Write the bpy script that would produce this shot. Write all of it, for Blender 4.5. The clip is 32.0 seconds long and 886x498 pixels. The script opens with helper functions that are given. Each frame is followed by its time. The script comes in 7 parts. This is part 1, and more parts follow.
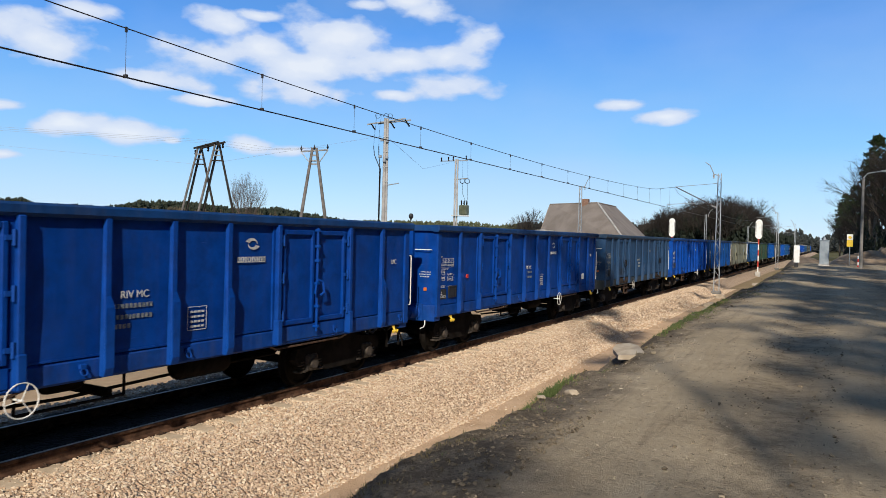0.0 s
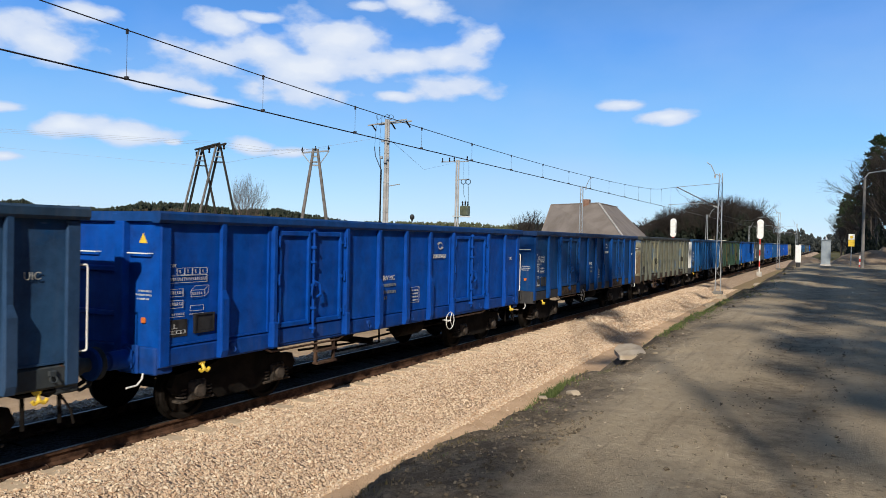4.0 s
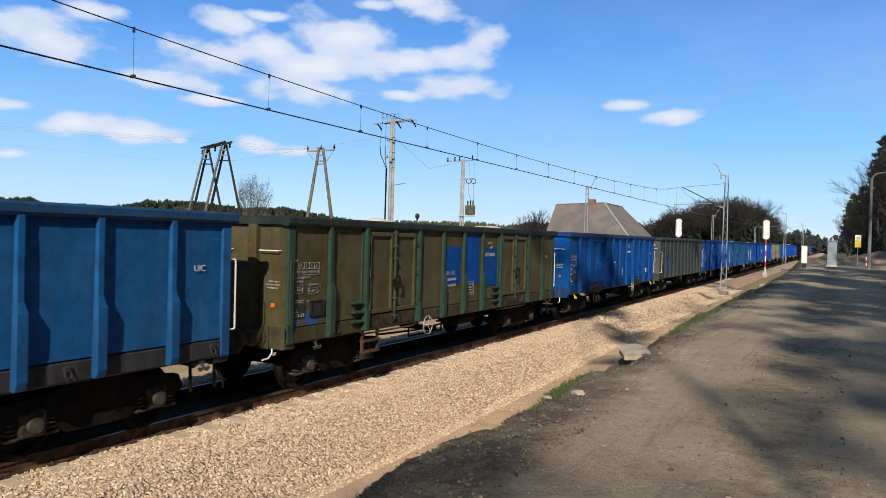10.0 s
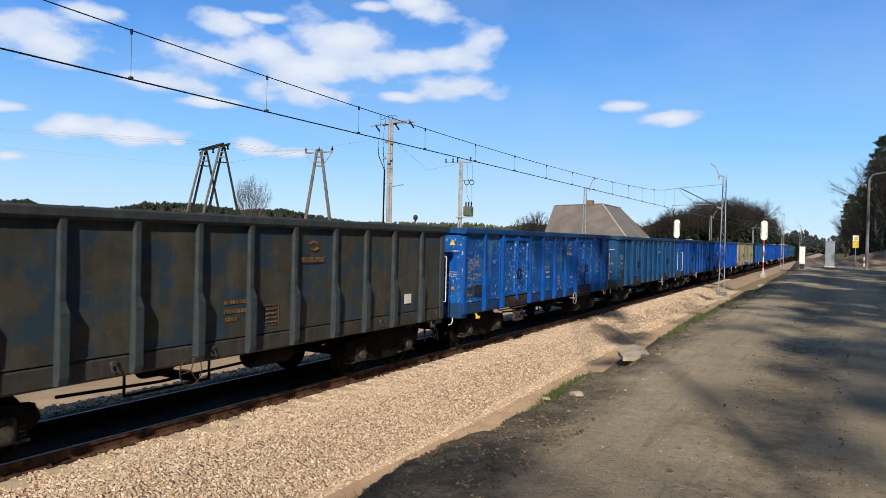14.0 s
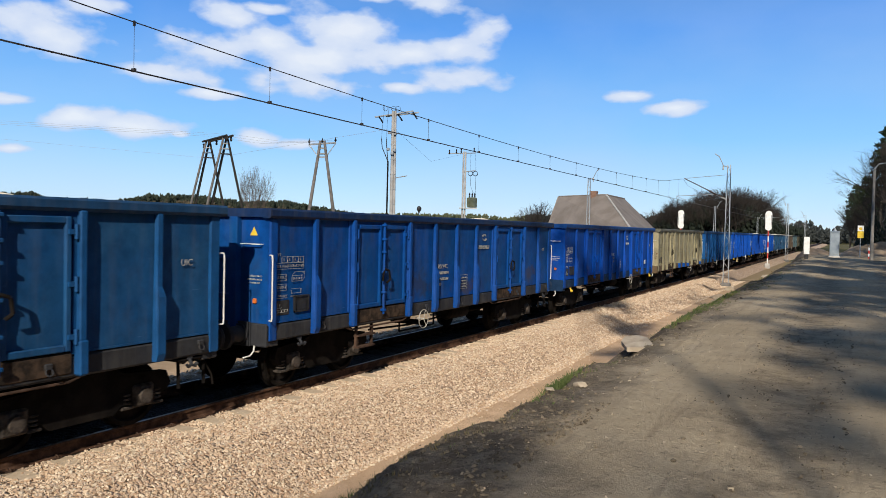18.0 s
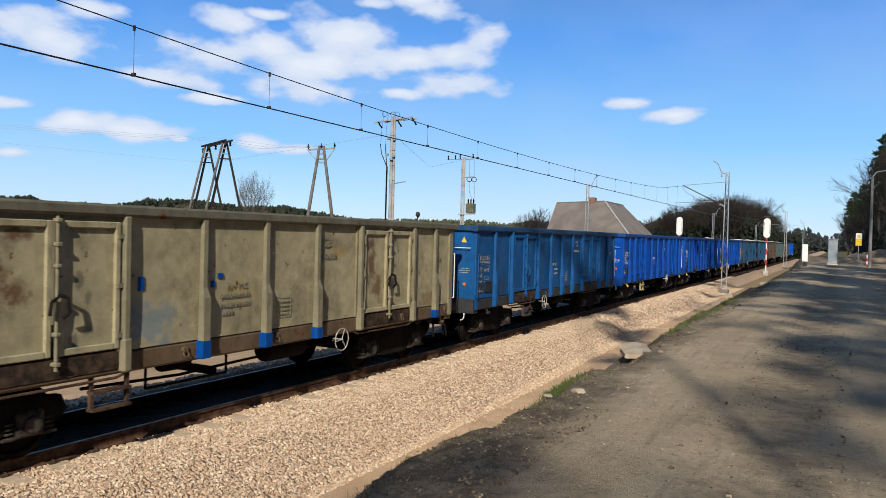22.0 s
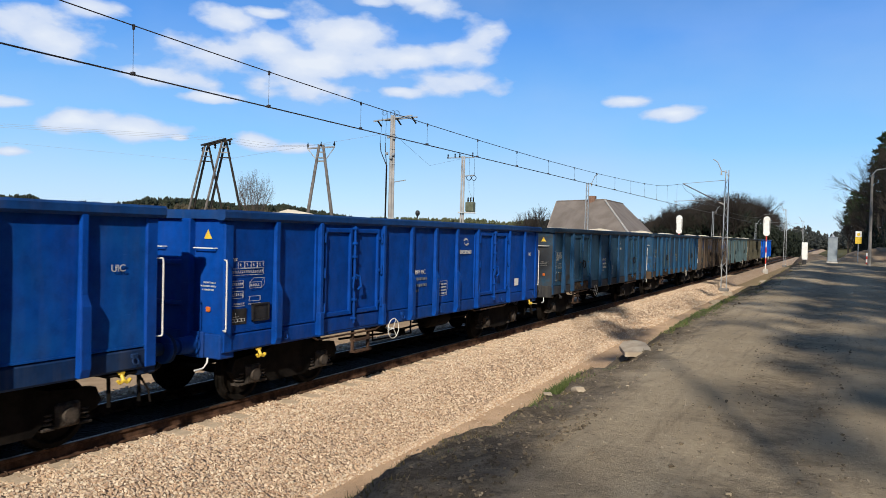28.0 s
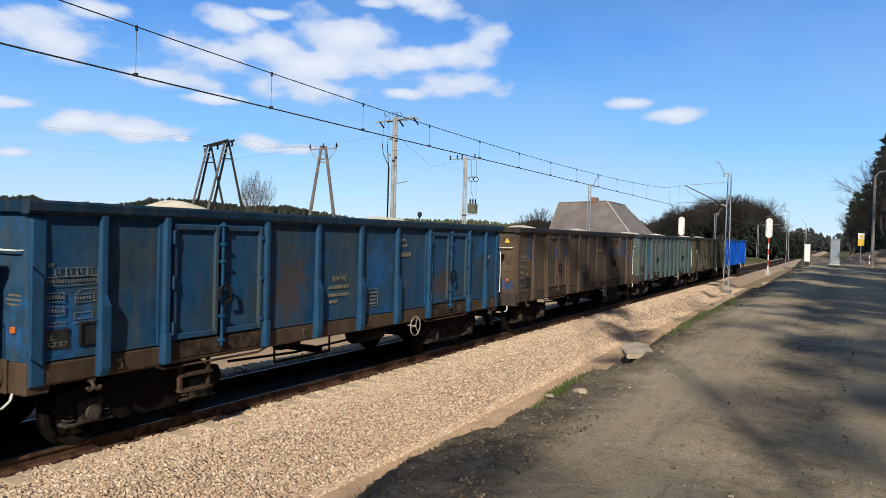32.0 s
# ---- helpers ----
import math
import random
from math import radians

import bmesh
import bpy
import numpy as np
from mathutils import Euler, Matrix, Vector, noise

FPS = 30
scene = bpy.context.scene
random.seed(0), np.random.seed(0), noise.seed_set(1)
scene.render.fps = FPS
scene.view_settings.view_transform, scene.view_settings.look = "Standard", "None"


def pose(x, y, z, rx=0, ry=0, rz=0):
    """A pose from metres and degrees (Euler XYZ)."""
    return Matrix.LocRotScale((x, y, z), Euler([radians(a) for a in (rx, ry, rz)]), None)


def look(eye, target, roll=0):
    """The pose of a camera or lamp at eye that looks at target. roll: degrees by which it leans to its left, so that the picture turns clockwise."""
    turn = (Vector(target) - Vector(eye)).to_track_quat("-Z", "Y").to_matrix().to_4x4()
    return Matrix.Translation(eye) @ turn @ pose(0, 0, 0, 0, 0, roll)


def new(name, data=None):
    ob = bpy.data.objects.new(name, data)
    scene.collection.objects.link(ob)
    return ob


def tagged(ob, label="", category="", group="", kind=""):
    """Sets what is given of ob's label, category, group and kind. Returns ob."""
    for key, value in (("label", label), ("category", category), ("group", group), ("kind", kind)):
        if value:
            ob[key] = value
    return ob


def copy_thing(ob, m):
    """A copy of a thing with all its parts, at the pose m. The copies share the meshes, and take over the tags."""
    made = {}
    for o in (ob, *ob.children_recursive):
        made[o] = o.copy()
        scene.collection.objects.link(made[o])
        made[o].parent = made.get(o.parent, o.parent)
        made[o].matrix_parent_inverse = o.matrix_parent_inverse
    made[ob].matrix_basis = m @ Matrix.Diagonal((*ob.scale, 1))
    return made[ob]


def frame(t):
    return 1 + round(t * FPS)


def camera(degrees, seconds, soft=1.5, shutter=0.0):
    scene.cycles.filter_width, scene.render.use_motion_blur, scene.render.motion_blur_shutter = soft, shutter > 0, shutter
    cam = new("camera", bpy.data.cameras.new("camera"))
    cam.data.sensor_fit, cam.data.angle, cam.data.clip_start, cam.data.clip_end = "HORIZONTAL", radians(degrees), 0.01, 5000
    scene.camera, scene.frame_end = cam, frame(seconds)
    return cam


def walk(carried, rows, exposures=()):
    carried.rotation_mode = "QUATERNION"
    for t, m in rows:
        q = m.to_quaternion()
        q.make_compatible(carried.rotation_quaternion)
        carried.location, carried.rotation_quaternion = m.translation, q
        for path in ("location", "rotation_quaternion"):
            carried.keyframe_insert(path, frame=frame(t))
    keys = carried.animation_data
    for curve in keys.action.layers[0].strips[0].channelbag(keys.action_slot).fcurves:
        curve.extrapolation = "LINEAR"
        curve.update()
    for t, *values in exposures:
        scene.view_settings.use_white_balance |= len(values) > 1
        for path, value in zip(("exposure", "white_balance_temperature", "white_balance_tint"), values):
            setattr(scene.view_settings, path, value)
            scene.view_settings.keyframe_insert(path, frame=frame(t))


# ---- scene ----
# All lengths in metres: rail head z = 0, the track runs along +y, the camera stands on the dirt road beside it.
EYE = (0.0, 0.0, 2.82)
TRACK_X = -9.45            # centre line of the track


def aim(yaw, pitch, roll):
    a, b = radians(yaw), radians(pitch)
    d = Vector((-math.sin(a) * math.cos(b), math.cos(a) * math.cos(b), math.sin(b)))
    return look(EYE, Vector(EYE) + d * 10, roll)


cam = camera(62.0, 32.0, soft=0.75, shutter=0.08)
walk(cam, [
    (0, aim(27.80, -0.92, 1.42)),
    (0.5, aim(27.84, -0.90, 1.37)),
    (1, aim(27.88, -0.90, 1.33)),
    (1.5, aim(27.90, -0.90, 1.28)),
    (2, aim(27.91, -0.92, 1.24)),
    (2.5, aim(27.91, -0.93, 1.21)),
    (3, aim(27.90, -0.95, 1.22)),
    (3.5, aim(27.88, -0.91, 1.24)),
    (5.5, aim(28.09, -0.78, 1.39)),
    (6, aim(28.21, -0.76, 1.38)),
    (6.5, aim(28.30, -0.75, 1.38)),
    (7, aim(28.40, -0.76, 1.37)),
    (7.5, aim(28.48, -0.78, 1.38)),
    (8, aim(28.54, -0.81, 1.40)),
    (8.5, aim(28.55, -0.83, 1.42)),
    (9, aim(28.48, -0.82, 1.46)),
    (9.5, aim(28.38, -0.87, 1.51)),
    (10, aim(28.28, -0.93, 1.51)),
    (10.5, aim(28.24, -0.97, 1.47)),
    (11, aim(28.24, -0.96, 1.43)),
    (11.5, aim(28.26, -0.93, 1.41)),
    (12, aim(28.26, -0.89, 1.42)),
    (12.5, aim(28.22, -0.83, 1.42)),
    (13, aim(28.20, -0.81, 1.42)),
    (13.5, aim(28.16, -0.79, 1.42)),
    (14, aim(28.15, -0.82, 1.39)),
    (14.5, aim(28.13, -0.87, 1.35)),
    (16.5, aim(28.30, -1.48, 1.08)),
    (17, aim(28.39, -1.54, 1.12)),
    (17.5, aim(28.41, -1.53, 1.17)),
    (18, aim(28.42, -1.51, 1.24)),
    (18.5, aim(28.42, -1.47, 1.32)),
    (19, aim(28.41, -1.42, 1.38)),
    (19.5, aim(28.40, -1.36, 1.39)),
    (20, aim(28.39, -1.28, 1.38)),
    (20.5, aim(28.37, -1.21, 1.39)),
    (21, aim(28.37, -1.14, 1.40)),
    (21.5, aim(28.35, -1.08, 1.45)),
    (22, aim(28.32, -1.06, 1.50)),
    (22.5, aim(28.30, -1.02, 1.44)),
    (23, aim(28.24, -1.03, 1.38)),
    (23.5, aim(28.17, -1.03, 1.37)),
    (24, aim(28.10, -1.09, 1.35)),
    (24.5, aim(28.06, -1.13, 1.33)),
    (25, aim(28.08, -1.14, 1.36)),
    (25.5, aim(28.12, -1.14, 1.39)),
    (27.5, aim(28.25, -1.14, 1.42)),
    (28, aim(28.30, -1.17, 1.43)),
    (28.5, aim(28.35, -1.20, 1.45)),
    (29, aim(28.39, -1.19, 1.50)),
    (29.5, aim(28.40, -1.14, 1.54)),
    (30, aim(28.40, -1.13, 1.55)),
    (30.5, aim(28.46, -1.13, 1.54)),
    (31, aim(28.46, -1.13, 1.53)),
    (31.5, aim(28.46, -1.07, 1.52)),
    (32, aim(28.46, -1.07, 1.52))
])

# ---- light ----
scene.view_settings.exposure = 0.0
SUN_WAY = Vector((-0.40, 1.0, -0.63)).normalized()
sun = new("sun", bpy.data.lights.new("sun", "SUN"))
sun.data.energy, sun.data.angle, sun.data.color = 4.9, radians(0.8), (1.0, 0.91, 0.78)
sun.matrix_world = Matrix.Translation((20, -60, 60)) @ SUN_WAY.to_track_quat("-Z", "Y").to_matrix().to_4x4()

world = bpy.data.worlds.new("sky")
scene.world = world
world.use_nodes = True


def sky_nodes():
    nt = world.node_tree
    nt.nodes.clear()
    N, L = nt.nodes.new, nt.links.new
    out, bg = N("ShaderNodeOutputWorld"), N("ShaderNodeBackground")
    sky = N("ShaderNodeTexSky")
    sky.sky_type, sky.sun_disc = "NISHITA", False
    sky.sun_elevation, sky.sun_rotation = radians(30.3), radians(158.2)
    sky.altitude, sky.air_density, sky.dust_density, sky.ozone_density = 150, 1.0, 0.2, 3.0
    tc, sep = N("ShaderNodeTexCoord"), N("ShaderNodeSeparateXYZ")
    L(tc.outputs["Generated"], sep.inputs[0])

    def m(op, a, b=None, c=None, clamp=False):
        n = N("ShaderNodeMath")
        n.operation, n.use_clamp = op, clamp
        for i, v in enumerate((a, b, c)):
            if v is None:
                continue
            if isinstance(v, (int, float)):
                n.inputs[i].default_value = v
            else:
                L(v, n.inputs[i])
        return n.outputs[0]
    x, y, z = sep.outputs
    az = m("MULTIPLY", m("ARCTAN2", m("MULTIPLY", x, -1.0), y), 57.2958)
    el = m("MULTIPLY", m("ARCSINE", z), 57.2958)
    noise1, noise2 = N("ShaderNodeTexNoise"), N("ShaderNodeTexNoise")
    for n, s, d in ((noise1, 17.0, 12.0), (noise2, 3.0, 6.0)):
        n.inputs["Scale"].default_value, n.inputs["Detail"].default_value = s, d
        mp = N("ShaderNodeMapping")
        mp.inputs["Scale"].default_value = (1, 1, 2.0)
        L(tc.outputs["Generated"], mp.inputs[0])
        L(mp.outputs[0], n.inputs["Vector"])
    puff = m("SUBTRACT", noise1.outputs[0], 0.5)
    clouds = None
    # azimuth, height, half width, half height of the fair-weather clouds, in degrees
    for a, e, wa, we in ((57.0, 12.7, 3.4, 1.4), (53.9, 14.8, 1.9, 0.7), (44.6, 15.0, 2.3, 0.9), (42.1, 15.8, 1.7, 0.4), (46.1, 12.5, 3.6, 1.3), (42.1, 13.7, 3.0, 1.3), (37.1, 14.6, 4.0, 1.6), (38.3, 12.5, 5.5, 1.3), (31.4, 13.3, 4.0, 0.9), (25.7, 14.8, 1.6, 1.4), (27.9, 13.6, 2.6, 1.1), (38.3, 10.7, 4.7, 0.9), (48.8, 10.6, 3.4, 0.7), (46.3, 9.6, 1.9, 0.4), (27.9, 11.7, 3.6, 0.9), (32.2, 10.8, 1.7, 0.4), (54.8, 7.2, 2.3, 0.9), (50.7, 6.8, 2.9, 0.8), (48.1, 6.5, 0.8, 0.3), (42.8, 6.5, 1.5, 0.6), (39.6, 6.2, 1.4, 0.4), (58.9, 8.0, 1.5, 0.4), (58.7, 4.8, 1.3, 0.3), (29.3, 16.8, 1.9, 0.8), (34.3, 17.2, 1.5, 0.4), (11.2, 9.3, 1.8, 0.5), (14.3, 10.2, 1.9, 0.4), (30.9, 17.6, 1.7, 0.6)):
        u = m("DIVIDE", m("SUBTRACT", az, a), wa * 1.2)
        v = m("DIVIDE", m("SUBTRACT", el, e), we * 1.2)
        r = m("SQRT", m("ADD", m("MULTIPLY", u, u), m("MULTIPLY", v, v)))
        one = m("SUBTRACT", 1.0, r)
        clouds = one if clouds is None else m("SMOOTH_MAX", clouds, one, 0.25)
    dens = m("ADD", clouds, m("MULTIPLY", puff, 2.2))
    mask = m("MULTIPLY", m("ADD", dens, 0.06), 2.0, clamp=True)
    # thin scattered haze clouds over the rest of the sky
    thin = m("MULTIPLY", m("SUBTRACT", noise2.outputs[0], 0.44), 0.85, clamp=True)
    mask = m("MAXIMUM", mask, thin)
    mix = N("ShaderNodeMix")
    mix.data_type = "RGBA"
    L(m("MULTIPLY", mask, 0.93), mix.inputs["Factor"])
    # clear spring air: deep blue overhead, pale blue towards the horizon
    air = N("ShaderNodeValToRGB")
    stops = ((0.0, (7.0, 8.8, 10.4)), (0.035, (5.4, 8.2, 10.6)), (0.12, (2.7, 6.2, 10.8)), (0.26, (1.05, 3.6, 9.3)), (0.36, (0.9, 2.5, 6.0)), (0.6, (0.6, 1.25, 2.7)), (1.0, (0.45, 0.9, 1.9)))
    while len(air.color_ramp.elements) < len(stops):
        air.color_ramp.elements.new(0.5)
    for e, (p, c) in zip(air.color_ramp.elements, stops):
        e.position, e.color = p, (*c, 1)
    L(m("MAXIMUM", z, 0.0), air.inputs[0])
    blue = N("ShaderNodeMix")
    blue.data_type = "RGBA"
    blue.inputs["Factor"].default_value = 0.88
    L(sky.outputs[0], blue.inputs["A"])
    L(air.outputs[0], blue.inputs["B"])
    # the air whitens round the sun, behind the viewer
    near = m("POWER", m("MAXIMUM", m("ADD", m("MULTIPLY", x, -SUN_WAY.x), m("ADD", m("MULTIPLY", y, -SUN_WAY.y), m("MULTIPLY", z, -SUN_WAY.z))), 0.0), 2.5)
    glow = N("ShaderNodeMix")
    glow.data_type = "RGBA"
    glow.inputs["B"].default_value = (9.0, 8.6, 7.8, 1)
    L(m("MULTIPLY", near, 0.14), glow.inputs["Factor"])
    L(blue.outputs["Result"], glow.inputs["A"])
    L(glow.outputs["Result"], mix.inputs["A"])
    shade = N("ShaderNodeMix")
    shade.data_type = "RGBA"
    shade.inputs["A"].default_value, shade.inputs["B"].default_value = (5.4, 6.6, 9.0, 1), (8.3, 8.8, 9.6, 1)
    L(m("MULTIPLY", dens, 0.9, clamp=True), shade.inputs["Factor"])
    L(shade.outputs["Result"], mix.inputs["B"])
    L(mix.outputs["Result"], bg.inputs[0])
    bg.inputs[1].default_value = 0.1
    L(bg.outputs[0], out.inputs[0])


sky_nodes()

# ---- materials ----


class Mat:
    """A small wrapper to write node materials in few lines."""

    def __init__(self, name, rough=0.7, metal=0.0, spec=0.4):
        self.m = bpy.data.materials.new(name)
        self.m.use_nodes = True
        self.nt = self.m.node_tree
        self.b = self.nt.nodes["Principled BSDF"]
        self.b.inputs["Roughness"].default_value = rough
        self.b.inputs["Metallic"].default_value = metal
        self.b.inputs["Specular IOR Level"].default_value = spec
        self.tc = self.nt.nodes.new("ShaderNodeTexCoord")

    def link(self, a, b):
        self.nt.links.new(a, b)

    def coords(self, scale=(1, 1, 1), offset=(0, 0, 0), space="Object"):
        n = self.nt.nodes.new("ShaderNodeMapping")
        n.inputs["Scale"].default_value, n.inputs["Location"].default_value = scale, offset
        self.link(self.tc.outputs[space], n.inputs[0])
        return n.outputs[0]

    def noise(self, scale, detail=4.0, rough=0.55, vec=None, distort=0.0):
        n = self.nt.nodes.new("ShaderNodeTexNoise")
        n.inputs["Scale"].default_value, n.inputs["Detail"].default_value = scale, detail
        n.inputs["Roughness"].default_value, n.inputs["Distortion"].default_value = rough, distort
        self.link(vec if vec else self.coords(), n.inputs["Vector"])
        return n.outputs[0]

    def voronoi(self, scale, vec=None, out="Color"):
        n = self.nt.nodes.new("ShaderNodeTexVoronoi")
        n.inputs["Scale"].default_value = scale
        self.link(vec if vec else self.coords(), n.inputs["Vector"])
        return n.outputs[out]

    def ramp(self, fac, lo, hi, a=0.0, b=1.0):
        n = self.nt.nodes.new("ShaderNodeMapRange")
        n.inputs[1].default_value, n.inputs[2].default_value = lo, hi
        n.inputs[3].default_value, n.inputs[4].default_value = a, b
        self.link(fac, n.inputs[0])
        return n.outputs[0]

    def math(self, op, a, b=0.0, clamp=False):
        n = self.nt.nodes.new("ShaderNodeMath")
        n.operation, n.use_clamp = op, clamp
        for i, v in enumerate((a, b)):
            if isinstance(v, (int, float)):
                n.inputs[i].default_value = v
            else:
                self.link(v, n.inputs[i])
        return n.outputs[0]

    def mix(self, fac, a, b):
        n = self.nt.nodes.new("ShaderNodeMix")
        n.data_type = "RGBA"
        for key, v in (("Factor", fac), ("A", a), ("B", b)):
            s = n.inputs[key] if key == "Factor" else [i for i in n.inputs if i.name == key and i.type == "RGBA"][0]
            if isinstance(v, (int, float)):
                s.default_value = v
            elif isinstance(v, tuple):
                s.default_value = (*v, 1) if len(v) == 3 else v
            else:
                self.link(v, s)
        return [o for o in n.outputs if o.type == "RGBA"][0]

    def random(self, island=False):
        n = self.nt.nodes.new("ShaderNodeNewGeometry" if island else "ShaderNodeObjectInfo")
        return n.outputs["Random Per Island" if island else "Random"]

    def colour(self, c):
        if isinstance(c, tuple):
            self.b.inputs["Base Color"].default_value = (*c, 1)
        else:
            self.link(c, self.b.inputs["Base Color"])
        return self

    def rough(self, v):
        self.link(v, self.b.inputs["Roughness"])
        return self

    def bump(self, h, strength=0.3, dist=0.02):
        n = self.nt.nodes.new("ShaderNodeBump")
        n.inputs["Strength"].default_value, n.inputs["Distance"].default_value = strength, dist
        self.link(h, n.inputs["Height"])
        self.link(n.outputs[0], self.b.inputs["Normal"])
        return self


def mat_two(name, a, b, scale=3.0, rough=0.75, metal=0.0, bump=0.15, fine=40.0, spec=0.4):
    """Two tones mixed by coarse noise, broken up by fine grain."""
    q = Mat(name, rough, metal, spec)
    big, small = q.noise(scale, 5), q.noise(fine, 3)
    f = q.math("ADD", q.ramp(big, 0.38, 0.62), q.ramp(small, 0.2, 0.8, -0.25, 0.25), True)
    q.colour(q.mix(f, a, b)).bump(small, bump, 0.01)
    return q.m


def wagon_paint(name, base, worn, rust=0.15, seed=0, patch=None, patch_at=0.62, gloss=0.5, patch_size=0.75, blots=(), shift=0.0, chips=False):
    """Weathered steel paint: faded areas, dust streaks, scrapes, rust spots and shallow dents."""
    q = Mat(name, gloss, spec=0.1)
    if base[2] > 2 * base[0]:
        gain = (0.33, 0.90, 1.05) if base[2] > 3 * base[1] else (0.50, 0.78, 0.95)
        base, worn = (tuple(v * g for v, g in zip(c, gain)) for c in (base, worn))
    off = (seed * 3.7, seed * 5.3, seed * 1.9)
    big = q.noise(0.9, 5, vec=q.coords(offset=off))
    cloudy = q.noise(3.2, 6, 0.68, vec=q.coords(offset=off))
    streak = q.noise(1.0, 6, 0.62, vec=q.coords((6, 6, 0.5), off))
    spots = q.noise(5.0, 8, 0.68, vec=q.coords(offset=off))
    fine = q.noise(45, 4)
    c = q.mix(q.ramp(big, 0.35, 0.65), base, worn)
    c = q.mix(q.ramp(cloudy, 0.38, 0.66, 0, 0.65), c, tuple(v * 0.5 for v in base))
    grime = q.noise(1.6, 7, 0.7, vec=q.coords((1, 1, 0.8), off))
    c = q.mix(q.ramp(grime, 0.50, 0.72, 0, 0.15 + 1.2 * min(rust, 0.35)), c, (0.030, 0.027, 0.024))
    if patch:
        pn = q.noise(patch_size, 6, 0.62, vec=q.coords((1, 1, 1.3), (seed * 7.1, seed, 2.0)))
        c = q.mix(q.ramp(pn, patch_at - 0.05, patch_at + 0.05), c, patch)
    dust = tuple(0.6 * v + 0.4 * d for v, d in zip(worn, (0.16, 0.145, 0.115)))
    c = q.mix(q.ramp(streak, 0.48, 0.78, 0, 0.06 + 2.2 * min(rust, 0.25)), c, dust)
    scrape = q.noise(1.0, 4, 0.6, vec=q.coords((2, 2.2, 16), (seed, seed * 2.2, seed * 9.1)))
    c = q.mix(q.ramp(scrape, 0.70, 0.76, 0, 0.25 + rust), c, tuple(min(0.6, v * 1.6 + 0.06) for v in worn))
    if blots:
        xyz = q.nt.nodes.new("ShaderNodeSeparateXYZ")
        q.link(q.tc.outputs["Object"], xyz.inputs[0])
        wave = q.math("SUBTRACT", q.noise(4.5, 6, 0.6, vec=q.coords(offset=(seed, shift, 0))), 0.5)
    for y, z, ry, rz, tone, much in blots:
        u = q.math("DIVIDE", q.math("SUBTRACT", xyz.outputs[1], y - shift), ry)
        v = q.math("DIVIDE", q.math("SUBTRACT", xyz.outputs[2], z), rz)
        r = q.math("SQRT", q.math("ADD", q.math("MULTIPLY", u, u), q.math("MULTIPLY", v, v)))
        r = q.math("ADD", r, q.math("MULTIPLY", wave, 4.0))
        c = q.mix(q.ramp(r, 0.55, 1.35, 0.85 * much, 0), c, tone)
    if chips:
        flake = q.noise(13, 6, 0.72, vec=q.coords((1, 1, 0.7), (seed, 0, 0)))
        zone = q.ramp(q.noise(1.4, 4, 0.6, vec=q.coords(offset=(seed * 2, 0, 3))), 0.44, 0.60)
        c = q.mix(q.math("MULTIPLY", q.ramp(flake, 0.575, 0.60), zone), c, (0.52, 0.58, 0.64))
    lim = 0.755 - 0.3 * rust
    rm = q.ramp(spots, lim, lim + 0.04)
    c = q.mix(rm, c, q.mix(fine, (0.06, 0.024, 0.011), (0.17, 0.068, 0.028)))
    q.colour(c).rough(q.math("ADD", q.math("MULTIPLY", rm, 0.4), q.ramp(streak, 0.3, 0.8, gloss - 0.08, gloss + 0.2), True))
    q.bump(q.math("ADD", q.math("ADD", big, q.math("MULTIPLY", cloudy, 0.25)), q.math("MULTIPLY", fine, 0.03)), 0.4, 0.05)
    return q.m


def make_stone(name):
    q = Mat(name, 0.85)
    r = q.random(True)
    c = q.mix(r, (0.44, 0.295, 0.19), (0.71, 0.59, 0.44))
    c = q.mix(q.ramp(q.math("FRACT", q.math("MULTIPLY", r, 37.3)), 0.72, 0.9, 0, 0.7), c, (0.42, 0.33, 0.26))
    c = q.mix(q.ramp(q.math("FRACT", q.math("MULTIPLY", r, 91.7)), 0.85, 0.95, 0, 0.6), c, (0.84, 0.76, 0.60))
    q.colour(q.mix(q.ramp(q.noise(30, 4), 0.35, 0.75, 0, 0.3), c, (0.45, 0.29, 0.17)))
    return q.m


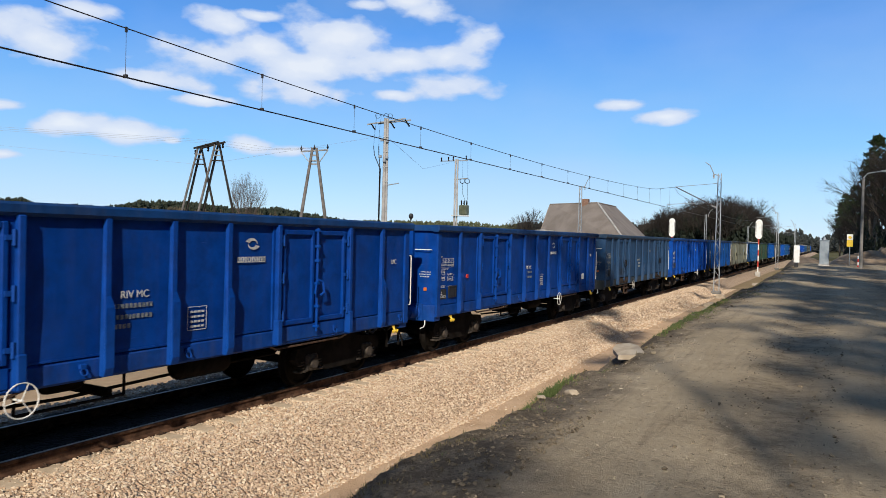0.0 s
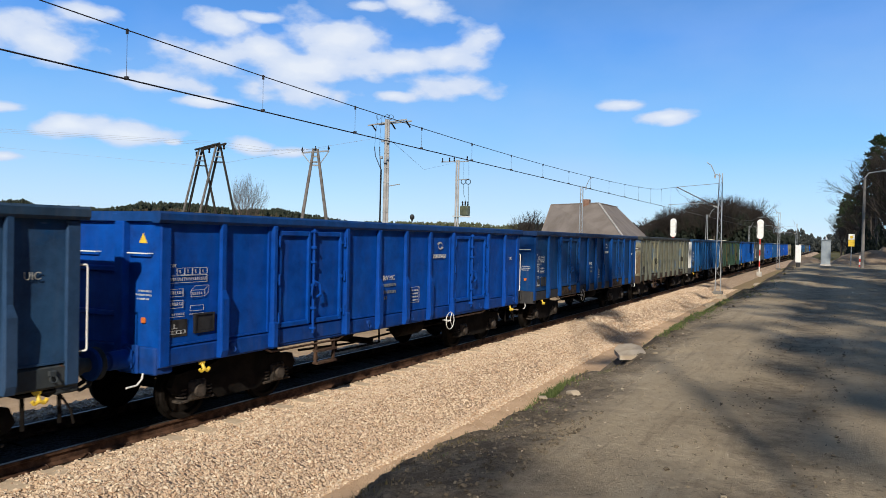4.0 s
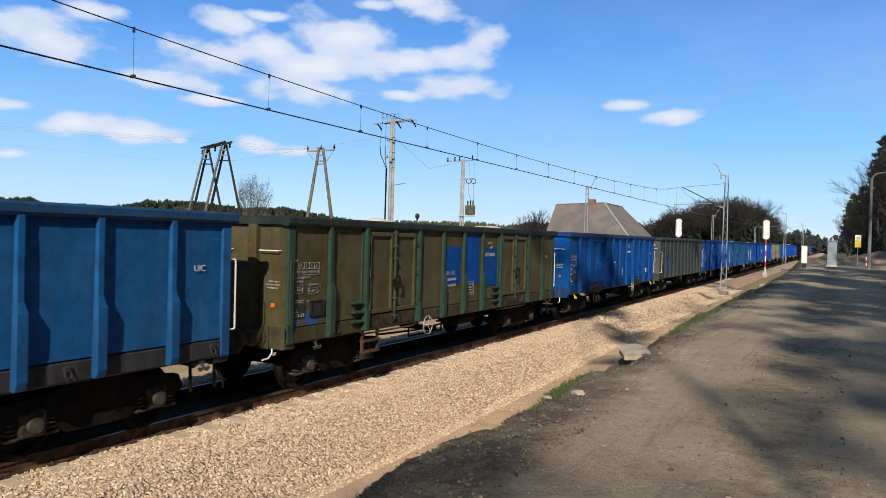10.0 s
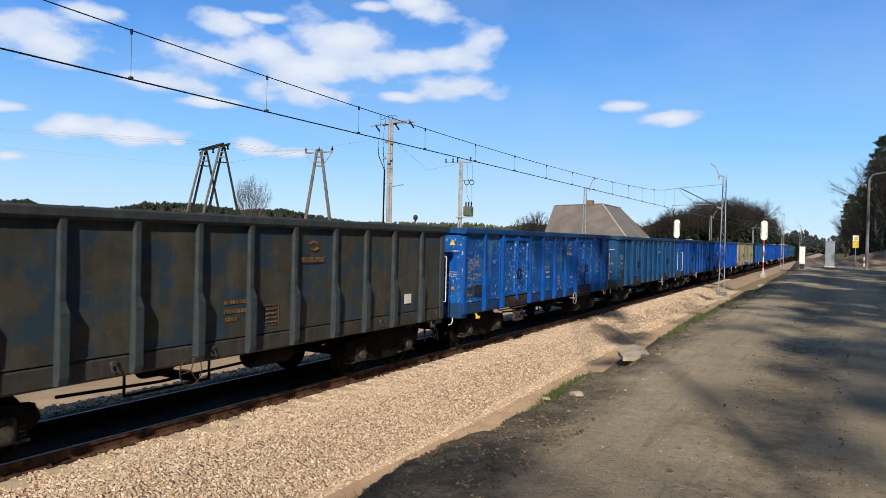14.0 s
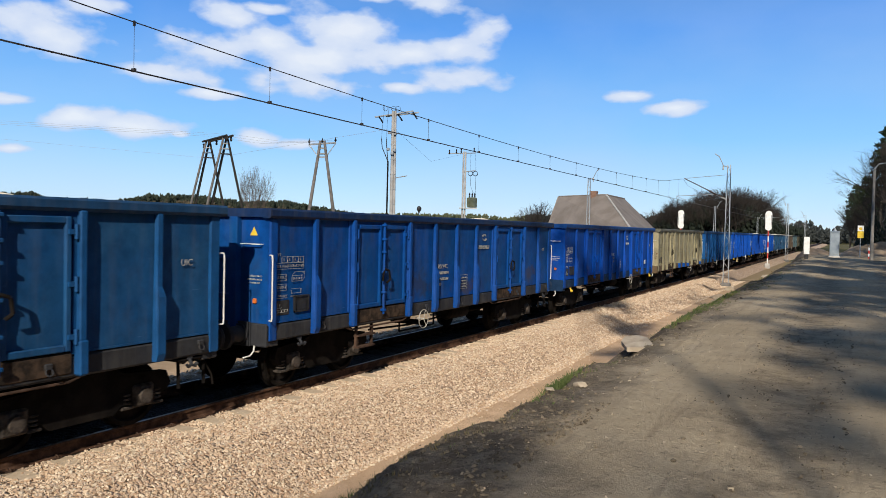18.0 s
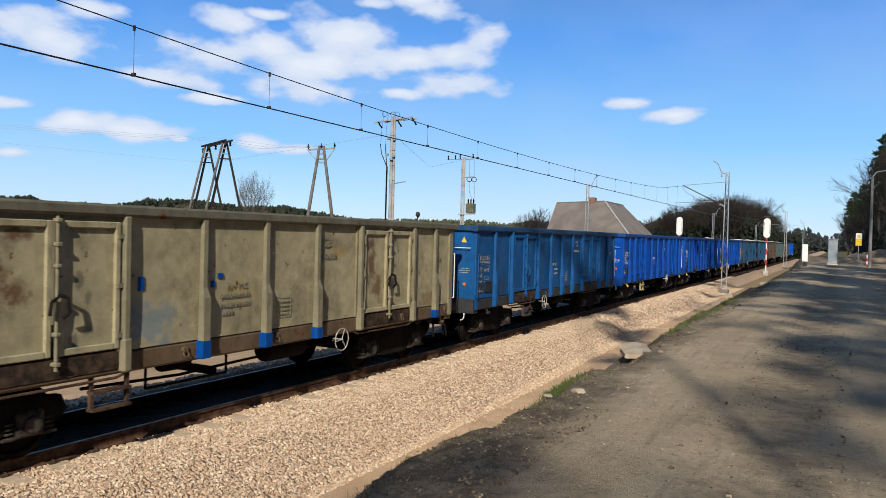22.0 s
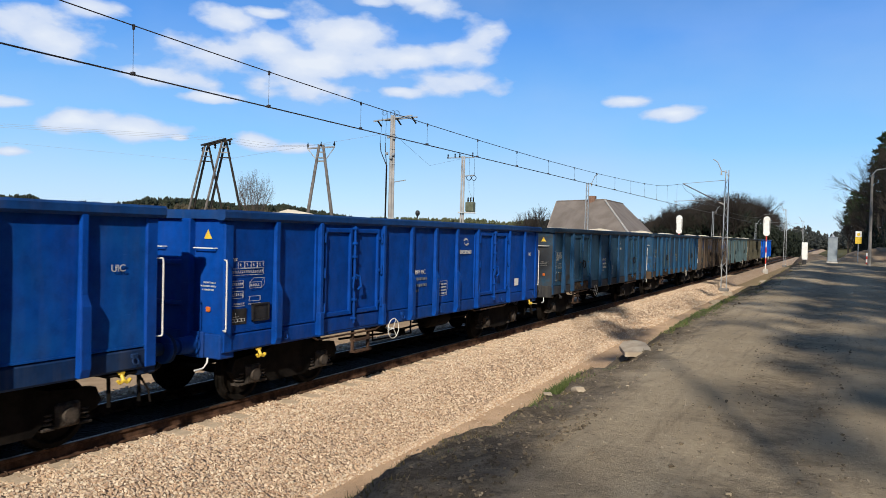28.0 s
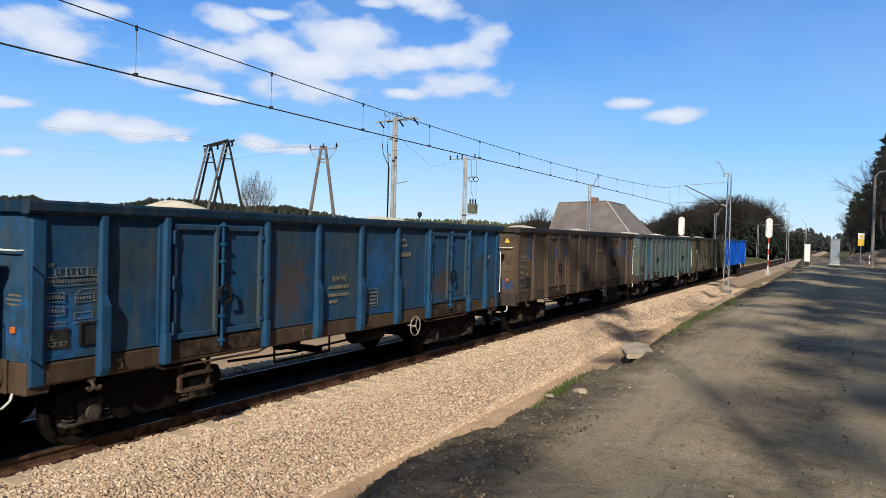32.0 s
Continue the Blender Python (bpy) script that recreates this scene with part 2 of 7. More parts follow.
def make_ground(name):
    """Meadow, sandy ditch, dark soil bank and dirt road, split by where they lie."""
    q = Mat(name, 0.97, spec=0.05)
    sep = q.nt.nodes.new("ShaderNodeSeparateXYZ")
    q.link(q.tc.outputs["Object"], sep.inputs[0])
    px, py = sep.outputs[0], sep.outputs[1]
    ragged = q.math("SUBTRACT", q.noise(0.9, 7, 0.66), 0.5)
    x = q.math("ADD", px, q.math("MULTIPLY", ragged, 2.6))
    fine, mid = q.noise(26, 6, 0.7), q.noise(1.7, 6, 0.65)
    grit = q.noise(90, 3, 0.7)
    long = q.noise(1.0, 5, 0.6, vec=q.coords((1.3, 0.16, 1.0)))
    # dirt road: pale dust, worn tracks, damp patches, grit
    road = q.mix(q.ramp(q.noise(0.33, 5), 0.36, 0.64), (0.34, 0.272, 0.18), (0.45, 0.365, 0.25))
    road = q.mix(q.ramp(long, 0.50, 0.72, 0, 0.45), road, (0.22, 0.172, 0.115))
    road = q.mix(q.ramp(q.noise(2.1, 7, 0.7), 0.50, 0.70, 0, 0.55), road, (0.47, 0.385, 0.26))
    track = q.ramp(q.math("ABSOLUTE", q.math("SUBTRACT", x, 2.35)), 0.1, 0.55, 1, 0)
    road = q.mix(q.math("MULTIPLY", track, q.ramp(q.noise(1.3, 6, 0.7), 0.38, 0.56, 0.1, 0.75)), road, (0.10, 0.078, 0.05))
    lane = q.math("ADD", q.ramp(q.math("ABSOLUTE", q.math("SUBTRACT", x, -0.45)), 0.15, 0.65, 1, 0), q.ramp(q.math("ABSOLUTE", q.math("SUBTRACT", x, 1.85)), 0.15, 0.7, 1, 0), True)
    road = q.mix(q.math("MULTIPLY", lane, q.ramp(q.noise(3.4, 7, 0.75), 0.40, 0.60, 0.12, 0.7)), road, (0.125, 0.1, 0.072))
    road = q.mix(q.ramp(fine, 0.58, 0.74, 0, 0.5), road, (0.47, 0.385, 0.265))
    road = q.mix(q.ramp(q.noise(11, 6, 0.72), 0.57, 0.68, 0, 0.7), road, (0.11, 0.086, 0.06))
    road = q.mix(q.ramp(q.noise(1.0, 5, 0.6, vec=q.coords((9.0, 0.7, 1.0))), 0.56, 0.68, 0, 0.35), road, (0.16, 0.125, 0.085))
    scuff = q.noise(4.5, 7, 0.75, vec=q.coords((1.0, 0.45, 1.0)))
    road = q.mix(q.ramp(scuff, 0.56, 0.68, 0, 0.4), road, (0.18, 0.145, 0.10))
    road = q.mix(q.ramp(grit, 0.66, 0.72, 0, 0.6), road, (0.56, 0.48, 0.36))
    soil = q.mix(q.ramp(q.noise(3.0, 7, 0.72), 0.40, 0.62), (0.10, 0.081, 0.06), (0.225, 0.183, 0.132))
    soil = q.mix(q.ramp(fine, 0.50, 0.66, 0, 0.7), soil, (0.06, 0.048, 0.035))
    soil = q.mix(q.ramp(grit, 0.66, 0.73, 0, 0.6), soil, (0.26, 0.21, 0.145))
    sand = q.mix(q.ramp(mid, 0.35, 0.65), (0.54, 0.365, 0.225), (0.67, 0.475, 0.31))
    sand = q.mix(q.ramp(fine, 0.54, 0.72, 0, 0.6), sand, (0.40, 0.27, 0.165))
    field = q.mix(q.ramp(q.noise(0.05, 6), 0.35, 0.65), (0.07, 0.08, 0.03), (0.16, 0.135, 0.07))
    field = q.mix(q.ramp(q.noise(2.5, 6), 0.45, 0.7, 0, 0.6), field, (0.13, 0.10, 0.06))
    # the bank grows over with dry grass along the track
    sand = q.mix(q.ramp(q.math("ADD", py, q.math("MULTIPLY", ragged, 24.0)), 34, 62, 0, 0.75), sand, (0.19, 0.155, 0.085))
    c = q.mix(q.ramp(q.math("ADD", x, q.math("MULTIPLY", q.math("SUBTRACT", fine, 0.5), 0.5)), -3.72, -3.52), sand, soil)
    # the dark soil strip narrows away from the near bank
    verge = q.ramp(py, 4.0, 9.5, -0.35, 0.55)
    c = q.mix(q.ramp(q.math("ADD", x, verge), -2.3, -1.5), c, road)
    c = q.mix(q.ramp(x, -20.0, -12.5, 1, 0), c, field)
    c = q.mix(q.ramp(q.math("ADD", py, q.math("MULTIPLY", ragged, 30.0)), 108, 116), c, field)
    q.colour(c).bump(q.math("ADD", q.math("MULTIPLY", mid, 0.8), q.math("ADD", q.math("MULTIPLY", fine, 0.45), q.math("MULTIPLY", grit, 0.16))), 0.8, 0.06)
    return q.m


def make_bed(name):
    """Between the rails grime and painted-in train shade, clean pinkish stone outside them."""
    q = Mat(name, 0.9, spec=0.2)
    cells, lim = q.voronoi(19.0), q.voronoi(19.0, out="Distance")
    sep = q.nt.nodes.new("ShaderNodeSeparateColor")
    q.link(cells, sep.inputs[0])
    c = q.mix(sep.outputs[0], (0.52, 0.35, 0.225), (0.71, 0.57, 0.42))
    c = q.mix(q.ramp(sep.outputs[1], 0.8, 1.0, 0, 0.6), c, (0.36, 0.30, 0.26))
    c = q.mix(q.ramp(lim, 0.25, 0.6, 0, 0.6), c, (0.26, 0.175, 0.115))
    # near-black tone: dirty stone plus the shade under the train
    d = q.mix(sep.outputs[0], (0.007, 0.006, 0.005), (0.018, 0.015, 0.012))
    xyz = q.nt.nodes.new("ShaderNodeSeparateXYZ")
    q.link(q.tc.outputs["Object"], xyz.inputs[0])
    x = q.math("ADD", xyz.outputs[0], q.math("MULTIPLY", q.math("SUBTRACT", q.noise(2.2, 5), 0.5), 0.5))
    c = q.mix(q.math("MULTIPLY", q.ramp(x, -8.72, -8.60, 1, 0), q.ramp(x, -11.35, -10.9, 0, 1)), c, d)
    q.colour(c).bump(q.math("SUBTRACT", 1.0, lim), 1.0, 0.05)
    return q.m


def make_clod(name, a, b):
    q = Mat(name, 0.95, spec=0.1)
    q.colour(q.mix(q.random(True), a, b)).bump(q.noise(60, 4), 0.5, 0.01)
    return q.m


def make_leafy(name, a, b, island=True):
    q = Mat(name, 0.8, spec=0.25)
    q.colour(q.mix(q.random(island), a, b))
    return q.m


M_BED, M_STONE, M_GROUND = make_bed("trackbed"), make_stone("crushed_stone"), make_ground("ground")
M_CLOD = make_clod("soil_clod", (0.085, 0.068, 0.048), (0.21, 0.17, 0.12))
M_PEBBLE = make_clod("road_pebble", (0.12, 0.09, 0.06), (0.40, 0.33, 0.24))
M_RAIL = mat_two("rusty_rail", (0.05, 0.026, 0.016), (0.12, 0.065, 0.04), 6, 0.85, spec=0.15)
M_RAILTOP = mat_two("worn_steel", (0.15, 0.14, 0.13), (0.26, 0.25, 0.24), 4, 0.5, 1.0, 0.02)
# sleepers near-black with stain and train shade; their ends take the sunlit tone
M_SLEEPER = mat_two("stained_shaded_sleeper", (0.010, 0.008, 0.007), (0.024, 0.020, 0.016), 5, 0.95, spec=0.1)
M_SLEEPER_END = mat_two("sunlit_sleeper_end", (0.46, 0.355, 0.245), (0.58, 0.46, 0.33), 5, 0.9, 0, 0.5, 60)
M_CONCRETE = mat_two("weathered_concrete", (0.34, 0.32, 0.29), (0.48, 0.46, 0.42), 2.5, 0.9)
M_STEEL = mat_two("galvanised_steel", (0.33, 0.35, 0.36), (0.45, 0.47, 0.48), 5, 0.5, 0.6, 0.05)
M_POLE = mat_two("grey_spun_concrete", (0.26, 0.255, 0.25), (0.40, 0.39, 0.38), 1.5, 0.9)
M_WOODPOLE = mat_two("tarred_wood", (0.012, 0.010, 0.008), (0.034, 0.027, 0.021), 3, 0.85)
M_OLDWOOD = mat_two("sunlit_grey_timber", (0.095, 0.085, 0.078), (0.18, 0.162, 0.15), 3, 0.9)
# grime and the shade below the wagons share this near-black iron
M_UNDER = mat_two("grimy_shade_iron", (0.006, 0.005, 0.0045), (0.016, 0.013, 0.011), 4, 0.95, spec=0.1)
M_DUSTY = mat_two("dusty_cast_iron", (0.018, 0.014, 0.011), (0.075, 0.06, 0.048), 9, 0.9)
M_INK = mat_two("stencil_ink", (0.36, 0.38, 0.40), (0.60, 0.61, 0.60), 12, 0.7, 0, 0.02)
M_DULLINK = mat_two("worn_stencil_ink", (0.07, 0.10, 0.14), (0.22, 0.24, 0.26), 22, 0.7, 0, 0.02)
M_GRIME = mat_two("greasy_brown_steel", (0.022, 0.017, 0.013), (0.075, 0.05, 0.034), 7, 0.9, spec=0.15)
M_RUSTY = mat_two("rusty_iron", (0.040, 0.025, 0.018), (0.095, 0.058, 0.040), 5, 0.9, spec=0.15)
# wheel colour lowered to stand for the shade beneath the wagons
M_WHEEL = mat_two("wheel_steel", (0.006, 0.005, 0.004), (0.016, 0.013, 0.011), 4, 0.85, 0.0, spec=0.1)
M_WHITE = mat_two("white_paint", (0.68, 0.68, 0.64), (0.8, 0.8, 0.77), 6, 0.55, 0.0, 0.03)
M_DULLWHITE = mat_two("dirty_white_paint", (0.30, 0.28, 0.24), (0.55, 0.53, 0.48), 14, 0.7, 0.0, 0.03)
M_YELLOW = mat_two("yellow_paint", (0.70, 0.46, 0.03), (0.8, 0.56, 0.06), 6, 0.55, 0.0, 0.03)
M_CREAM = mat_two("worn_cream_paint", (0.42, 0.33, 0.16), (0.58, 0.47, 0.24), 9, 0.65, 0.0, 0.03)
M_ORANGE = mat_two("orange_reflector", (0.55, 0.13, 0.02), (0.65, 0.18, 0.04), 9, 0.4, 0.0, 0.02)
M_RED = mat_two("red_paint", (0.45, 0.03, 0.02), (0.55, 0.05, 0.03), 6, 0.55, 0.0, 0.03)
M_BLACK = mat_two("black_paint", (0.012, 0.012, 0.013), (0.03, 0.03, 0.03), 6, 0.55, 0.0, 0.03)
M_WIRE = mat_two("copper_wire", (0.03, 0.03, 0.03), (0.06, 0.05, 0.045), 6, 0.5, 0.3, 0.02)
M_SANDLOAD = mat_two("pale_aggregate", (0.60, 0.52, 0.38), (0.76, 0.69, 0.55), 3, 0.95, 0, 0.5, 15)
M_BARK = mat_two("bark", (0.06, 0.048, 0.038), (0.13, 0.105, 0.08), 4, 0.95, 0, 0.6, 20)
M_TWIG = make_leafy("bare_twigs", (0.016, 0.013, 0.011), (0.042, 0.034, 0.028))
M_PALETWIG = make_leafy("grey_twigs", (0.06, 0.048, 0.04), (0.135, 0.105, 0.085))
M_LAMPPOST = mat_two("dull_concrete", (0.13, 0.125, 0.115), (0.20, 0.19, 0.175), 2.5, 0.9)
M_NEEDLE = make_leafy("pine_needles", (0.012, 0.026, 0.010), (0.035, 0.055, 0.018))
M_GRASS = make_leafy("spring_grass", (0.050, 0.080, 0.020), (0.12, 0.145, 0.05))
M_DRYGRASS = make_leafy("dry_grass", (0.22, 0.165, 0.08), (0.10, 0.09, 0.04))
M_FARWOOD = make_leafy("hazy_far_wood", (0.026, 0.031, 0.030), (0.045, 0.050, 0.046))
M_OLIVEWOOD = make_leafy("olive_hill_conifers", (0.015, 0.021, 0.013), (0.028, 0.034, 0.019))
M_BROWNWOOD = make_leafy("brown_hill_wood", (0.040, 0.034, 0.020), (0.075, 0.06, 0.036))
M_PALEWOOD = make_leafy("pale_olive_wood", (0.055, 0.065, 0.030), (0.10, 0.105, 0.055))
M_HILLWOOD = make_leafy("hill_conifers", (0.008, 0.013, 0.009), (0.018, 0.024, 0.014))
M_ROOF = mat_two("grey_roof_sheets", (0.175, 0.145, 0.12), (0.235, 0.20, 0.17), 0.6, 0.9, 0, 0.3, 8)

# ---- mesh tools ----


class Build:
    """Collects vertices and faces for one mesh."""

    def __init__(self):
        self.v, self.f = [], []

    def box(self, x0, x1, y0, y1, z0, z1):
        k = len(self.v)
        self.v += [(x, y, z) for z in (z0, z1) for y in (y0, y1) for x in (x0, x1)]
        self.f += [tuple(k + i for i in q) for q in ((0, 2, 3, 1), (4, 5, 7, 6), (0, 1, 5, 4), (2, 6, 7, 3), (0, 4, 6, 2), (1, 3, 7, 5))]
        return self

    def bevel_box(self, x0, x1, y0, y1, z0, z1, b=0.01):
        """A box with all its edges cut."""
        k, done = len(self.v), {}
        xs, ys, zs = (x0, x1), (y0, y1), (z0, z1)
        for i in range(2):
            for j in range(2):
                for l in range(2):
                    sx, sy, sz = (b if i == 0 else -b), (b if j == 0 else -b), (b if l == 0 else -b)
                    for ax in range(3):
                        p = [xs[i] + sx, ys[j] + sy, zs[l] + sz]
                        p[ax] = (xs[i], ys[j], zs[l])[ax]
                        done[i, j, l, ax] = len(self.v)
                        self.v.append(tuple(p))
        for ax in range(3):
            o1, o2 = (ax + 1) % 3, (ax + 2) % 3
            for s in range(2):
                q = []
                for a, c in ((0, 0), (1, 0), (1, 1), (0, 1)):
                    key = [0, 0, 0]
                    key[ax], key[o1], key[o2] = s, a, c
                    q.append(done[(*key, ax)])
                self.f.append(tuple(q if s else q[::-1]))
            for a in range(2):
                for c in range(2):
                    k0, k1 = [0, 0, 0], [0, 0, 0]
                    k0[ax], k1[ax] = 0, 1
                    k0[o1] = k1[o1] = a
                    k0[o2] = k1[o2] = c
                    q = [done[(*k0, o1)], done[(*k1, o1)], done[(*k1, o2)], done[(*k0, o2)]]
                    self.f.append(tuple(q if a == c else q[::-1]))
        for i in range(2):
            for j in range(2):
                for l in range(2):
                    q = [done[i, j, l, ax] for ax in range(3)]
                    self.f.append(tuple(q if (i + j + l) % 2 else q[::-1]))
        return self

    def rod(self, p, q, r, n=8, r2=None, cap=True):
        p, q = Vector(p), Vector(q)
        r2 = r if r2 is None else r2
        d = (q - p).normalized()
        s = d.orthogonal().normalized()
        t = d.cross(s)
        k = len(self.v)
        for c, rr in ((p, r), (q, r2)):
            self.v += [tuple(c + (s * math.cos(2 * math.pi * i / n) + t * math.sin(2 * math.pi * i / n)) * rr) for i in range(n)]
        self.f += [(k + i, k + (i + 1) % n, k + n + (i + 1) % n, k + n + i) for i in range(n)]
        if cap:
            self.f += [tuple(k + i for i in range(n))[::-1], tuple(k + n + i for i in range(n))]
        return self

    def path(self, pts, r, n=6):
        for a, b in zip(pts, pts[1:]):
            self.rod(a, b, r, n)
        return self

    def ring(self, c, axis, big, small, n=20, m=6):
        c, axis = Vector(c), Vector(axis).normalized()
        s = axis.orthogonal().normalized()
        t = axis.cross(s)
        k = len(self.v)
        for i in range(n):
            a = 2 * math.pi * i / n
            o = s * math.cos(a) + t * math.sin(a)
            for j in range(m):
                b = 2 * math.pi * j / m
                self.v.append(tuple(c + o * (big + small * math.cos(b)) + axis * small * math.sin(b)))
        self.f += [(k + i * m + j, k + ((i + 1) % n) * m + j, k + ((i + 1) % n) * m + (j + 1) % m, k + i * m + (j + 1) % m) for i in range(n) for j in range(m)]
        return self

    def lathe(self, c, axis, prof, n=20):
        """prof: (distance along the axis, radius)."""
        c, axis = Vector(c), Vector(axis).normalized()
        s = axis.orthogonal().normalized()
        t = axis.cross(s)
        k, m = len(self.v), len(prof)
        for a, r in prof:
            self.v += [tuple(c + axis * a + (s * math.cos(2 * math.pi * i / n) + t * math.sin(2 * math.pi * i / n)) * r) for i in range(n)]
        self.f += [(k + j * n + i, k + j * n + (i + 1) % n, k + (j + 1) * n + (i + 1) % n, k + (j + 1) * n + i) for j in range(m - 1) for i in range(n)]
        self.f += [tuple(k + i for i in range(n))[::-1], tuple(k + (m - 1) * n + i for i in range(n))]
        return self

    def prism(self, pts, axis, a, b):
        """Extrudes a polygon along x, y or z (0, 1, 2) from a to b. pts: the other two coordinates in order."""
        k, n = len(self.v), len(pts)
        for h in (a, b):
            for p in pts:
                c = list(p)
                c.insert(axis, h)
                self.v.append(tuple(c))
        self.f += [(k + i, k + (i + 1) % n, k + n + (i + 1) % n, k + n + i) for i in range(n)]
        self.f += [tuple(k + i for i in range(n))[::-1], tuple(k + n + i for i in range(n))]
        return self

    def quad(self, a, b, c, d):
        k = len(self.v)
        self.v += [tuple(a), tuple(b), tuple(c), tuple(d)]
        self.f.append((k, k + 1, k + 2, k + 3))
        return self

    def mesh(self, name, *mats, smooth=False, fix=True):
        me = bpy.data.meshes.new(name)
        me.from_pydata(self.v, [], self.f)
        for m in mats:
            me.materials.append(m)
        if fix:
            bm = bmesh.new()
            bm.from_mesh(me)
            bmesh.ops.recalc_face_normals(bm, faces=bm.faces)
            bm.to_mesh(me)
            bm.free()
        if smooth:
            me.polygons.foreach_set("use_smooth", [True] * len(me.polygons))
            me.set_sharp_from_angle(angle=radians(35))
        me.update()
        return me


def thing(name, label, category, group="", kind="", at=None):
    ob = tagged(new(name), label, category, group, kind)
    if at is not None:
        ob.matrix_basis = at
    return ob


def part(name, data, material, parent, label="", at=None):
    """One mesh object under a thing or a part; data is a Build or a finished mesh."""
    if isinstance(data, Build):
        data = data.mesh(name, material)
    ob = new(name, data)
    ob.parent = parent
    if at is not None:
        ob.matrix_basis = at
    if label:
        ob["label"] = label
    return ob


def paint(ob, material):
    """Gives one object its own paint on a shared mesh."""
    ob.material_slots[0].link = "OBJECT"
    ob.material_slots[0].material = material
    return ob


def mixf(a, b, t):
    t = min(1.0, max(0.0, t))
    t = t * t * (3 - 2 * t)
    return a + (b - a) * t


def wobble(x, y, s=1.0):
    return noise.noise((x * s, y * s, 3.3))

# ---- the ground ----


def road_z(y):
    z = mixf(1.17, 1.32, (y - 25) / 40)
    return mixf(z, 0.25, (y - 85) / 60)


def ditch_z(y):
    return mixf(-0.72, -0.42, (y - 7) / 24)


def ground_z(x, y):
    """Height of the ground sheet: meadow, ditch beside the track, bank, road."""
    rz, dz = road_z(y), ditch_z(y)
    far_x = x
    if -6.6 < x < -0.8:
        x += 0.38 * wobble(0.5, y, 0.33) + 0.24 * wobble(7.5, y, 1.3) + 0.1 * wobble(3.1, y, 3.4)
    if x < -13.5:
        z = -0.75 + 0.25 * wobble(x, y, 0.05)
    elif x < -6.1:
        z = mixf(-0.8, dz - 0.06, (x + 9.5) / 3.4)
    elif x < -4.95:
        z = dz - 0.06 + 0.03 * wobble(far_x, y, 1.3)
    elif x < -2.75:
        t = (x + 4.95) / 2.2
        z = dz - 0.06 + (rz - 0.10 - dz + 0.06) * t + 0.10 * math.sin(math.pi * t) * 0.3
        z += 0.07 * wobble(far_x, y, 1.3) + 0.03 * wobble(far_x, y, 4.1)
    else:
        z = rz + 0.02 * wobble(x, y, 0.6) + 0.02 * wobble(far_x, y, 2.9) * mixf(1, 0, (x + 2.6) / 1.6) - 0.10 * mixf(1, 0, (x + 2.7) / 0.9) + mixf(0, 0.35, (x - 5.5) / 4)
        z -= 0.035 * (math.exp(-((x + 0.45) / 0.28) ** 2) + math.exp(-((x - 1.85) / 0.28) ** 2))
    # broken soil along the road's edge
    crumb = math.exp(-((far_x + 2.75) / 0.75) ** 2) * mixf(1, 0, (y - 30) / 20)
    if crumb > 0.02:
        z += crumb * (0.055 * wobble(far_x, y + 9, 1.9) + 0.05 * max(0.0, wobble(far_x + 4, y, 4.3)) + 0.02 * wobble(far_x, y, 9.0))
    if y > 90:
        z = mixf(z, -0.2 if abs(x - TRACK_X) > 4 else -0.8, (y - 90) / 80)
    # far hills beyond the meadow
    d = math.hypot(x, y)
    if x < -60:
        z += mixf(0, 8.0, (d - 110) / 230) * mixf(0.35, 1.0, (-x - 80) / 250)
    return z


def axis_steps(stops):
    out = []
    for (a, s), (b, _) in zip(stops, stops[1:]):
        n = max(1, round((b - a) / s))
        out += [a + (b - a) * i / n for i in range(n)]
    return out + [stops[-1][0]]


def sheet(name, xs, ys, zf, mats, pick, lift=0.0):
    v = [(x, y, zf(x, y) + lift) for y in ys for x in xs]
    n = len(xs)
    f = [(j * n + i, j * n + i + 1, (j + 1) * n + i + 1, (j + 1) * n + i) for j in range(len(ys) - 1) for i in range(n - 1)]
    me = bpy.data.meshes.new(name)
    me.from_pydata(v, [], f)
    for m in mats:
        me.materials.append(m)
    me.polygons.foreach_set("material_index", [pick((xs[i] + xs[i + 1]) / 2, (ys[j] + ys[j + 1]) / 2) for j in range(len(ys) - 1) for i in range(n - 1)])
    me.polygons.foreach_set("use_smooth", [True] * len(f))
    me.update()
    return new(name, me)


GX = axis_steps([(-2400, 400), (-800, 80), (-160, 20), (-40, 3), (-13, 0.6), (-6.4, 0.16), (-3.9, 0.09), (-1.6, 0.35), (6, 1.0), (12, 8), (60, 40), (300, 300), (2400, 300)])
GY = axis_steps([(-300, 60), (-60, 12), (-4, 0.5), (2, 0.1), (13, 0.22), (40, 1.0), (100, 5), (200, 20), (400, 100), (1200, 300), (3000, 600)])


ground = sheet("ground", GX, GY, ground_z, (M_GROUND,), lambda x, y: 0)
tagged(ground, "dirt road, dark soil bank, sandy ditch and spring meadow beside a railway", "ground", kind="structure")

# ---- the track ----
BED = [(-3.75, -0.9), (-3.05, -0.62), (-2.35, -0.24), (-1.95, -0.185), (-1.4, -0.18), (0, -0.2), (1.4, -0.18), (1.75, -0.185), (2.1, -0.22), (2.55, -0.45), (3.05, -0.72), (3.4, -0.95)]


def bed_z(x, y):
    u = x - TRACK_X
    for (a, za), (b, zb) in zip(BED, BED[1:]):
        if a <= u <= b:
            return za + (zb - za) * (u - a) / (b - a)
    return -1.0


BX = [TRACK_X - 3.75 + 7.15 * i / 44 for i in range(45)]
BY = axis_steps([(-40, 4), (0, 0.25), (45, 1.0), (120, 8), (420, 40)])
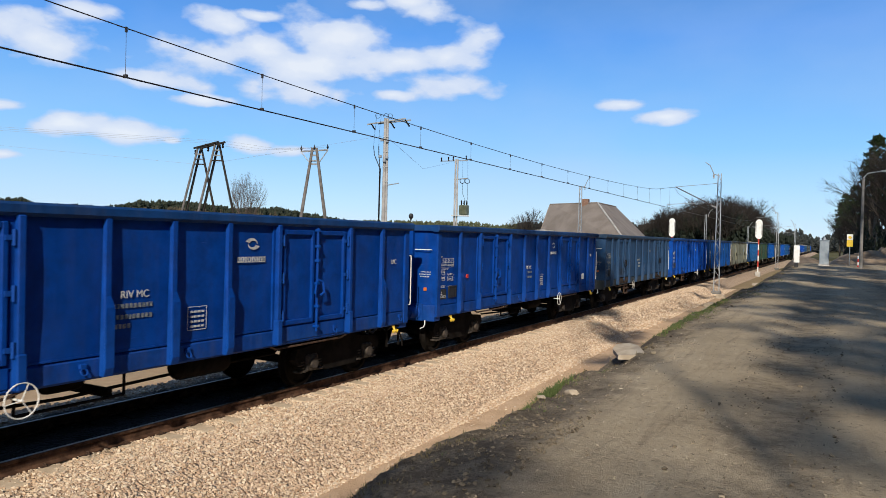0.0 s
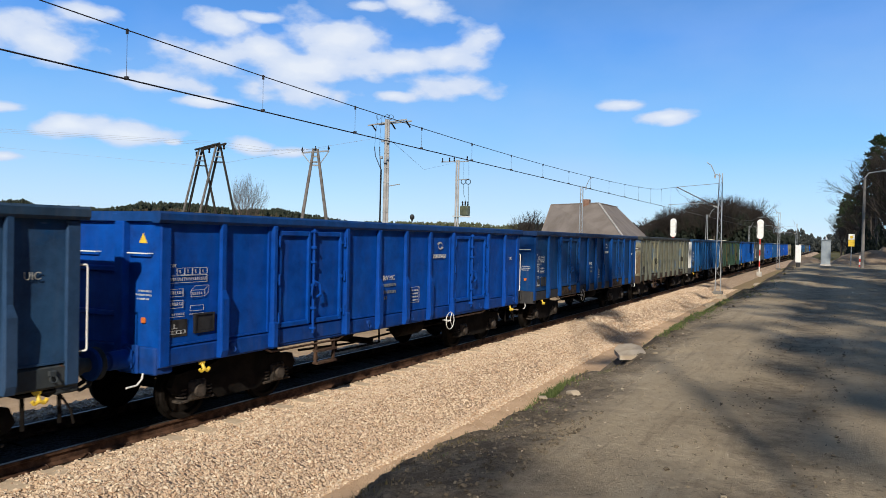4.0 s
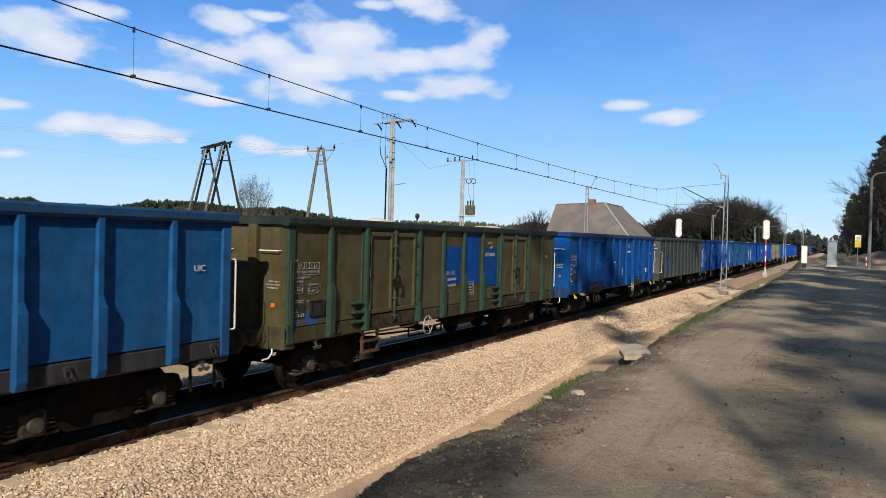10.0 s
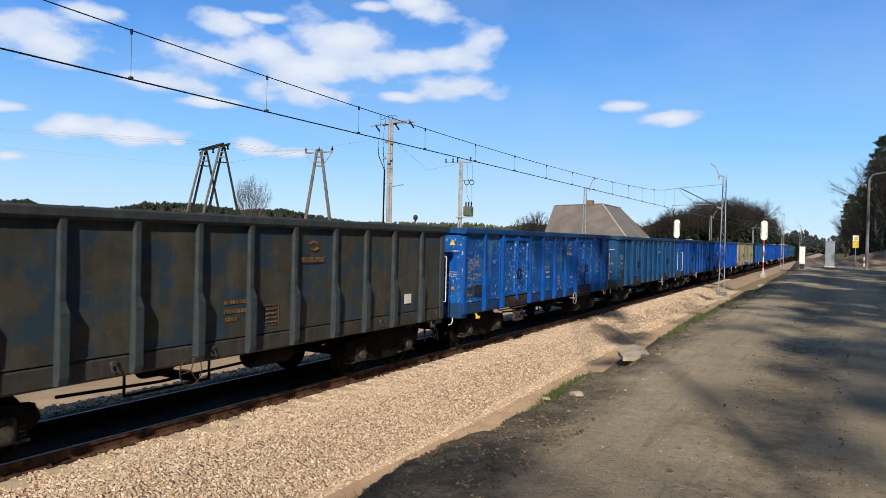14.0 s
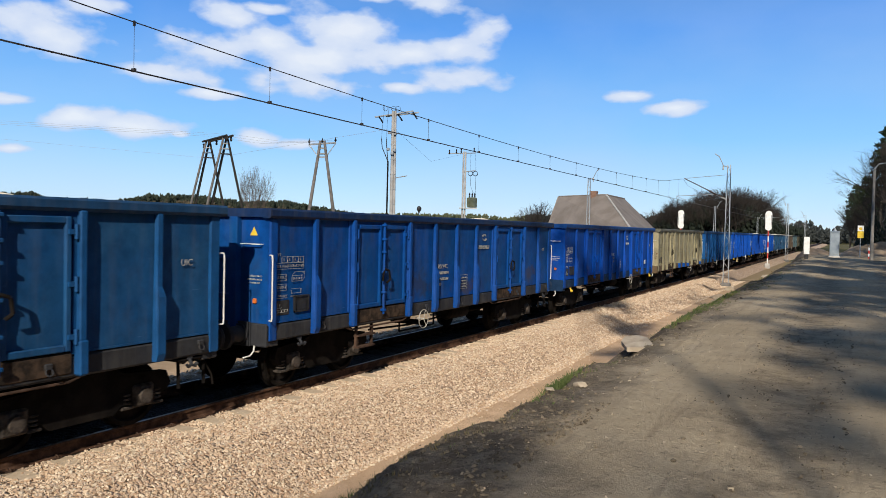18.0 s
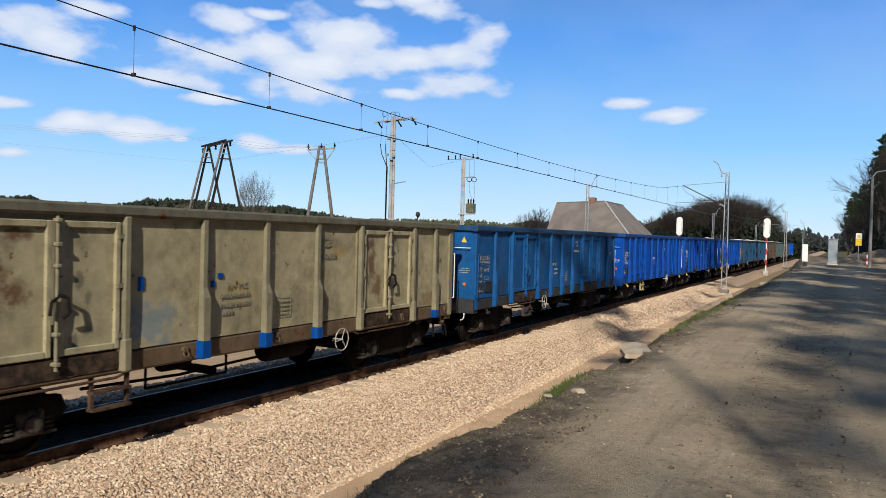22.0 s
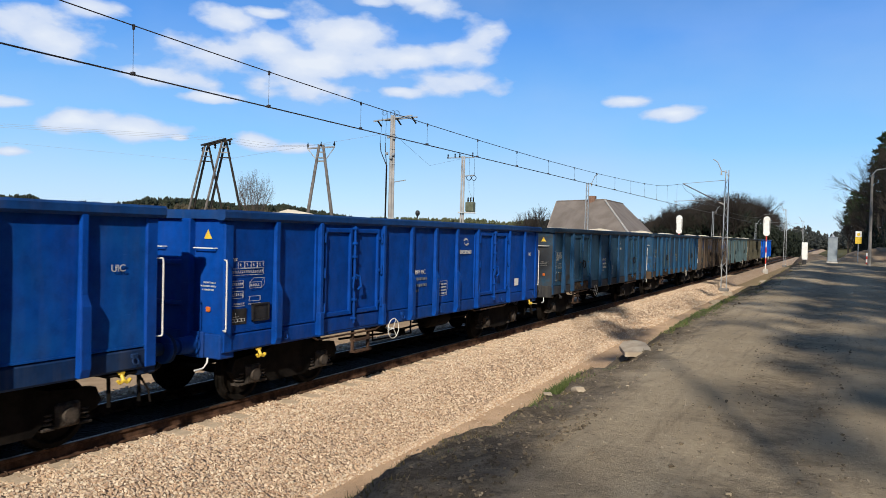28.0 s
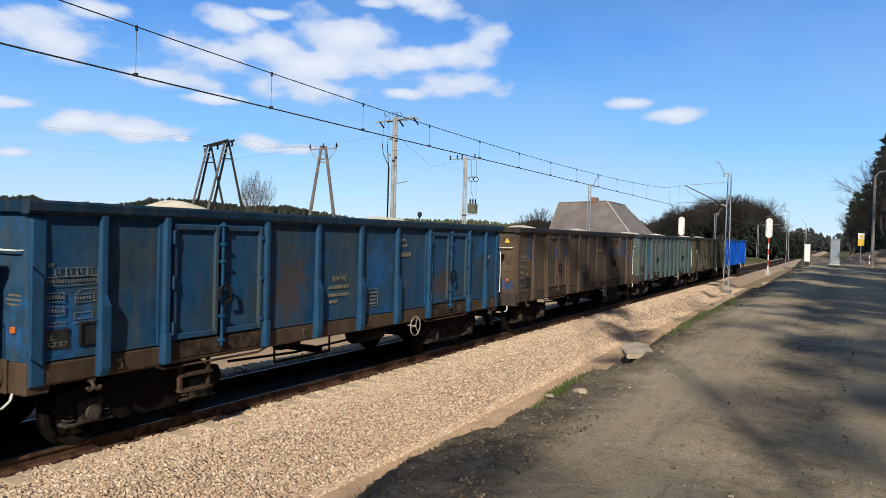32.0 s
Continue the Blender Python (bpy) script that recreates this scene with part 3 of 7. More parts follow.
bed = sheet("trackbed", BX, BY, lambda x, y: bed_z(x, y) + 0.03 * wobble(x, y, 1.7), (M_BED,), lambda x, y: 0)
tagged(bed, "pale pinkish crushed stone ballast under the track", "trackbed", kind="structure")


def pebble_shapes(rng):
    base = []
    for k in range(10):
        pts = rng.normal(size=(9, 3))
        pts /= np.linalg.norm(pts, axis=1)[:, None]
        bm = bmesh.new()
        for p in pts * (0.8 + 0.4 * rng.random((9, 1))):
            bm.verts.new(p)
        hull = bmesh.ops.convex_hull(bm, input=bm.verts)
        bmesh.ops.delete(bm, geom=[e for e in hull["geom_interior"] if isinstance(e, bmesh.types.BMVert)], context="VERTS")
        bm.verts.index_update()
        base.append((np.array([v.co[:] for v in bm.verts]), [tuple(v.index for v in f.verts) for f in bm.faces]))
        bm.free()
    return base


def scatter(name, label, category, material, seed, batches, height, keep=None, flat=0.8):
    """Many small lumps lying on a surface. batches: number, x0, x1, y0, y1, least and greatest radius."""
    rng = np.random.default_rng(seed)
    base = pebble_shapes(rng)
    V, F, n = [], [], 0
    for count, x0, x1, y0, y1, r0, r1 in batches:
        for _ in range(count):
            x, y = rng.uniform(x0, x1), rng.uniform(y0, y1)
            z = height(x, y)
            if keep and not keep(x, y, z, rng.random()):
                continue
            pts, faces = base[rng.integers(10)]
            r = r0 + (r1 - r0) * rng.random() ** 1.6
            a, b = rng.uniform(0, 6.28), rng.uniform(-0.6, 0.6)
            ca, sa, cb, sb = math.cos(a), math.sin(a), math.cos(b), math.sin(b)
            R = np.array([[ca, -sa, 0], [sa * cb, ca * cb, -sb], [sa * sb, ca * sb, cb]])
            V.append((pts * np.array([1.25, 1.0, flat]) * r) @ R.T + (x, y, z + r * 0.35))
            F += [tuple(i + n for i in f) for f in faces]
            n += len(pts)
    me = bpy.data.meshes.new(name)
    me.from_pydata(np.concatenate(V).tolist(), [], F)
    me.materials.append(material)
    return tagged(new(name, me), label, category, kind="stuff")


def stones():
    """Loose crushed stones on the trackbed's shoulders, spilt into the ditch."""
    def top(x, y):
        return max(bed_z(x, y) + 0.03 * wobble(x, y, 1.7), ground_z(x, y))
    x0, x1 = TRACK_X + 0.82, TRACK_X + 3.32
    scatter("ballast_stones", "loose pinkish crushed ballast stones on the track shoulder", "stones", M_STONE, 5, (
        (28000, x0, x1, 3.2, 13, 0.011, 0.029), (19000, x0, x1, 13, 27, 0.015, 0.034), (9500, x0, x1, 27, 58, 0.026, 0.050),
        (1500, -6.2, -4.6, 3.2, 30, 0.012, 0.030)), top, lambda x, y, z, u: x < -6.1 or u < ((-4.6 - x) / 1.6) ** 4)
    scatter("far_ballast_stones", "ballast stones beyond the far rail", "stones", M_STONE, 6, (
        (5000, TRACK_X - 3.6, TRACK_X - 1.6, 5, 30, 0.02, 0.045),), top)
    scatter("soil_clods", "dark clods of soil on the bank beside the road", "soil", M_CLOD, 7, (
        (3400, -3.2, -1.9, 2.8, 7, 0.004, 0.020), (700, -3.2, -2.4, 7, 12, 0.005, 0.018), (600, -3.2, -2.4, 12, 32, 0.008, 0.024), (450, -2.0, 3.5, 3, 24, 0.004, 0.012),
        (900, -3.65, -2.0, 3, 11, 0.006, 0.022), (420, -3.6, -2.3, 11, 32, 0.014, 0.042), (700, -1.0, 0.1, 3, 20, 0.004, 0.014), (130, -1.1, 0.2, 3.5, 14, 0.010, 0.026)), ground_z, lambda x, y, z, u: x > -2.0 or u < 0.25 + 0.9 * abs(wobble(x, y, 0.8)))
    scatter("road_pebbles", "small pebbles pressed into the dirt road", "pebbles", M_PEBBLE, 8, (
        (1500, -3.0, 3.6, 2.8, 14, 0.003, 0.012), (500, -2.95, -1.9, 7, 30, 0.006, 0.020), (600, -3.0, 4.0, 14, 40, 0.006, 0.016)), ground_z)


stones()


def rail(side):
    x = TRACK_X + side * 0.7525
    prof = [(-0.07, -0.172), (0.07, -0.172), (0.07, -0.160), (0.012, -0.135), (0.009, -0.05), (0.036, -0.036), (0.036, -0.006), (0.028, 0.0), (-0.028, 0.0), (-0.036, -0.006), (-0.036, -0.036), (-0.009, -0.05), (-0.012, -0.135), (-0.07, -0.160)]
    b = Build().prism([(x + u, z) for u, z in prof], 1, -40, 420)
    ob = thing("rail", "rusty steel rail with a bright worn running surface", "rail", "rails of the track")
    part("rail_profile", b, M_RAIL, ob)
    part("running_surface", Build().box(x - 0.026, x + 0.026, -40, 420, 0.0005, 0.003), M_RAILTOP, ob, "bright worn steel strip")


rail(1)
rail(-1)


def sleepers():
    b = Build()
    b.prism([(-1.3, -0.36), (1.3, -0.36), (1.3, -0.2), (1.22, -0.165), (0.45, -0.165), (0.3, -0.2), (-0.3, -0.2), (-0.45, -0.165), (-1.22, -0.165), (-1.3, -0.2)], 1, -0.13, 0.13)
    me = b.mesh("sleeper", M_SLEEPER)
    clip = Build().ring((0, 0, -0.14), (0, 1, 0.3), 0.03, 0.009, 8, 4)
    clip.bevel_box(-0.025, 0.025, -0.06, 0.06, -0.168, -0.145, 0.006)
    mc = clip.mesh("rail_clip", M_RUSTY)
    first = thing("sleeper", "pale concrete sleeper half buried in ballast", "sleeper", "sleepers of the track", at=pose(TRACK_X, 1.0, 0))
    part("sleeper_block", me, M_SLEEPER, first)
    part("sleeper_end", Build().prism([(0.86, -0.2), (1.302, -0.2), (1.302, -0.198), (1.22, -0.163), (0.86, -0.163)], 1, -0.132, 0.132), M_SLEEPER_END, first, "pale concrete end with the sunlight in its colour")
    for s in (1, -1):
        for o in (-0.115, 0.115):
            part("rail_clip", mc, M_RUSTY, first, "rusty rail clip", at=pose(s * 0.7525 + o, 0, 0))
    y = 1.6
    while y < 70:
        copy_thing(first, pose(TRACK_X, y, 0))
        y += 0.6
    far = Build()
    while y < 200:
        far.box(TRACK_X - 1.3, TRACK_X + 1.3, y - 0.13, y + 0.13, -0.3, -0.165)
        y += 0.6
    tagged(new("far_sleepers", far.mesh("far_sleepers", M_SLEEPER)), "distant concrete sleepers in the ballast", "sleepers", kind="stuff")


sleepers()

# ---- the train ----
BODY, PITCH = 12.86, 14.16     # body length, spacing of the wagons
SIDE = 1.40                    # half width at the wall sheets
DOORS_A, DOORS_B, DOORS_D = (2.25, 8.60), (2.25,), (1.86, 9.04)
PILLARS_A = (1.12, 2.25, 4.26, 5.38, 6.43, 7.48, 8.60, 10.61, 11.74)
PILLARS_B = (1.12, 2.25, 4.26, 5.38, 6.43, 7.48, 8.60, 9.60, 10.61, 11.74)
PILLARS_C = (1.12, 2.25, 3.27, 4.32, 5.38, 6.43, 7.48, 8.60, 9.60, 10.61, 11.74)
PILLARS_D = (0.90, 1.86, 3.82, 5.13, 6.43, 7.73, 9.04, 11.00, 11.96)
Z0, Z1, ZR = 1.24, 2.94, 3.10  # floor line, underside of the rim, top of the rim


def pillar_mesh():
    """Pressed steel post, deeper below its knee."""
    b = Build()
    w, w2 = 0.040, 0.066
    side = [(SIDE + 0.02, 2.95), (SIDE + 0.085, 2.95), (SIDE + 0.085, 1.98), (SIDE + 0.135, 1.84), (SIDE + 0.135, 1.08), (SIDE + 0.10, 0.98), (SIDE + 0.02, 0.98)]
    k = len(b.v)
    n = len(side)
    for s in (-1, 1):
        b.v += [(x, s * (w if z > 1.9 else w2) * (0.94 if x > SIDE + 0.05 else 1.0), z) for x, z in side]
    b.f += [(k + i, k + (i + 1) % n, k + n + (i + 1) % n, k + n + i) for i in range(n)]
    b.f += [tuple(k + i for i in range(n))[::-1], tuple(k + n + i for i in range(n))]
    return b.mesh("pillar", M_UNDER)


def door_post_mesh():
    b = Build()
    b.bevel_box(SIDE - 0.01, SIDE + 0.10, -0.047, 0.047, 0.97, 2.955, 0.014)
    b.bevel_box(SIDE - 0.01, SIDE + 0.125, -0.062, 0.062, 0.98, 1.40, 0.018)
    for s in (-1, 1):
        b.box(SIDE - 0.01, SIDE + 0.03, s * 0.075 - 0.025, s * 0.075 + 0.025, Z0, 2.95)
    return b.mesh("door_post", M_UNDER)


def panel_mesh(y0, y1):
    """Wall sheet with a slightly dished face and a folded lower edge."""
    b = Build()
    ny, nz = 5, 6
    k = len(b.v)
    for j in range(nz + 1):
        for i in range(ny + 1):
            u, v = i / ny, j / nz
            d = 0.022 * math.sin(math.pi * u) * math.sin(math.pi * v) * (1 + 0.8 * wobble(y0 * 3 + u * 2, v * 3))
            b.v.append((SIDE - d, y0 + (y1 - y0) * u, Z0 + (Z1 - Z0) * v))
    b.f += [(k + j * (ny + 1) + i, k + j * (ny + 1) + i + 1, k + (j + 1) * (ny + 1) + i + 1, k + (j + 1) * (ny + 1) + i) for j in range(nz) for i in range(ny)]
    b.box(SIDE - 0.06, SIDE - 0.035, y0, y1, Z0, Z1)
    b.box(SIDE - 0.02, SIDE + 0.012, y0, y1, Z0 + 0.0, Z0 + 0.025)
    return b.mesh("wall_panel", M_UNDER, smooth=True)


def leaf_mesh(w):
    """A door leaf from y = 0 to w: pressed frame round a flat sheet."""
    b = Build()
    x, z0, z1, t = SIDE, 1.28, 2.88, 0.085
    b.box(x - 0.03, x + 0.005, 0.01, w - 0.01, z0, z1)
    for y0, y1, c0, c1 in ((0.01, t, z0, z1), (w - t, w - 0.01, z0, z1), (t, w - t, z0, z0 + t), (t, w - t, z1 - t, z1)):
        b.bevel_box(x + 0.0, x + 0.055, y0, y1, c0, c1, 0.012)
    return b.mesh("door_leaf", M_UNDER)


def lock_mesh(y):
    b = Build()
    b.rod((SIDE + 0.085, y, 1.12), (SIDE + 0.085, y, 2.93), 0.022, 8)
    for z in (1.2, 1.55, 1.95, 2.35, 2.6, 2.88):
        b.bevel_box(SIDE + 0.02, SIDE + 0.13, y - 0.035, y + 0.035, z - 0.025, z + 0.025, 0.01)
    return b.mesh("locking_bar", M_UNDER)


def handle_mesh(y):
    b = Build()
    b.path([(SIDE + 0.10, y, 2.02), (SIDE + 0.14, y + 0.10, 1.98), (SIDE + 0.15, y + 0.12, 1.80), (SIDE + 0.12, y + 0.05, 1.74)], 0.022, 6)
    b.path([(SIDE + 0.10, y, 1.98), (SIDE + 0.14, y - 0.10, 1.94), (SIDE + 0.14, y - 0.12, 1.78)], 0.02, 6)
    return b.mesh("door_handle", M_UNDER)


def hinge_mesh():
    b = Build()
    b.rod((SIDE + 0.07, 0, -0.09), (SIDE + 0.07, 0, 0.09), 0.025, 6)
    b.box(SIDE + 0.03, SIDE + 0.075, -0.10, 0.02, -0.03, 0.03)
    return b.mesh("hinge", M_UNDER)


def tie_ring_mesh():
    """Rope ring on its small bracket at the sill."""
    b = Build().bevel_box(SIDE, SIDE + 0.05, -0.05, 0.05, 1.10, 1.17, 0.012)
    b.ring((SIDE + 0.055, 0.0, 1.07), (1, 0, 0.35), 0.045, 0.011, 10, 5)
    return b.mesh("tie_ring", M_UNDER)


def rim_mesh():
    b = Build()
    w, o = SIDE - 0.06, SIDE + 0.10
    for s in (1, -1):
        b.prism([(s * w, Z1), (s * (o - 0.03), Z1), (s * o, Z1 + 0.04), (s * o, ZR - 0.03), (s * (o - 0.03), ZR), (s * w, ZR)], 1, -0.08, BODY + 0.08)
    for y, q in ((-0.08, 1), (BODY + 0.08, -1)):
        b.prism([(y, Z1 + 0.02), (y + q * 0.16, Z1 + 0.02), (y + q * 0.16, ZR - 0.005), (y, ZR - 0.005)], 0, -w, w)
    return b.mesh("top_rim", M_UNDER)


def sill_mesh():
    b = Build()
    for s in (1, -1):
        b.prism([(s * (SIDE - 0.14), 0.95), (s * (SIDE - 0.01), 0.95), (s * (SIDE + 0.015), 0.98), (s * (SIDE + 0.015), Z0 - 0.04), (s * (SIDE - 0.03), Z0), (s * (SIDE - 0.14), Z0)], 1, 0.0, BODY)
    return b.mesh("side_sill", M_UNDER)


def end_mesh(y, q):
    """End wall sheet with pressed ribs. q: outward sign along y."""
    b = Build()
    prof = [(-SIDE + 0.01, y), (SIDE - 0.01, y), (SIDE - 0.01, y - q * 0.05), (-SIDE + 0.01, y - q * 0.05)]
    b.prism([(u, v) for u, v in prof], 2, Z0, Z1 + 0.02)
    return b.mesh("end_wall", M_UNDER)


def end_post_mesh():
    return Build().bevel_box(-0.09, 0.09, -0.115, 0.01, 0.98, Z1 + 0.02, 0.015).mesh("end_post", M_UNDER)


def end_beam_mesh():
    return Build().bevel_box(-0.62, 0.62, -0.05, 0.01, 0, 0.075, 0.012).mesh("end_beam", M_UNDER)


def end_table_mesh():
    """Stencilled writing on the end wall."""
    b, y = Build(), -0.006
    for k, (x0, x1) in enumerate(((0.98, 1.20), (0.95, 1.26), (1.0, 1.25))):
        x = x0
        while x < x1:
            b.box(x, x + 0.011, y, y + 0.004, 1.88 + 0.055 * k, 1.905 + 0.055 * k)
            x += 0.019 if int(x * 1000) % 7 else 0.034
    return b.mesh("end_stencil", M_WHITE)


def headstock_mesh(y, q):
    b = Build()
    b.bevel_box(-SIDE + 0.02, SIDE - 0.02, *sorted((y - q * 0.28, y + q * 0.03)), 0.86, Z0 - 0.004, 0.02)
    for x in (-0.875, 0.875):
        b.bevel_box(x - 0.2, x + 0.2, *sorted((y + q * 0.03, y + q * 0.07)), 0.86, 1.26, 0.015)
    return b.mesh("headstock", M_UNDER)


def buffer_mesh():
    b = Build()
    b.lathe((0, 0, 0), (0, -1, 0), [(0, 0.17), (0.03, 0.17), (0.04, 0.135), (0.32, 0.125), (0.33, 0.095), (0.52, 0.095), (0.54, 0.20), (0.575, 0.225), (0.60, 0.20), (0.615, 0.10)], 18)
    return b.mesh("buffer", M_UNDER, smooth=True)


def coupling_mesh():
    b = Build()
    b.bevel_box(-0.06, 0.06, -0.32, 0.0, -0.07, 0.07, 0.02)
    b.ring((0, -0.38, -0.02), (1, 0, 0), 0.10, 0.035, 12, 6)
    b.ring((0, -0.50, -0.16), (0.9, 0.3, 0), 0.14, 0.022, 12, 6)
    b.path([(0.25, -0.05, -0.05), (0.27, -0.22, -0.3), (0.2, -0.42, -0.42), (0.12, -0.6, -0.32)], 0.03, 8)
    return b.mesh("screw_coupling", M_UNDER)


def underframe_mesh():
    b = Build()
    for x in (-0.32, 0.32):
        b.box(x - 0.07, x + 0.07, 0.2, BODY - 0.2, 0.84, Z0 - 0.02)
    for y in (1.93, 3.3, 4.6, 6.43, 8.3, 9.6, 10.93):
        b.box(-1.24, 1.24, y - 0.06, y + 0.06, 0.92, Z0 - 0.02)
    b.box(-1.26, 1.26, 0.05, BODY - 0.05, Z0 - 0.03, Z0 + 0.03)
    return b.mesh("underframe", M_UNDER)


def tank_mesh(y0, y1, x, z, r):
    b = Build()
    b.lathe((x, y0, z), (0, 1, 0), [(0, r * 0.6), (0.05, r * 0.92), (0.12, r), (y1 - y0 - 0.12, r), (y1 - y0 - 0.05, r * 0.92), (y1 - y0, r * 0.6)], 16)
    return b.mesh("air_reservoir", M_UNDER, smooth=True)


def brake_rod_mesh():
    b = Build()
    b.path([(0.9, 3.6, 0.72), (0.9, 5.2, 0.66), (0.7, 7.2, 0.66), (0.9, 9.2, 0.72)], 0.022, 6)
    b.path([(1.15, 4.4, 0.95), (1.15, 4.4, 0.62), (1.15, 5.9, 0.62), (1.15, 5.9, 0.95)], 0.02, 6)
    b.box(0.3, 1.1, 5.7, 5.76, 0.6, 0.72)
    return b.mesh("brake_rigging", M_UNDER)


def handwheel_mesh():
    b = Build()
    b.ring((0, 0, 0), (1, 0, 0), 0.20, 0.0085, 26, 6)
    for k in range(3):
        a = 2 * math.pi * k / 3 + 0.4
        b.rod((0, 0, 0), (0, 0.20 * math.sin(a), 0.20 * math.cos(a)), 0.007, 6)
    b.rod((-0.2, 0, 0), (0.02, 0, 0), 0.014, 8)
    return b.mesh("handbrake_wheel", M_WHITE)


def step_mesh():
    """Hanging stirrup step below the sill."""
    b = Build()
    for y in (0, 0.52):
        b.box(SIDE - 0.08, SIDE - 0.03, y, y + 0.045, 0.52, 0.96)
    for z in (0.52, 0.74):
        b.box(SIDE - 0.10, SIDE + 0.02, 0.0, 0.565, z, z + 0.035)
    return b.mesh("step", M_RUSTY)


def rail_mesh():
    """Shunter's grab bar, bent tube."""
    return Build().path([(0, 0, 0), (0.05, 0.09, 0), (0.05, 0.10, 0.04), (0.05, 0.10, 1.0), (0.05, 0.09, 1.05), (0, 0, 1.05)], 0.0115, 8).mesh("grab_bar", M_WHITE)


def hook_mesh():
    b = Build()
    b.bevel_box(-0.05, 0.0, -0.055, 0.055, 0.0, 0.16, 0.015)
    b.path([(-0.02, 0, 0.02), (0.03, 0, -0.06), (0.03, 0.06, -0.09), (0.03, 0.10, -0.05)], 0.025, 6)
    b.path([(0.03, 0, -0.06), (0.03, -0.06, -0.09), (0.03, -0.09, -0.05)], 0.022, 6)
    return b.mesh("tow_hook", M_YELLOW)


def truss_mesh(y0, y1):
    """Bent bar under the doors."""
    return Build().path([(SIDE - 0.02, y0, 1.0), (SIDE - 0.02, y0 + 0.25, 0.90), (SIDE - 0.02, y1 - 0.4, 0.90), (SIDE - 0.02, y1, 1.02)], 0.018, 6).mesh("footrail", M_RUSTY)


def wheelset_mesh():
    b = Build()
    b.rod((-0.95, 0, 0), (0.95, 0, 0), 0.075, 12)
    for s in (1, -1):
        prof = [(s * 0.675, 0.14), (s * 0.675, 0.40), (s * 0.685, 0.485), (s * 0.71, 0.487), (s * 0.722, 0.462), (s * 0.815, 0.455), (s * 0.815, 0.395), (s * 0.765, 0.37), (s * 0.755, 0.20), (s * 0.80, 0.14), (s * 0.83, 0.10)]
        b.lathe((0, 0, 0), (1, 0, 0), prof, 28)
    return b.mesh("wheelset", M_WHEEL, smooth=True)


def bogie_side_mesh(s):
    pts = [(-1.38, 0.56), (-1.30, 0.74), (-0.62, 0.80), (-0.35, 0.90), (0.35, 0.90), (0.62, 0.80), (1.30, 0.74), (1.38, 0.56), (1.28, 0.44), (0.66, 0.46), (0.45, 0.27), (-0.45, 0.27), (-0.66, 0.46), (-1.28, 0.44)]
    b = Build().prism([(y, z) for y, z in pts], 0, *sorted((s * 0.94, s * 1.06)))
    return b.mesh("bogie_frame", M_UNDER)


def axlebox_mesh():
    b = Build()
    b.bevel_box(-0.14, 0.10, -0.17, 0.17, -0.15, 0.16, 0.03)
    b.rod((0.1, 0, 0), (0.155, 0, 0), 0.10, 12)
    for y in (-0.25, 0.25):
        b.bevel_box(-0.1, 0.08, y - 0.09, y + 0.09, -0.16, -0.12, 0.01)
    return b.mesh("axle_box", M_DUSTY)


def spring_mesh():
    b = Build()
    for k in range(4):
        b.ring((0, 0, -0.11 + 0.055 * k), (0, 0, 1), 0.068, 0.016, 12, 5)
    return b.mesh("coil_spring", M_DUSTY)


def bars_mesh(rows, x, h=0.06):
    """Illegible stencilled writing as plain strokes: rows of (y0, y1, z)."""
    b = Build()
    for y0, y1, z in rows:
        y = y0
        while y < y1 - 0.02:
            w = 0.030 + 0.018 * ((int(y * 977) * 7919) % 5) / 5
            b.box(x, x + 0.004, y, min(y + w, y1), z, z + h)
            y += w + 0.022
    return b.mesh("stencil", M_DULLINK)


def outline(b, y0, y1, z0, z1, x, t=0.008):
    for a, c, d, e in ((y0, y1, z0, z0 + t), (y0, y1, z1 - t, z1), (y0, y0 + t, z0, z1), (y1 - t, y1, z0, z1)):
        b.box(x, x + 0.004, a, c, d, e)


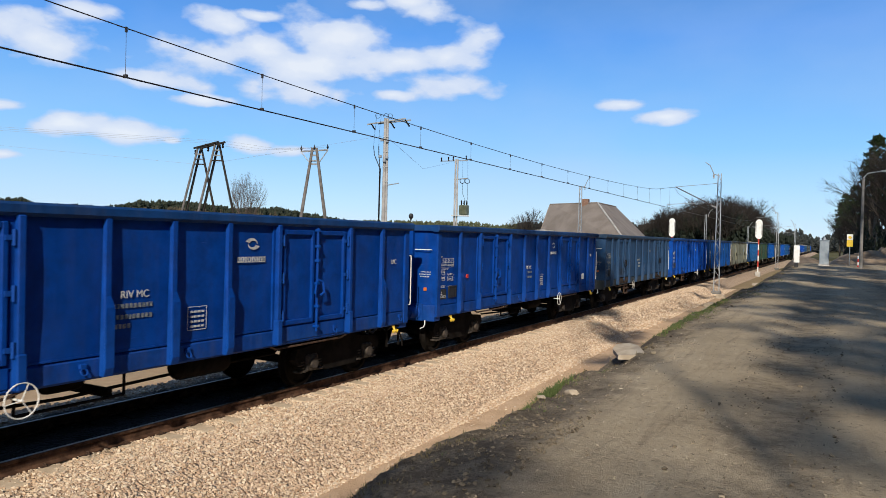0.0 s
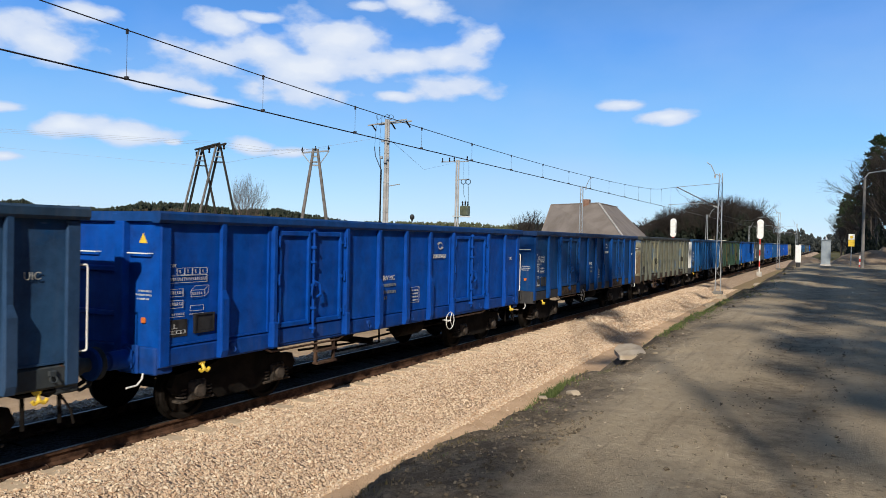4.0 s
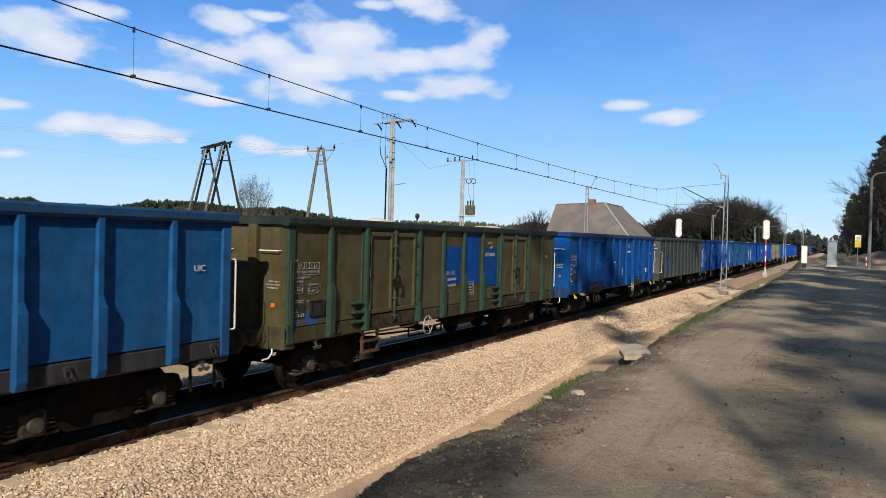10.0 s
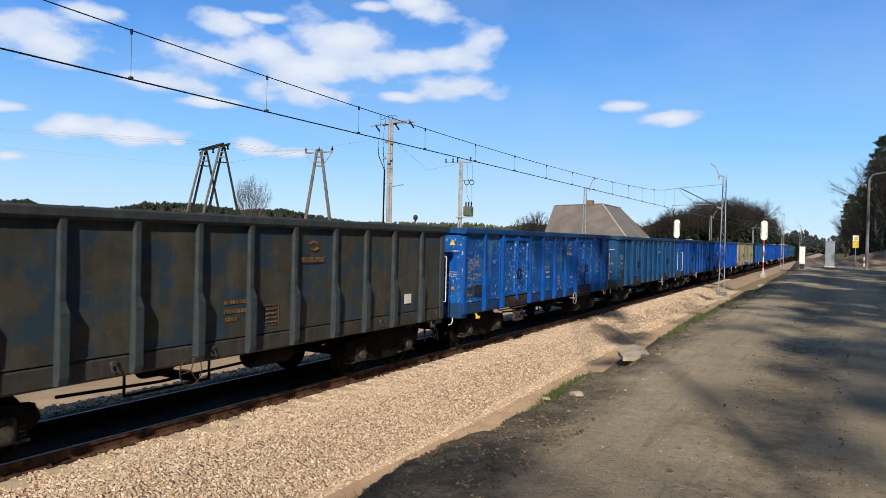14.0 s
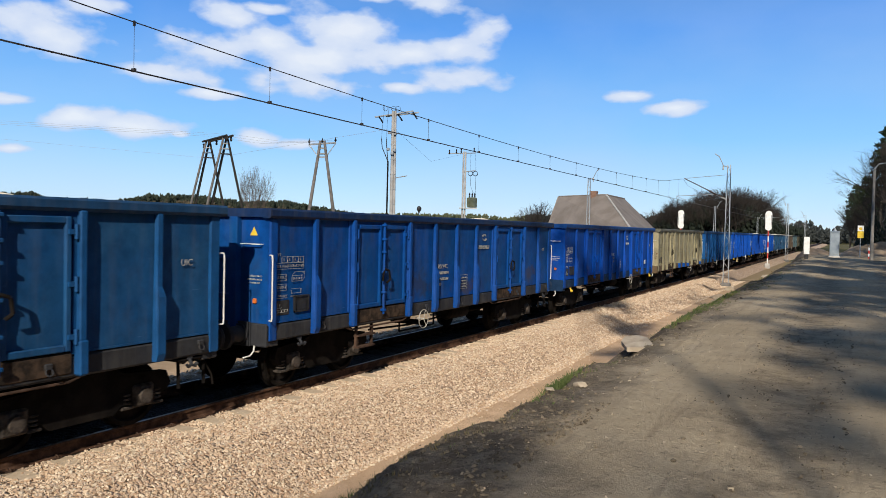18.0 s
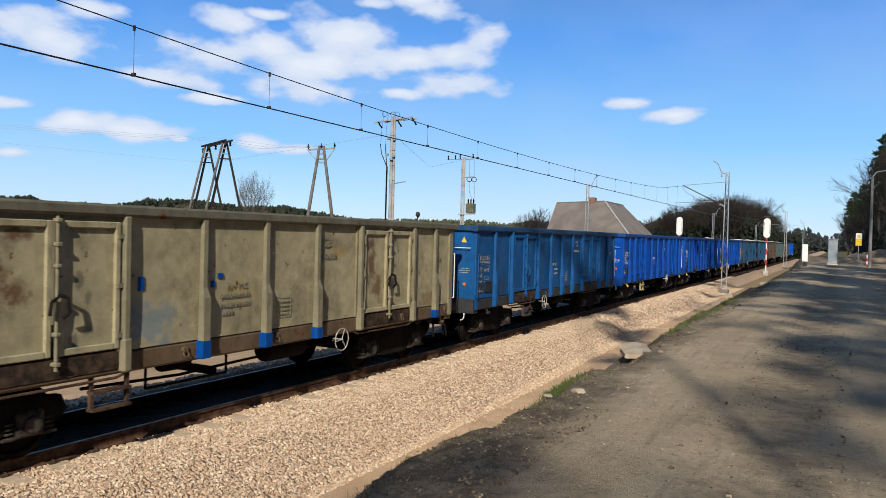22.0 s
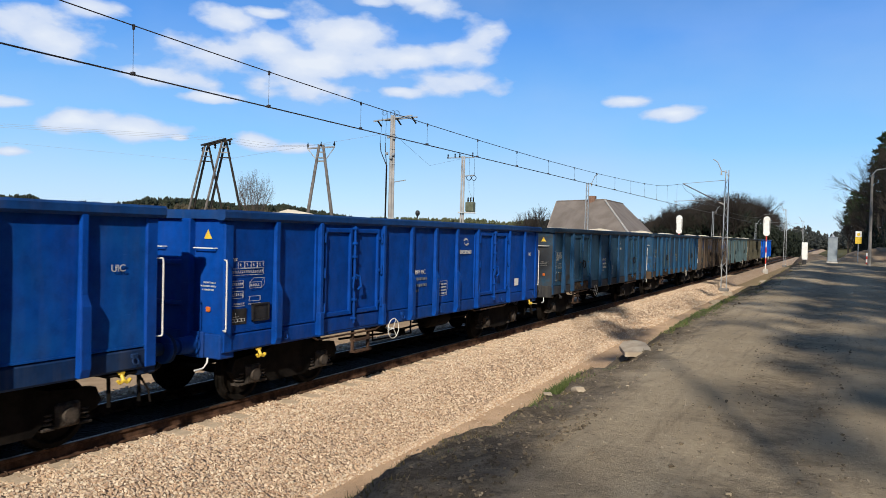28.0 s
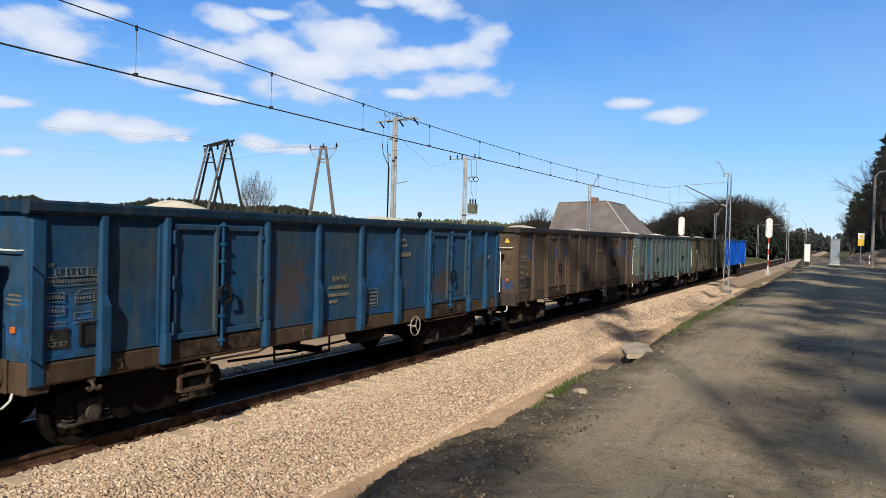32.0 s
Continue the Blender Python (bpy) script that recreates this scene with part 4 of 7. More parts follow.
def data_panel_mesh(other=False):
    """Stencilled frames and tables on the first wall sheet."""
    b, x = Build(), SIDE + 0.002

    def words(y0, y1, z, h=0.035):
        y = y0
        while y < y1:
            b.box(x, x + 0.003, y, y + 0.012, z, z + h)
            low = z if int(y * 300) % 2 else z + h - 0.010
            b.box(x, x + 0.003, y, y + 0.024, low, low + 0.010)
            y += 0.040 if int(y * 100) % 4 else 0.062

    def stroke(p, q, t=0.007):
        (y0, z0), (y1, z1) = p, q
        n = Vector((z0 - z1, y1 - y0)).normalized() * t / 2
        k = len(b.v)
        b.v += [(x + 0.003, y0 - n.x, z0 - n.y), (x + 0.003, y0 + n.x, z0 + n.y), (x + 0.003, y1 + n.x, z1 + n.y), (x + 0.003, y1 - n.x, z1 - n.y)]
        b.f.append((k, k + 1, k + 2, k + 3))
    # heading and load table
    words(0.14, 0.30, 2.33, 0.045)
    for k in range(4):
        outline(b, 0.30 + 0.14 * k, 0.44 + 0.14 * k, 2.22, 2.32, x, 0.006)
        words(0.35 + 0.14 * k, 0.38 + 0.14 * k, 2.245, 0.05)
    outline(b, 0.16, 0.86, 2.11, 2.215, x, 0.006)
    words(0.19, 0.84, 2.14, 0.045)
    if other:
        words(0.20, 0.62, 2.05, 0.035)
    # weights, in frames
    for z in ((1.94, 1.80) if other else (1.92, 1.76)):
        outline(b, 0.16, 0.42, z, z + 0.11, x, 0.006)
        words(0.19, 0.39, z + 0.035, 0.045)
    words(0.16, 0.44, 1.66, 0.03)
    stroke((0.15, 1.64), (0.45, 1.64))
    # box drawing with its slanting lid, and the arrow between the bogies
    y0, z0 = 0.56, (1.78 if other else 1.90)
    outline(b, y0, y0 + 0.26, z0, z0 + 0.10, x, 0.006)
    words(y0 + 0.03, y0 + 0.23, z0 + 0.03, 0.04)
    for p, q in (((y0, z0 + 0.10), (y0 + 0.08, z0 + 0.16)), ((y0 + 0.26, z0 + 0.10), (y0 + 0.33, z0 + 0.16)), ((y0 + 0.08, z0 + 0.16), (y0 + 0.33, z0 + 0.16)), ((y0 + 0.26, z0), (y0 + 0.33, z0 + 0.06)), ((y0 + 0.33, z0 + 0.06), (y0 + 0.33, z0 + 0.16))):
        stroke(p, q)
    outline(b, 0.55, 0.80, 1.70, 1.78, x, 0.006) if not other else words(0.56, 0.82, 1.92, 0.04)
    words(0.54, 0.80, 1.645, 0.022)
    # brake table on the dark plate
    for k in range(4):
        outline(b, 0.16 + 0.075 * k, 0.235 + 0.075 * k, 1.40, 1.45, x + 0.002, 0.006)
    b.box(x + 0.002, x + 0.005, 0.26, 0.268, 1.48, 1.54)
    b.box(x + 0.002, x + 0.005, 0.21, 0.32, 1.475, 1.482)
    return b.mesh("data_table", M_INK)


def mesh_text(word, size, y, z, x, name):
    """Readable lettering that faces +x, as a mesh."""
    cu = bpy.data.curves.new("letters", "FONT")
    cu.body, cu.size, cu.extrude = word, size, 0.002
    ob = bpy.data.objects.new("letters", cu)
    scene.collection.objects.link(ob)
    bpy.context.view_layer.update()
    me = bpy.data.meshes.new_from_object(ob.evaluated_get(bpy.context.evaluated_depsgraph_get()))
    bpy.data.objects.remove(ob)
    me.transform(Matrix(((0, 0, 1, x), (1, 0, 0, y), (0, 1, 0, z), (0, 0, 0, 1))))
    me.name = name
    me.materials.clear()
    me.materials.append(M_WHITE)
    return me


def badge_mesh(y, z):
    """The operator's round badge and wordmark as plain shapes."""
    b, x = Build(), SIDE + 0.002
    for s in (1, -1):
        k = len(b.v)
        n = 10
        for i in range(n + 1):
            a = math.pi * (0.12 + 0.86 * i / n)
            for r in (0.055 + 0.02 * i / n, 0.125 - 0.045 * i / n):
                b.v.append((x + 0.003, y - s * 1.35 * r * math.cos(a), z + s * (r * math.sin(a) * 0.9 - 0.005)))
        b.f += [(k + 2 * i, k + 2 * i + 1, k + 2 * i + 3, k + 2 * i + 2) for i in range(n)]
    yy = y - 0.33
    for w in (0.06, 0.06, 0.06, 0.065, 0.065, 0.06, 0.065, 0.065):
        outline(b, yy, yy + w, z - 0.29, z - 0.20, x, 0.018)
        yy += w + 0.018
    return b.mesh("operator_mark", M_WHITE)


def plate_mesh(y0, y1, z0, z1):
    b = Build()
    x = SIDE
    for a, c, d, e in ((y0, y1, z0, z0 + 0.025), (y0, y1, z1 - 0.025, z1), (y0, y0 + 0.025, z0, z1), (y1 - 0.025, y1, z0, z1)):
        b.box(x - 0.02, x + 0.03, a, c, d, e)
    b.box(x - 0.02, x + 0.012, y0 + 0.02, y1 - 0.02, z0 + 0.02, z1 - 0.02)
    return b.mesh("label_holder", M_BLACK)


HUMPS = {1: ((10.8, 0.7, 0.70),), 2: ((5.0, 0.5, 0.60),), 7: ((5.0, 0.8, 0.72), (10.7, 0.9, 0.70)), 11: ((10.4, 0.6, 0.68), (12.3, 0.4, 0.64)), 12: ((10.4, 0.45, 0.68),),
         18: ((3.2, 0.8, 0.72), (8.0, 0.8, 0.62)), 19: ((4.2, 0.6, 0.70), (9.9, 0.9, 0.74)), 20: ((3.2, 1.0, 0.76), (9.4, 1.5, 0.72))}


def heap_mesh(seed):
    nx, ny = 12, 60
    humps = HUMPS.get(seed, ((3.6, 1.0, 0.72), (9.4, 1.1, 0.72)))
    b = Build()
    for j in range(ny + 1):
        for i in range(nx + 1):
            x, y = -1.3 + 2.6 * i / nx, 0.1 + (BODY - 0.2) * j / ny
            e = max((h * math.exp(-((y - c) / w) ** 2) for c, w, h in humps)) * math.cos(x) ** 0.8
            b.v.append((x, y, 2.50 + e * (1 + 0.06 * wobble(x * 3, y * 3 + seed, 1.0)) + 0.05 * wobble(x + seed, y, 2.5) + 0.02 * wobble(x, y + seed, 7.0)))
    b.f += [(j * (nx + 1) + i, j * (nx + 1) + i + 1, (j + 1) * (nx + 1) + i + 1, (j + 1) * (nx + 1) + i) for j in range(ny) for i in range(nx)]
    return b.mesh("load_heap", M_SANDLOAD, smooth=True)


def far_side_mesh(pillars):
    b = Build()
    b.box(-SIDE, -SIDE + 0.05, 0, BODY, Z0, Z1)
    for y in pillars:
        b.box(-SIDE - 0.12, -SIDE, y - 0.08, y + 0.08, 1.0, Z1)
    return b.mesh("far_wall", M_UNDER)


def wagon_kit():
    """All meshes that the wagons share."""
    kit = {
        "pillar": pillar_mesh(), "doorpost": door_post_mesh(), "rim": rim_mesh(), "sill": sill_mesh(), "front": end_mesh(0.0, -1), "rear": end_mesh(BODY, 1),
        "head0": headstock_mesh(0.0, -1), "head1": headstock_mesh(BODY, 1), "buffer": buffer_mesh(), "coupling": coupling_mesh(),
        "under": underframe_mesh(), "tank": tank_mesh(7.0, 8.05, 0.85, 0.78, 0.2), "cylinder": tank_mesh(5.1, 5.7, 0.55, 0.82, 0.16),
        "rods": brake_rod_mesh(), "wheel": handwheel_mesh(), "step": step_mesh(), "bar": rail_mesh(), "hook": hook_mesh(),
        "axle": wheelset_mesh(), "frame+": bogie_side_mesh(1), "frame-": bogie_side_mesh(-1), "box": axlebox_mesh(), "spring": spring_mesh(),
        "bolster": Build().bevel_box(-1.0, 1.0, -0.22, 0.22, 0.50, 0.84, 0.03).mesh("bolster", M_UNDER),
        "endpost": end_post_mesh(), "endbeam": end_beam_mesh(), "endtable": end_table_mesh(),
        "hold": Build().path([(-0.2, 0, 0), (-0.2, -0.09, 0), (0.2, -0.09, 0), (0.2, 0, 0)], 0.010, 6).mesh("hand_hold", M_WHITE),
        "endlamp": Build().bevel_box(1.08, 1.16, -0.03, 0.0, 1.56, 1.64, 0.01).mesh("end_reflector", M_ORANGE),
        "triangle": Build().prism([(1.0, 2.66), (1.16, 2.66), (1.08, 2.80)], 1, -0.006, -0.002).mesh("warning_triangle", M_YELLOW),
        "dark": Build().box(SIDE + 0.001, SIDE + 0.003, 0.12, 0.50, 1.36, 1.60).mesh("dark_plate", M_BLACK),
        "header": Build().bevel_box(SIDE - 0.05, SIDE + 0.03, 0.09, 1.93, 2.87, 2.952, 0.01).mesh("door_header", M_UNDER),
        "threshold": Build().bevel_box(SIDE - 0.03, SIDE + 0.03, 0.10, 1.92, 1.0, 1.265, 0.02).mesh("door_sill", M_RUSTY),
        "hose": Build().path([(0, 0, 0), (0.02, -0.12, -0.1), (0.03, -0.22, -0.28), (0.02, -0.36, -0.34), (0, -0.5, -0.25)], 0.026, 8).mesh("air_hose", M_BLACK),
        "hatch": Build().bevel_box(SIDE - 0.02, SIDE + 0.05, 1.29, 2.08, 1.30, 2.06, 0.02).mesh("hatch", M_UNDER),
        "hatchframe": Build().bevel_box(SIDE, SIDE + 0.08, 1.22, 2.15, 2.07, 2.13, 0.012).mesh("hatch_lintel", M_UNDER),
        "shelf": Build().bevel_box(SIDE, SIDE + 0.10, -0.16, 0.16, 0.0, 0.05, 0.012).mesh("foothold", M_UNDER),
        "tie": tie_ring_mesh(),
        "unhook": Build().path([(1.12, 0.0, 0.90), (1.16, -0.06, 0.80), (1.18, -0.16, 0.735), (1.2, -0.34, 0.73)], 0.013, 6).mesh("uncoupling_handle", M_WHITE),
        "step_leg": Build().path([(SIDE - 0.12, 0, 0.90), (SIDE - 0.1, 0, 0.5)], 0.026, 5).mesh("step_leg", M_UNDER),
        "step_stay": Build().path([(SIDE - 0.12, 0.46, 0.86), (SIDE - 0.12, 0.62, 0.62), (SIDE - 0.12, 0.66, 0.45)], 0.016, 5).mesh("step_stay", M_UNDER),
        "corner_tread": Build().bevel_box(SIDE - 0.3, SIDE - 0.02, -0.1, 0.6, 0.89, 0.93, 0.01).mesh("tread", M_UNDER),
        "hinge": hinge_mesh(), "table": data_panel_mesh(), "tableB": data_panel_mesh(True), "plate": plate_mesh(0.62, 1.00, 1.38, 1.66),
        "badge": badge_mesh(8.04, 2.64), "number": bars_mesh([(5.52, 6.12, 1.80), (5.50, 6.14, 1.66), (5.54, 5.78, 1.54)], SIDE + 0.002, 0.06),
        "riv": mesh_text("RIV MC", 0.14, 5.62, 1.93, SIDE + 0.002, "class_letters"), "uic": mesh_text("UIC", 0.13, 12.16, 2.24, SIDE + 0.002, "norm_letters"),
        "grid": None, "paper": Build().box(SIDE + 0.02, SIDE + 0.024, 11.1, 11.38, 1.42, 1.62).mesh("paper_label", M_WHITE),
        "dot": Build().rod((SIDE - 0.01, 1.62, 1.86), (SIDE + 0.02, 1.62, 1.86), 0.05, 10).mesh("red_lamp_bracket", M_RED),
    }
    g = Build()
    outline(g, 6.74, 7.10, 1.40, 1.74, SIDE + 0.002)
    for k in range(4):
        for j in range(4):
            g.box(SIDE + 0.002, SIDE + 0.006, 6.79 + 0.07 * j, 6.84 + 0.07 * j, 1.44 + 0.07 * k, 1.47 + 0.07 * k)
    kit["grid"] = g.mesh("revision_table", M_WHITE)
    for tag, pillars, doors in (("A", PILLARS_A, DOORS_A), ("B", PILLARS_B, DOORS_B), ("C", PILLARS_C, ()), ("D", PILLARS_D, DOORS_D)):
        ys = (0.0, *pillars, BODY)
        kit["panels" + tag] = [panel_mesh(a + 0.015, b - 0.015) for a, b in zip(ys, ys[1:]) if a not in doors]
        kit["far" + tag] = far_side_mesh(pillars)
    kit["leafs"] = leaf_mesh(0.86), leaf_mesh(0.86)
    kit["locks"] = {d: (lock_mesh(d + 1.0), handle_mesh(d + 1.0)) for d in DOORS_A + DOORS_D}
    kit["foot"] = {d: truss_mesh(d - 0.2, d + 2.3) for d in DOORS_A + DOORS_D}
    return kit


KIT = wagon_kit()
# paint of each wagon, from the head of the visible train to its tail:
# type, label, wall colour, faded colour, rust, posts and rim, sill, patch colour, flags
BLUE, DEEP, GREY = (0.005, 0.060, 0.30), (0.004, 0.045, 0.23), (0.037, 0.058, 0.104)
OLIVE, CREAM, BROWN, DIRT = (0.058, 0.050, 0.022), (0.30, 0.27, 0.17), (0.075, 0.054, 0.038), (0.065, 0.042, 0.028)
TRAIN = (
    ("A", "clean dark blue open freight wagon with white lettering", BLUE, DEEP, 0.02, BLUE, BLUE, None, "w"),
    ("A", "clean blue open freight wagon heaped with pale aggregate", BLUE, DEEP, 0.03, BLUE, BLUE, None, "wphd"),
    ("D", "faded grey blue open freight wagon with scuffed sides", GREY, (0.036, 0.066, 0.115), 0.12, GREY, (0.046, 0.059, 0.068), (0.008, 0.059, 0.175), "wh"),
    ("A", "bright blue open freight wagon with white lettering", BLUE, (0.008, 0.073, 0.315), 0.03, BLUE, BLUE, None, "ws"),
    ("A", "dusty dark blue open freight wagon with brown sills", (0.009, 0.040, 0.140), (0.015, 0.043, 0.105), 0.08, (0.008, 0.046, 0.168), DIRT, None, ""),
    ("D", "worn pale olive open freight wagon with blue paint patches", (0.148, 0.150, 0.105), (0.19, 0.178, 0.125), 0.24, (0.078, 0.084, 0.070), DIRT, (0.05, 0.135, 0.22), "s"),
    ("B", "light blue open freight wagon with a white end wall", (0.017, 0.088, 0.205), (0.022, 0.094, 0.20), 0.08, (0.017, 0.092, 0.215), DIRT, None, "es"),
    ("A", "olive brown open freight wagon with green posts and blue repainted sheets", OLIVE, (0.073, 0.063, 0.031), 0.2, (0.023, 0.050, 0.034), OLIVE, None, "srh"),
    ("A", "blue open freight wagon with stencilled tables", (0.008, 0.079, 0.294), (0.013, 0.086, 0.266), 0.06, (0.008, 0.079, 0.294), (0.021, 0.066, 0.154), None, "wp"),
    ("C", "grimy grey brown open freight wagon mottled with blue paint", (0.044, 0.043, 0.036), (0.052, 0.049, 0.038), 0.18, (0.034, 0.044, 0.050), (0.060, 0.055, 0.050), (0.030, 0.052, 0.075), "b"),
    ("A", "bright blue open freight wagon with pale scratches", (0.008, 0.086, 0.364), (0.025, 0.132, 0.350), 0.12, (0.008, 0.086, 0.350), (0.025, 0.066, 0.175), (0.042, 0.158, 0.336), "ws"),
    ("A", "dull light blue open freight wagon with dusty sides", (0.019, 0.082, 0.190), (0.029, 0.088, 0.168), 0.12, (0.017, 0.086, 0.205), DIRT, None, "h"),
    ("A", "weathered blue open freight wagon with stained sheets", (0.008, 0.063, 0.252), (0.015, 0.066, 0.189), 0.16, (0.008, 0.066, 0.266), DIRT, None, "sh"),
    ("A", "blue open freight wagon with brown sills and a yellow hook", BLUE, (0.008, 0.053, 0.238), 0.06, BLUE, (0.016, 0.042, 0.095), None, "wp"),
    ("D", "cream open freight wagon with large rust stains", CREAM, (0.27, 0.24, 0.155), 0.42, (0.19, 0.175, 0.115), (0.145, 0.099, 0.056), None, ""),
    ("A", "teal blue open freight wagon with dusty lower sides", (0.012, 0.080, 0.21), (0.018, 0.082, 0.185), 0.1, (0.012, 0.086, 0.22), DIRT, None, ""),
    ("D", "clean bright blue open freight wagon with a yellow step", (0.006, 0.073, 0.350), BLUE, 0.02, (0.006, 0.073, 0.350), (0.007, 0.066, 0.294), None, "wys"),
    ("A", "blue open freight wagon with faded doors", BLUE, (0.013, 0.079, 0.280), 0.06, BLUE, (0.017, 0.046, 0.126), None, "w"),
    ("A", "clean blue open freight wagon heaped with pale aggregate", (0.005, 0.066, 0.322), BLUE, 0.02, (0.005, 0.066, 0.322), BLUE, None, "wphs"),
    ("D", "dull teal open freight wagon heaped with pale aggregate", (0.030, 0.062, 0.092), (0.036, 0.064, 0.088), 0.16, (0.020, 0.058, 0.110), DIRT, None, "h"),
    ("D", "blue and brown stained open freight wagon heaped with pale aggregate", (0.019, 0.073, 0.140), (0.066, 0.066, 0.062), 0.2, (0.021, 0.073, 0.133), (0.086, 0.056, 0.034), (0.013, 0.099, 0.252), "hs"),
    ("A", "rusty brown open freight wagon with blue touches on its sill", BROWN, (0.092, 0.066, 0.043), 0.3, BROWN, (0.066, 0.053, 0.043), (0.017, 0.066, 0.182), "h"),
    ("A", "patchy light blue and olive open freight wagon", (0.066, 0.099, 0.105), (0.106, 0.106, 0.074), 0.25, (0.053, 0.092, 0.105), DIRT, (0.025, 0.132, 0.252), "h"),
    ("A", "olive brown open freight wagon heaped with aggregate", (0.079, 0.073, 0.046), (0.092, 0.079, 0.050), 0.25, (0.079, 0.073, 0.050), DIRT, None, "h"),
    ("A", "bright blue open freight wagon at the tail of the train", (0.006, 0.079, 0.385), BLUE, 0.02, (0.006, 0.079, 0.385), BLUE, None, "w"),
)
START_Y = 14.97 - PITCH        # near end of the first wagon at the start
AXLES, WAGONS = [], []
WHEEL_Y = {0: 4.26, 2: 4.45, 4: 4.63, 5: 4.3, 6: 7.97, 7: 4.6, 9: 5.2, 12: 4.8, 15: 4.7, 18: 4.6, 19: 4.4}
STEP_Y = {2: 3.4, 3: 3.5, 5: 3.2, 6: 2.4, 7: 2.3, 8: 3.2, 10: 3.4, 12: 2.5, 14: 3.4, 15: 3.4, 16: 3.4, 18: 3.4, 19: 2.3, 20: 2.2}


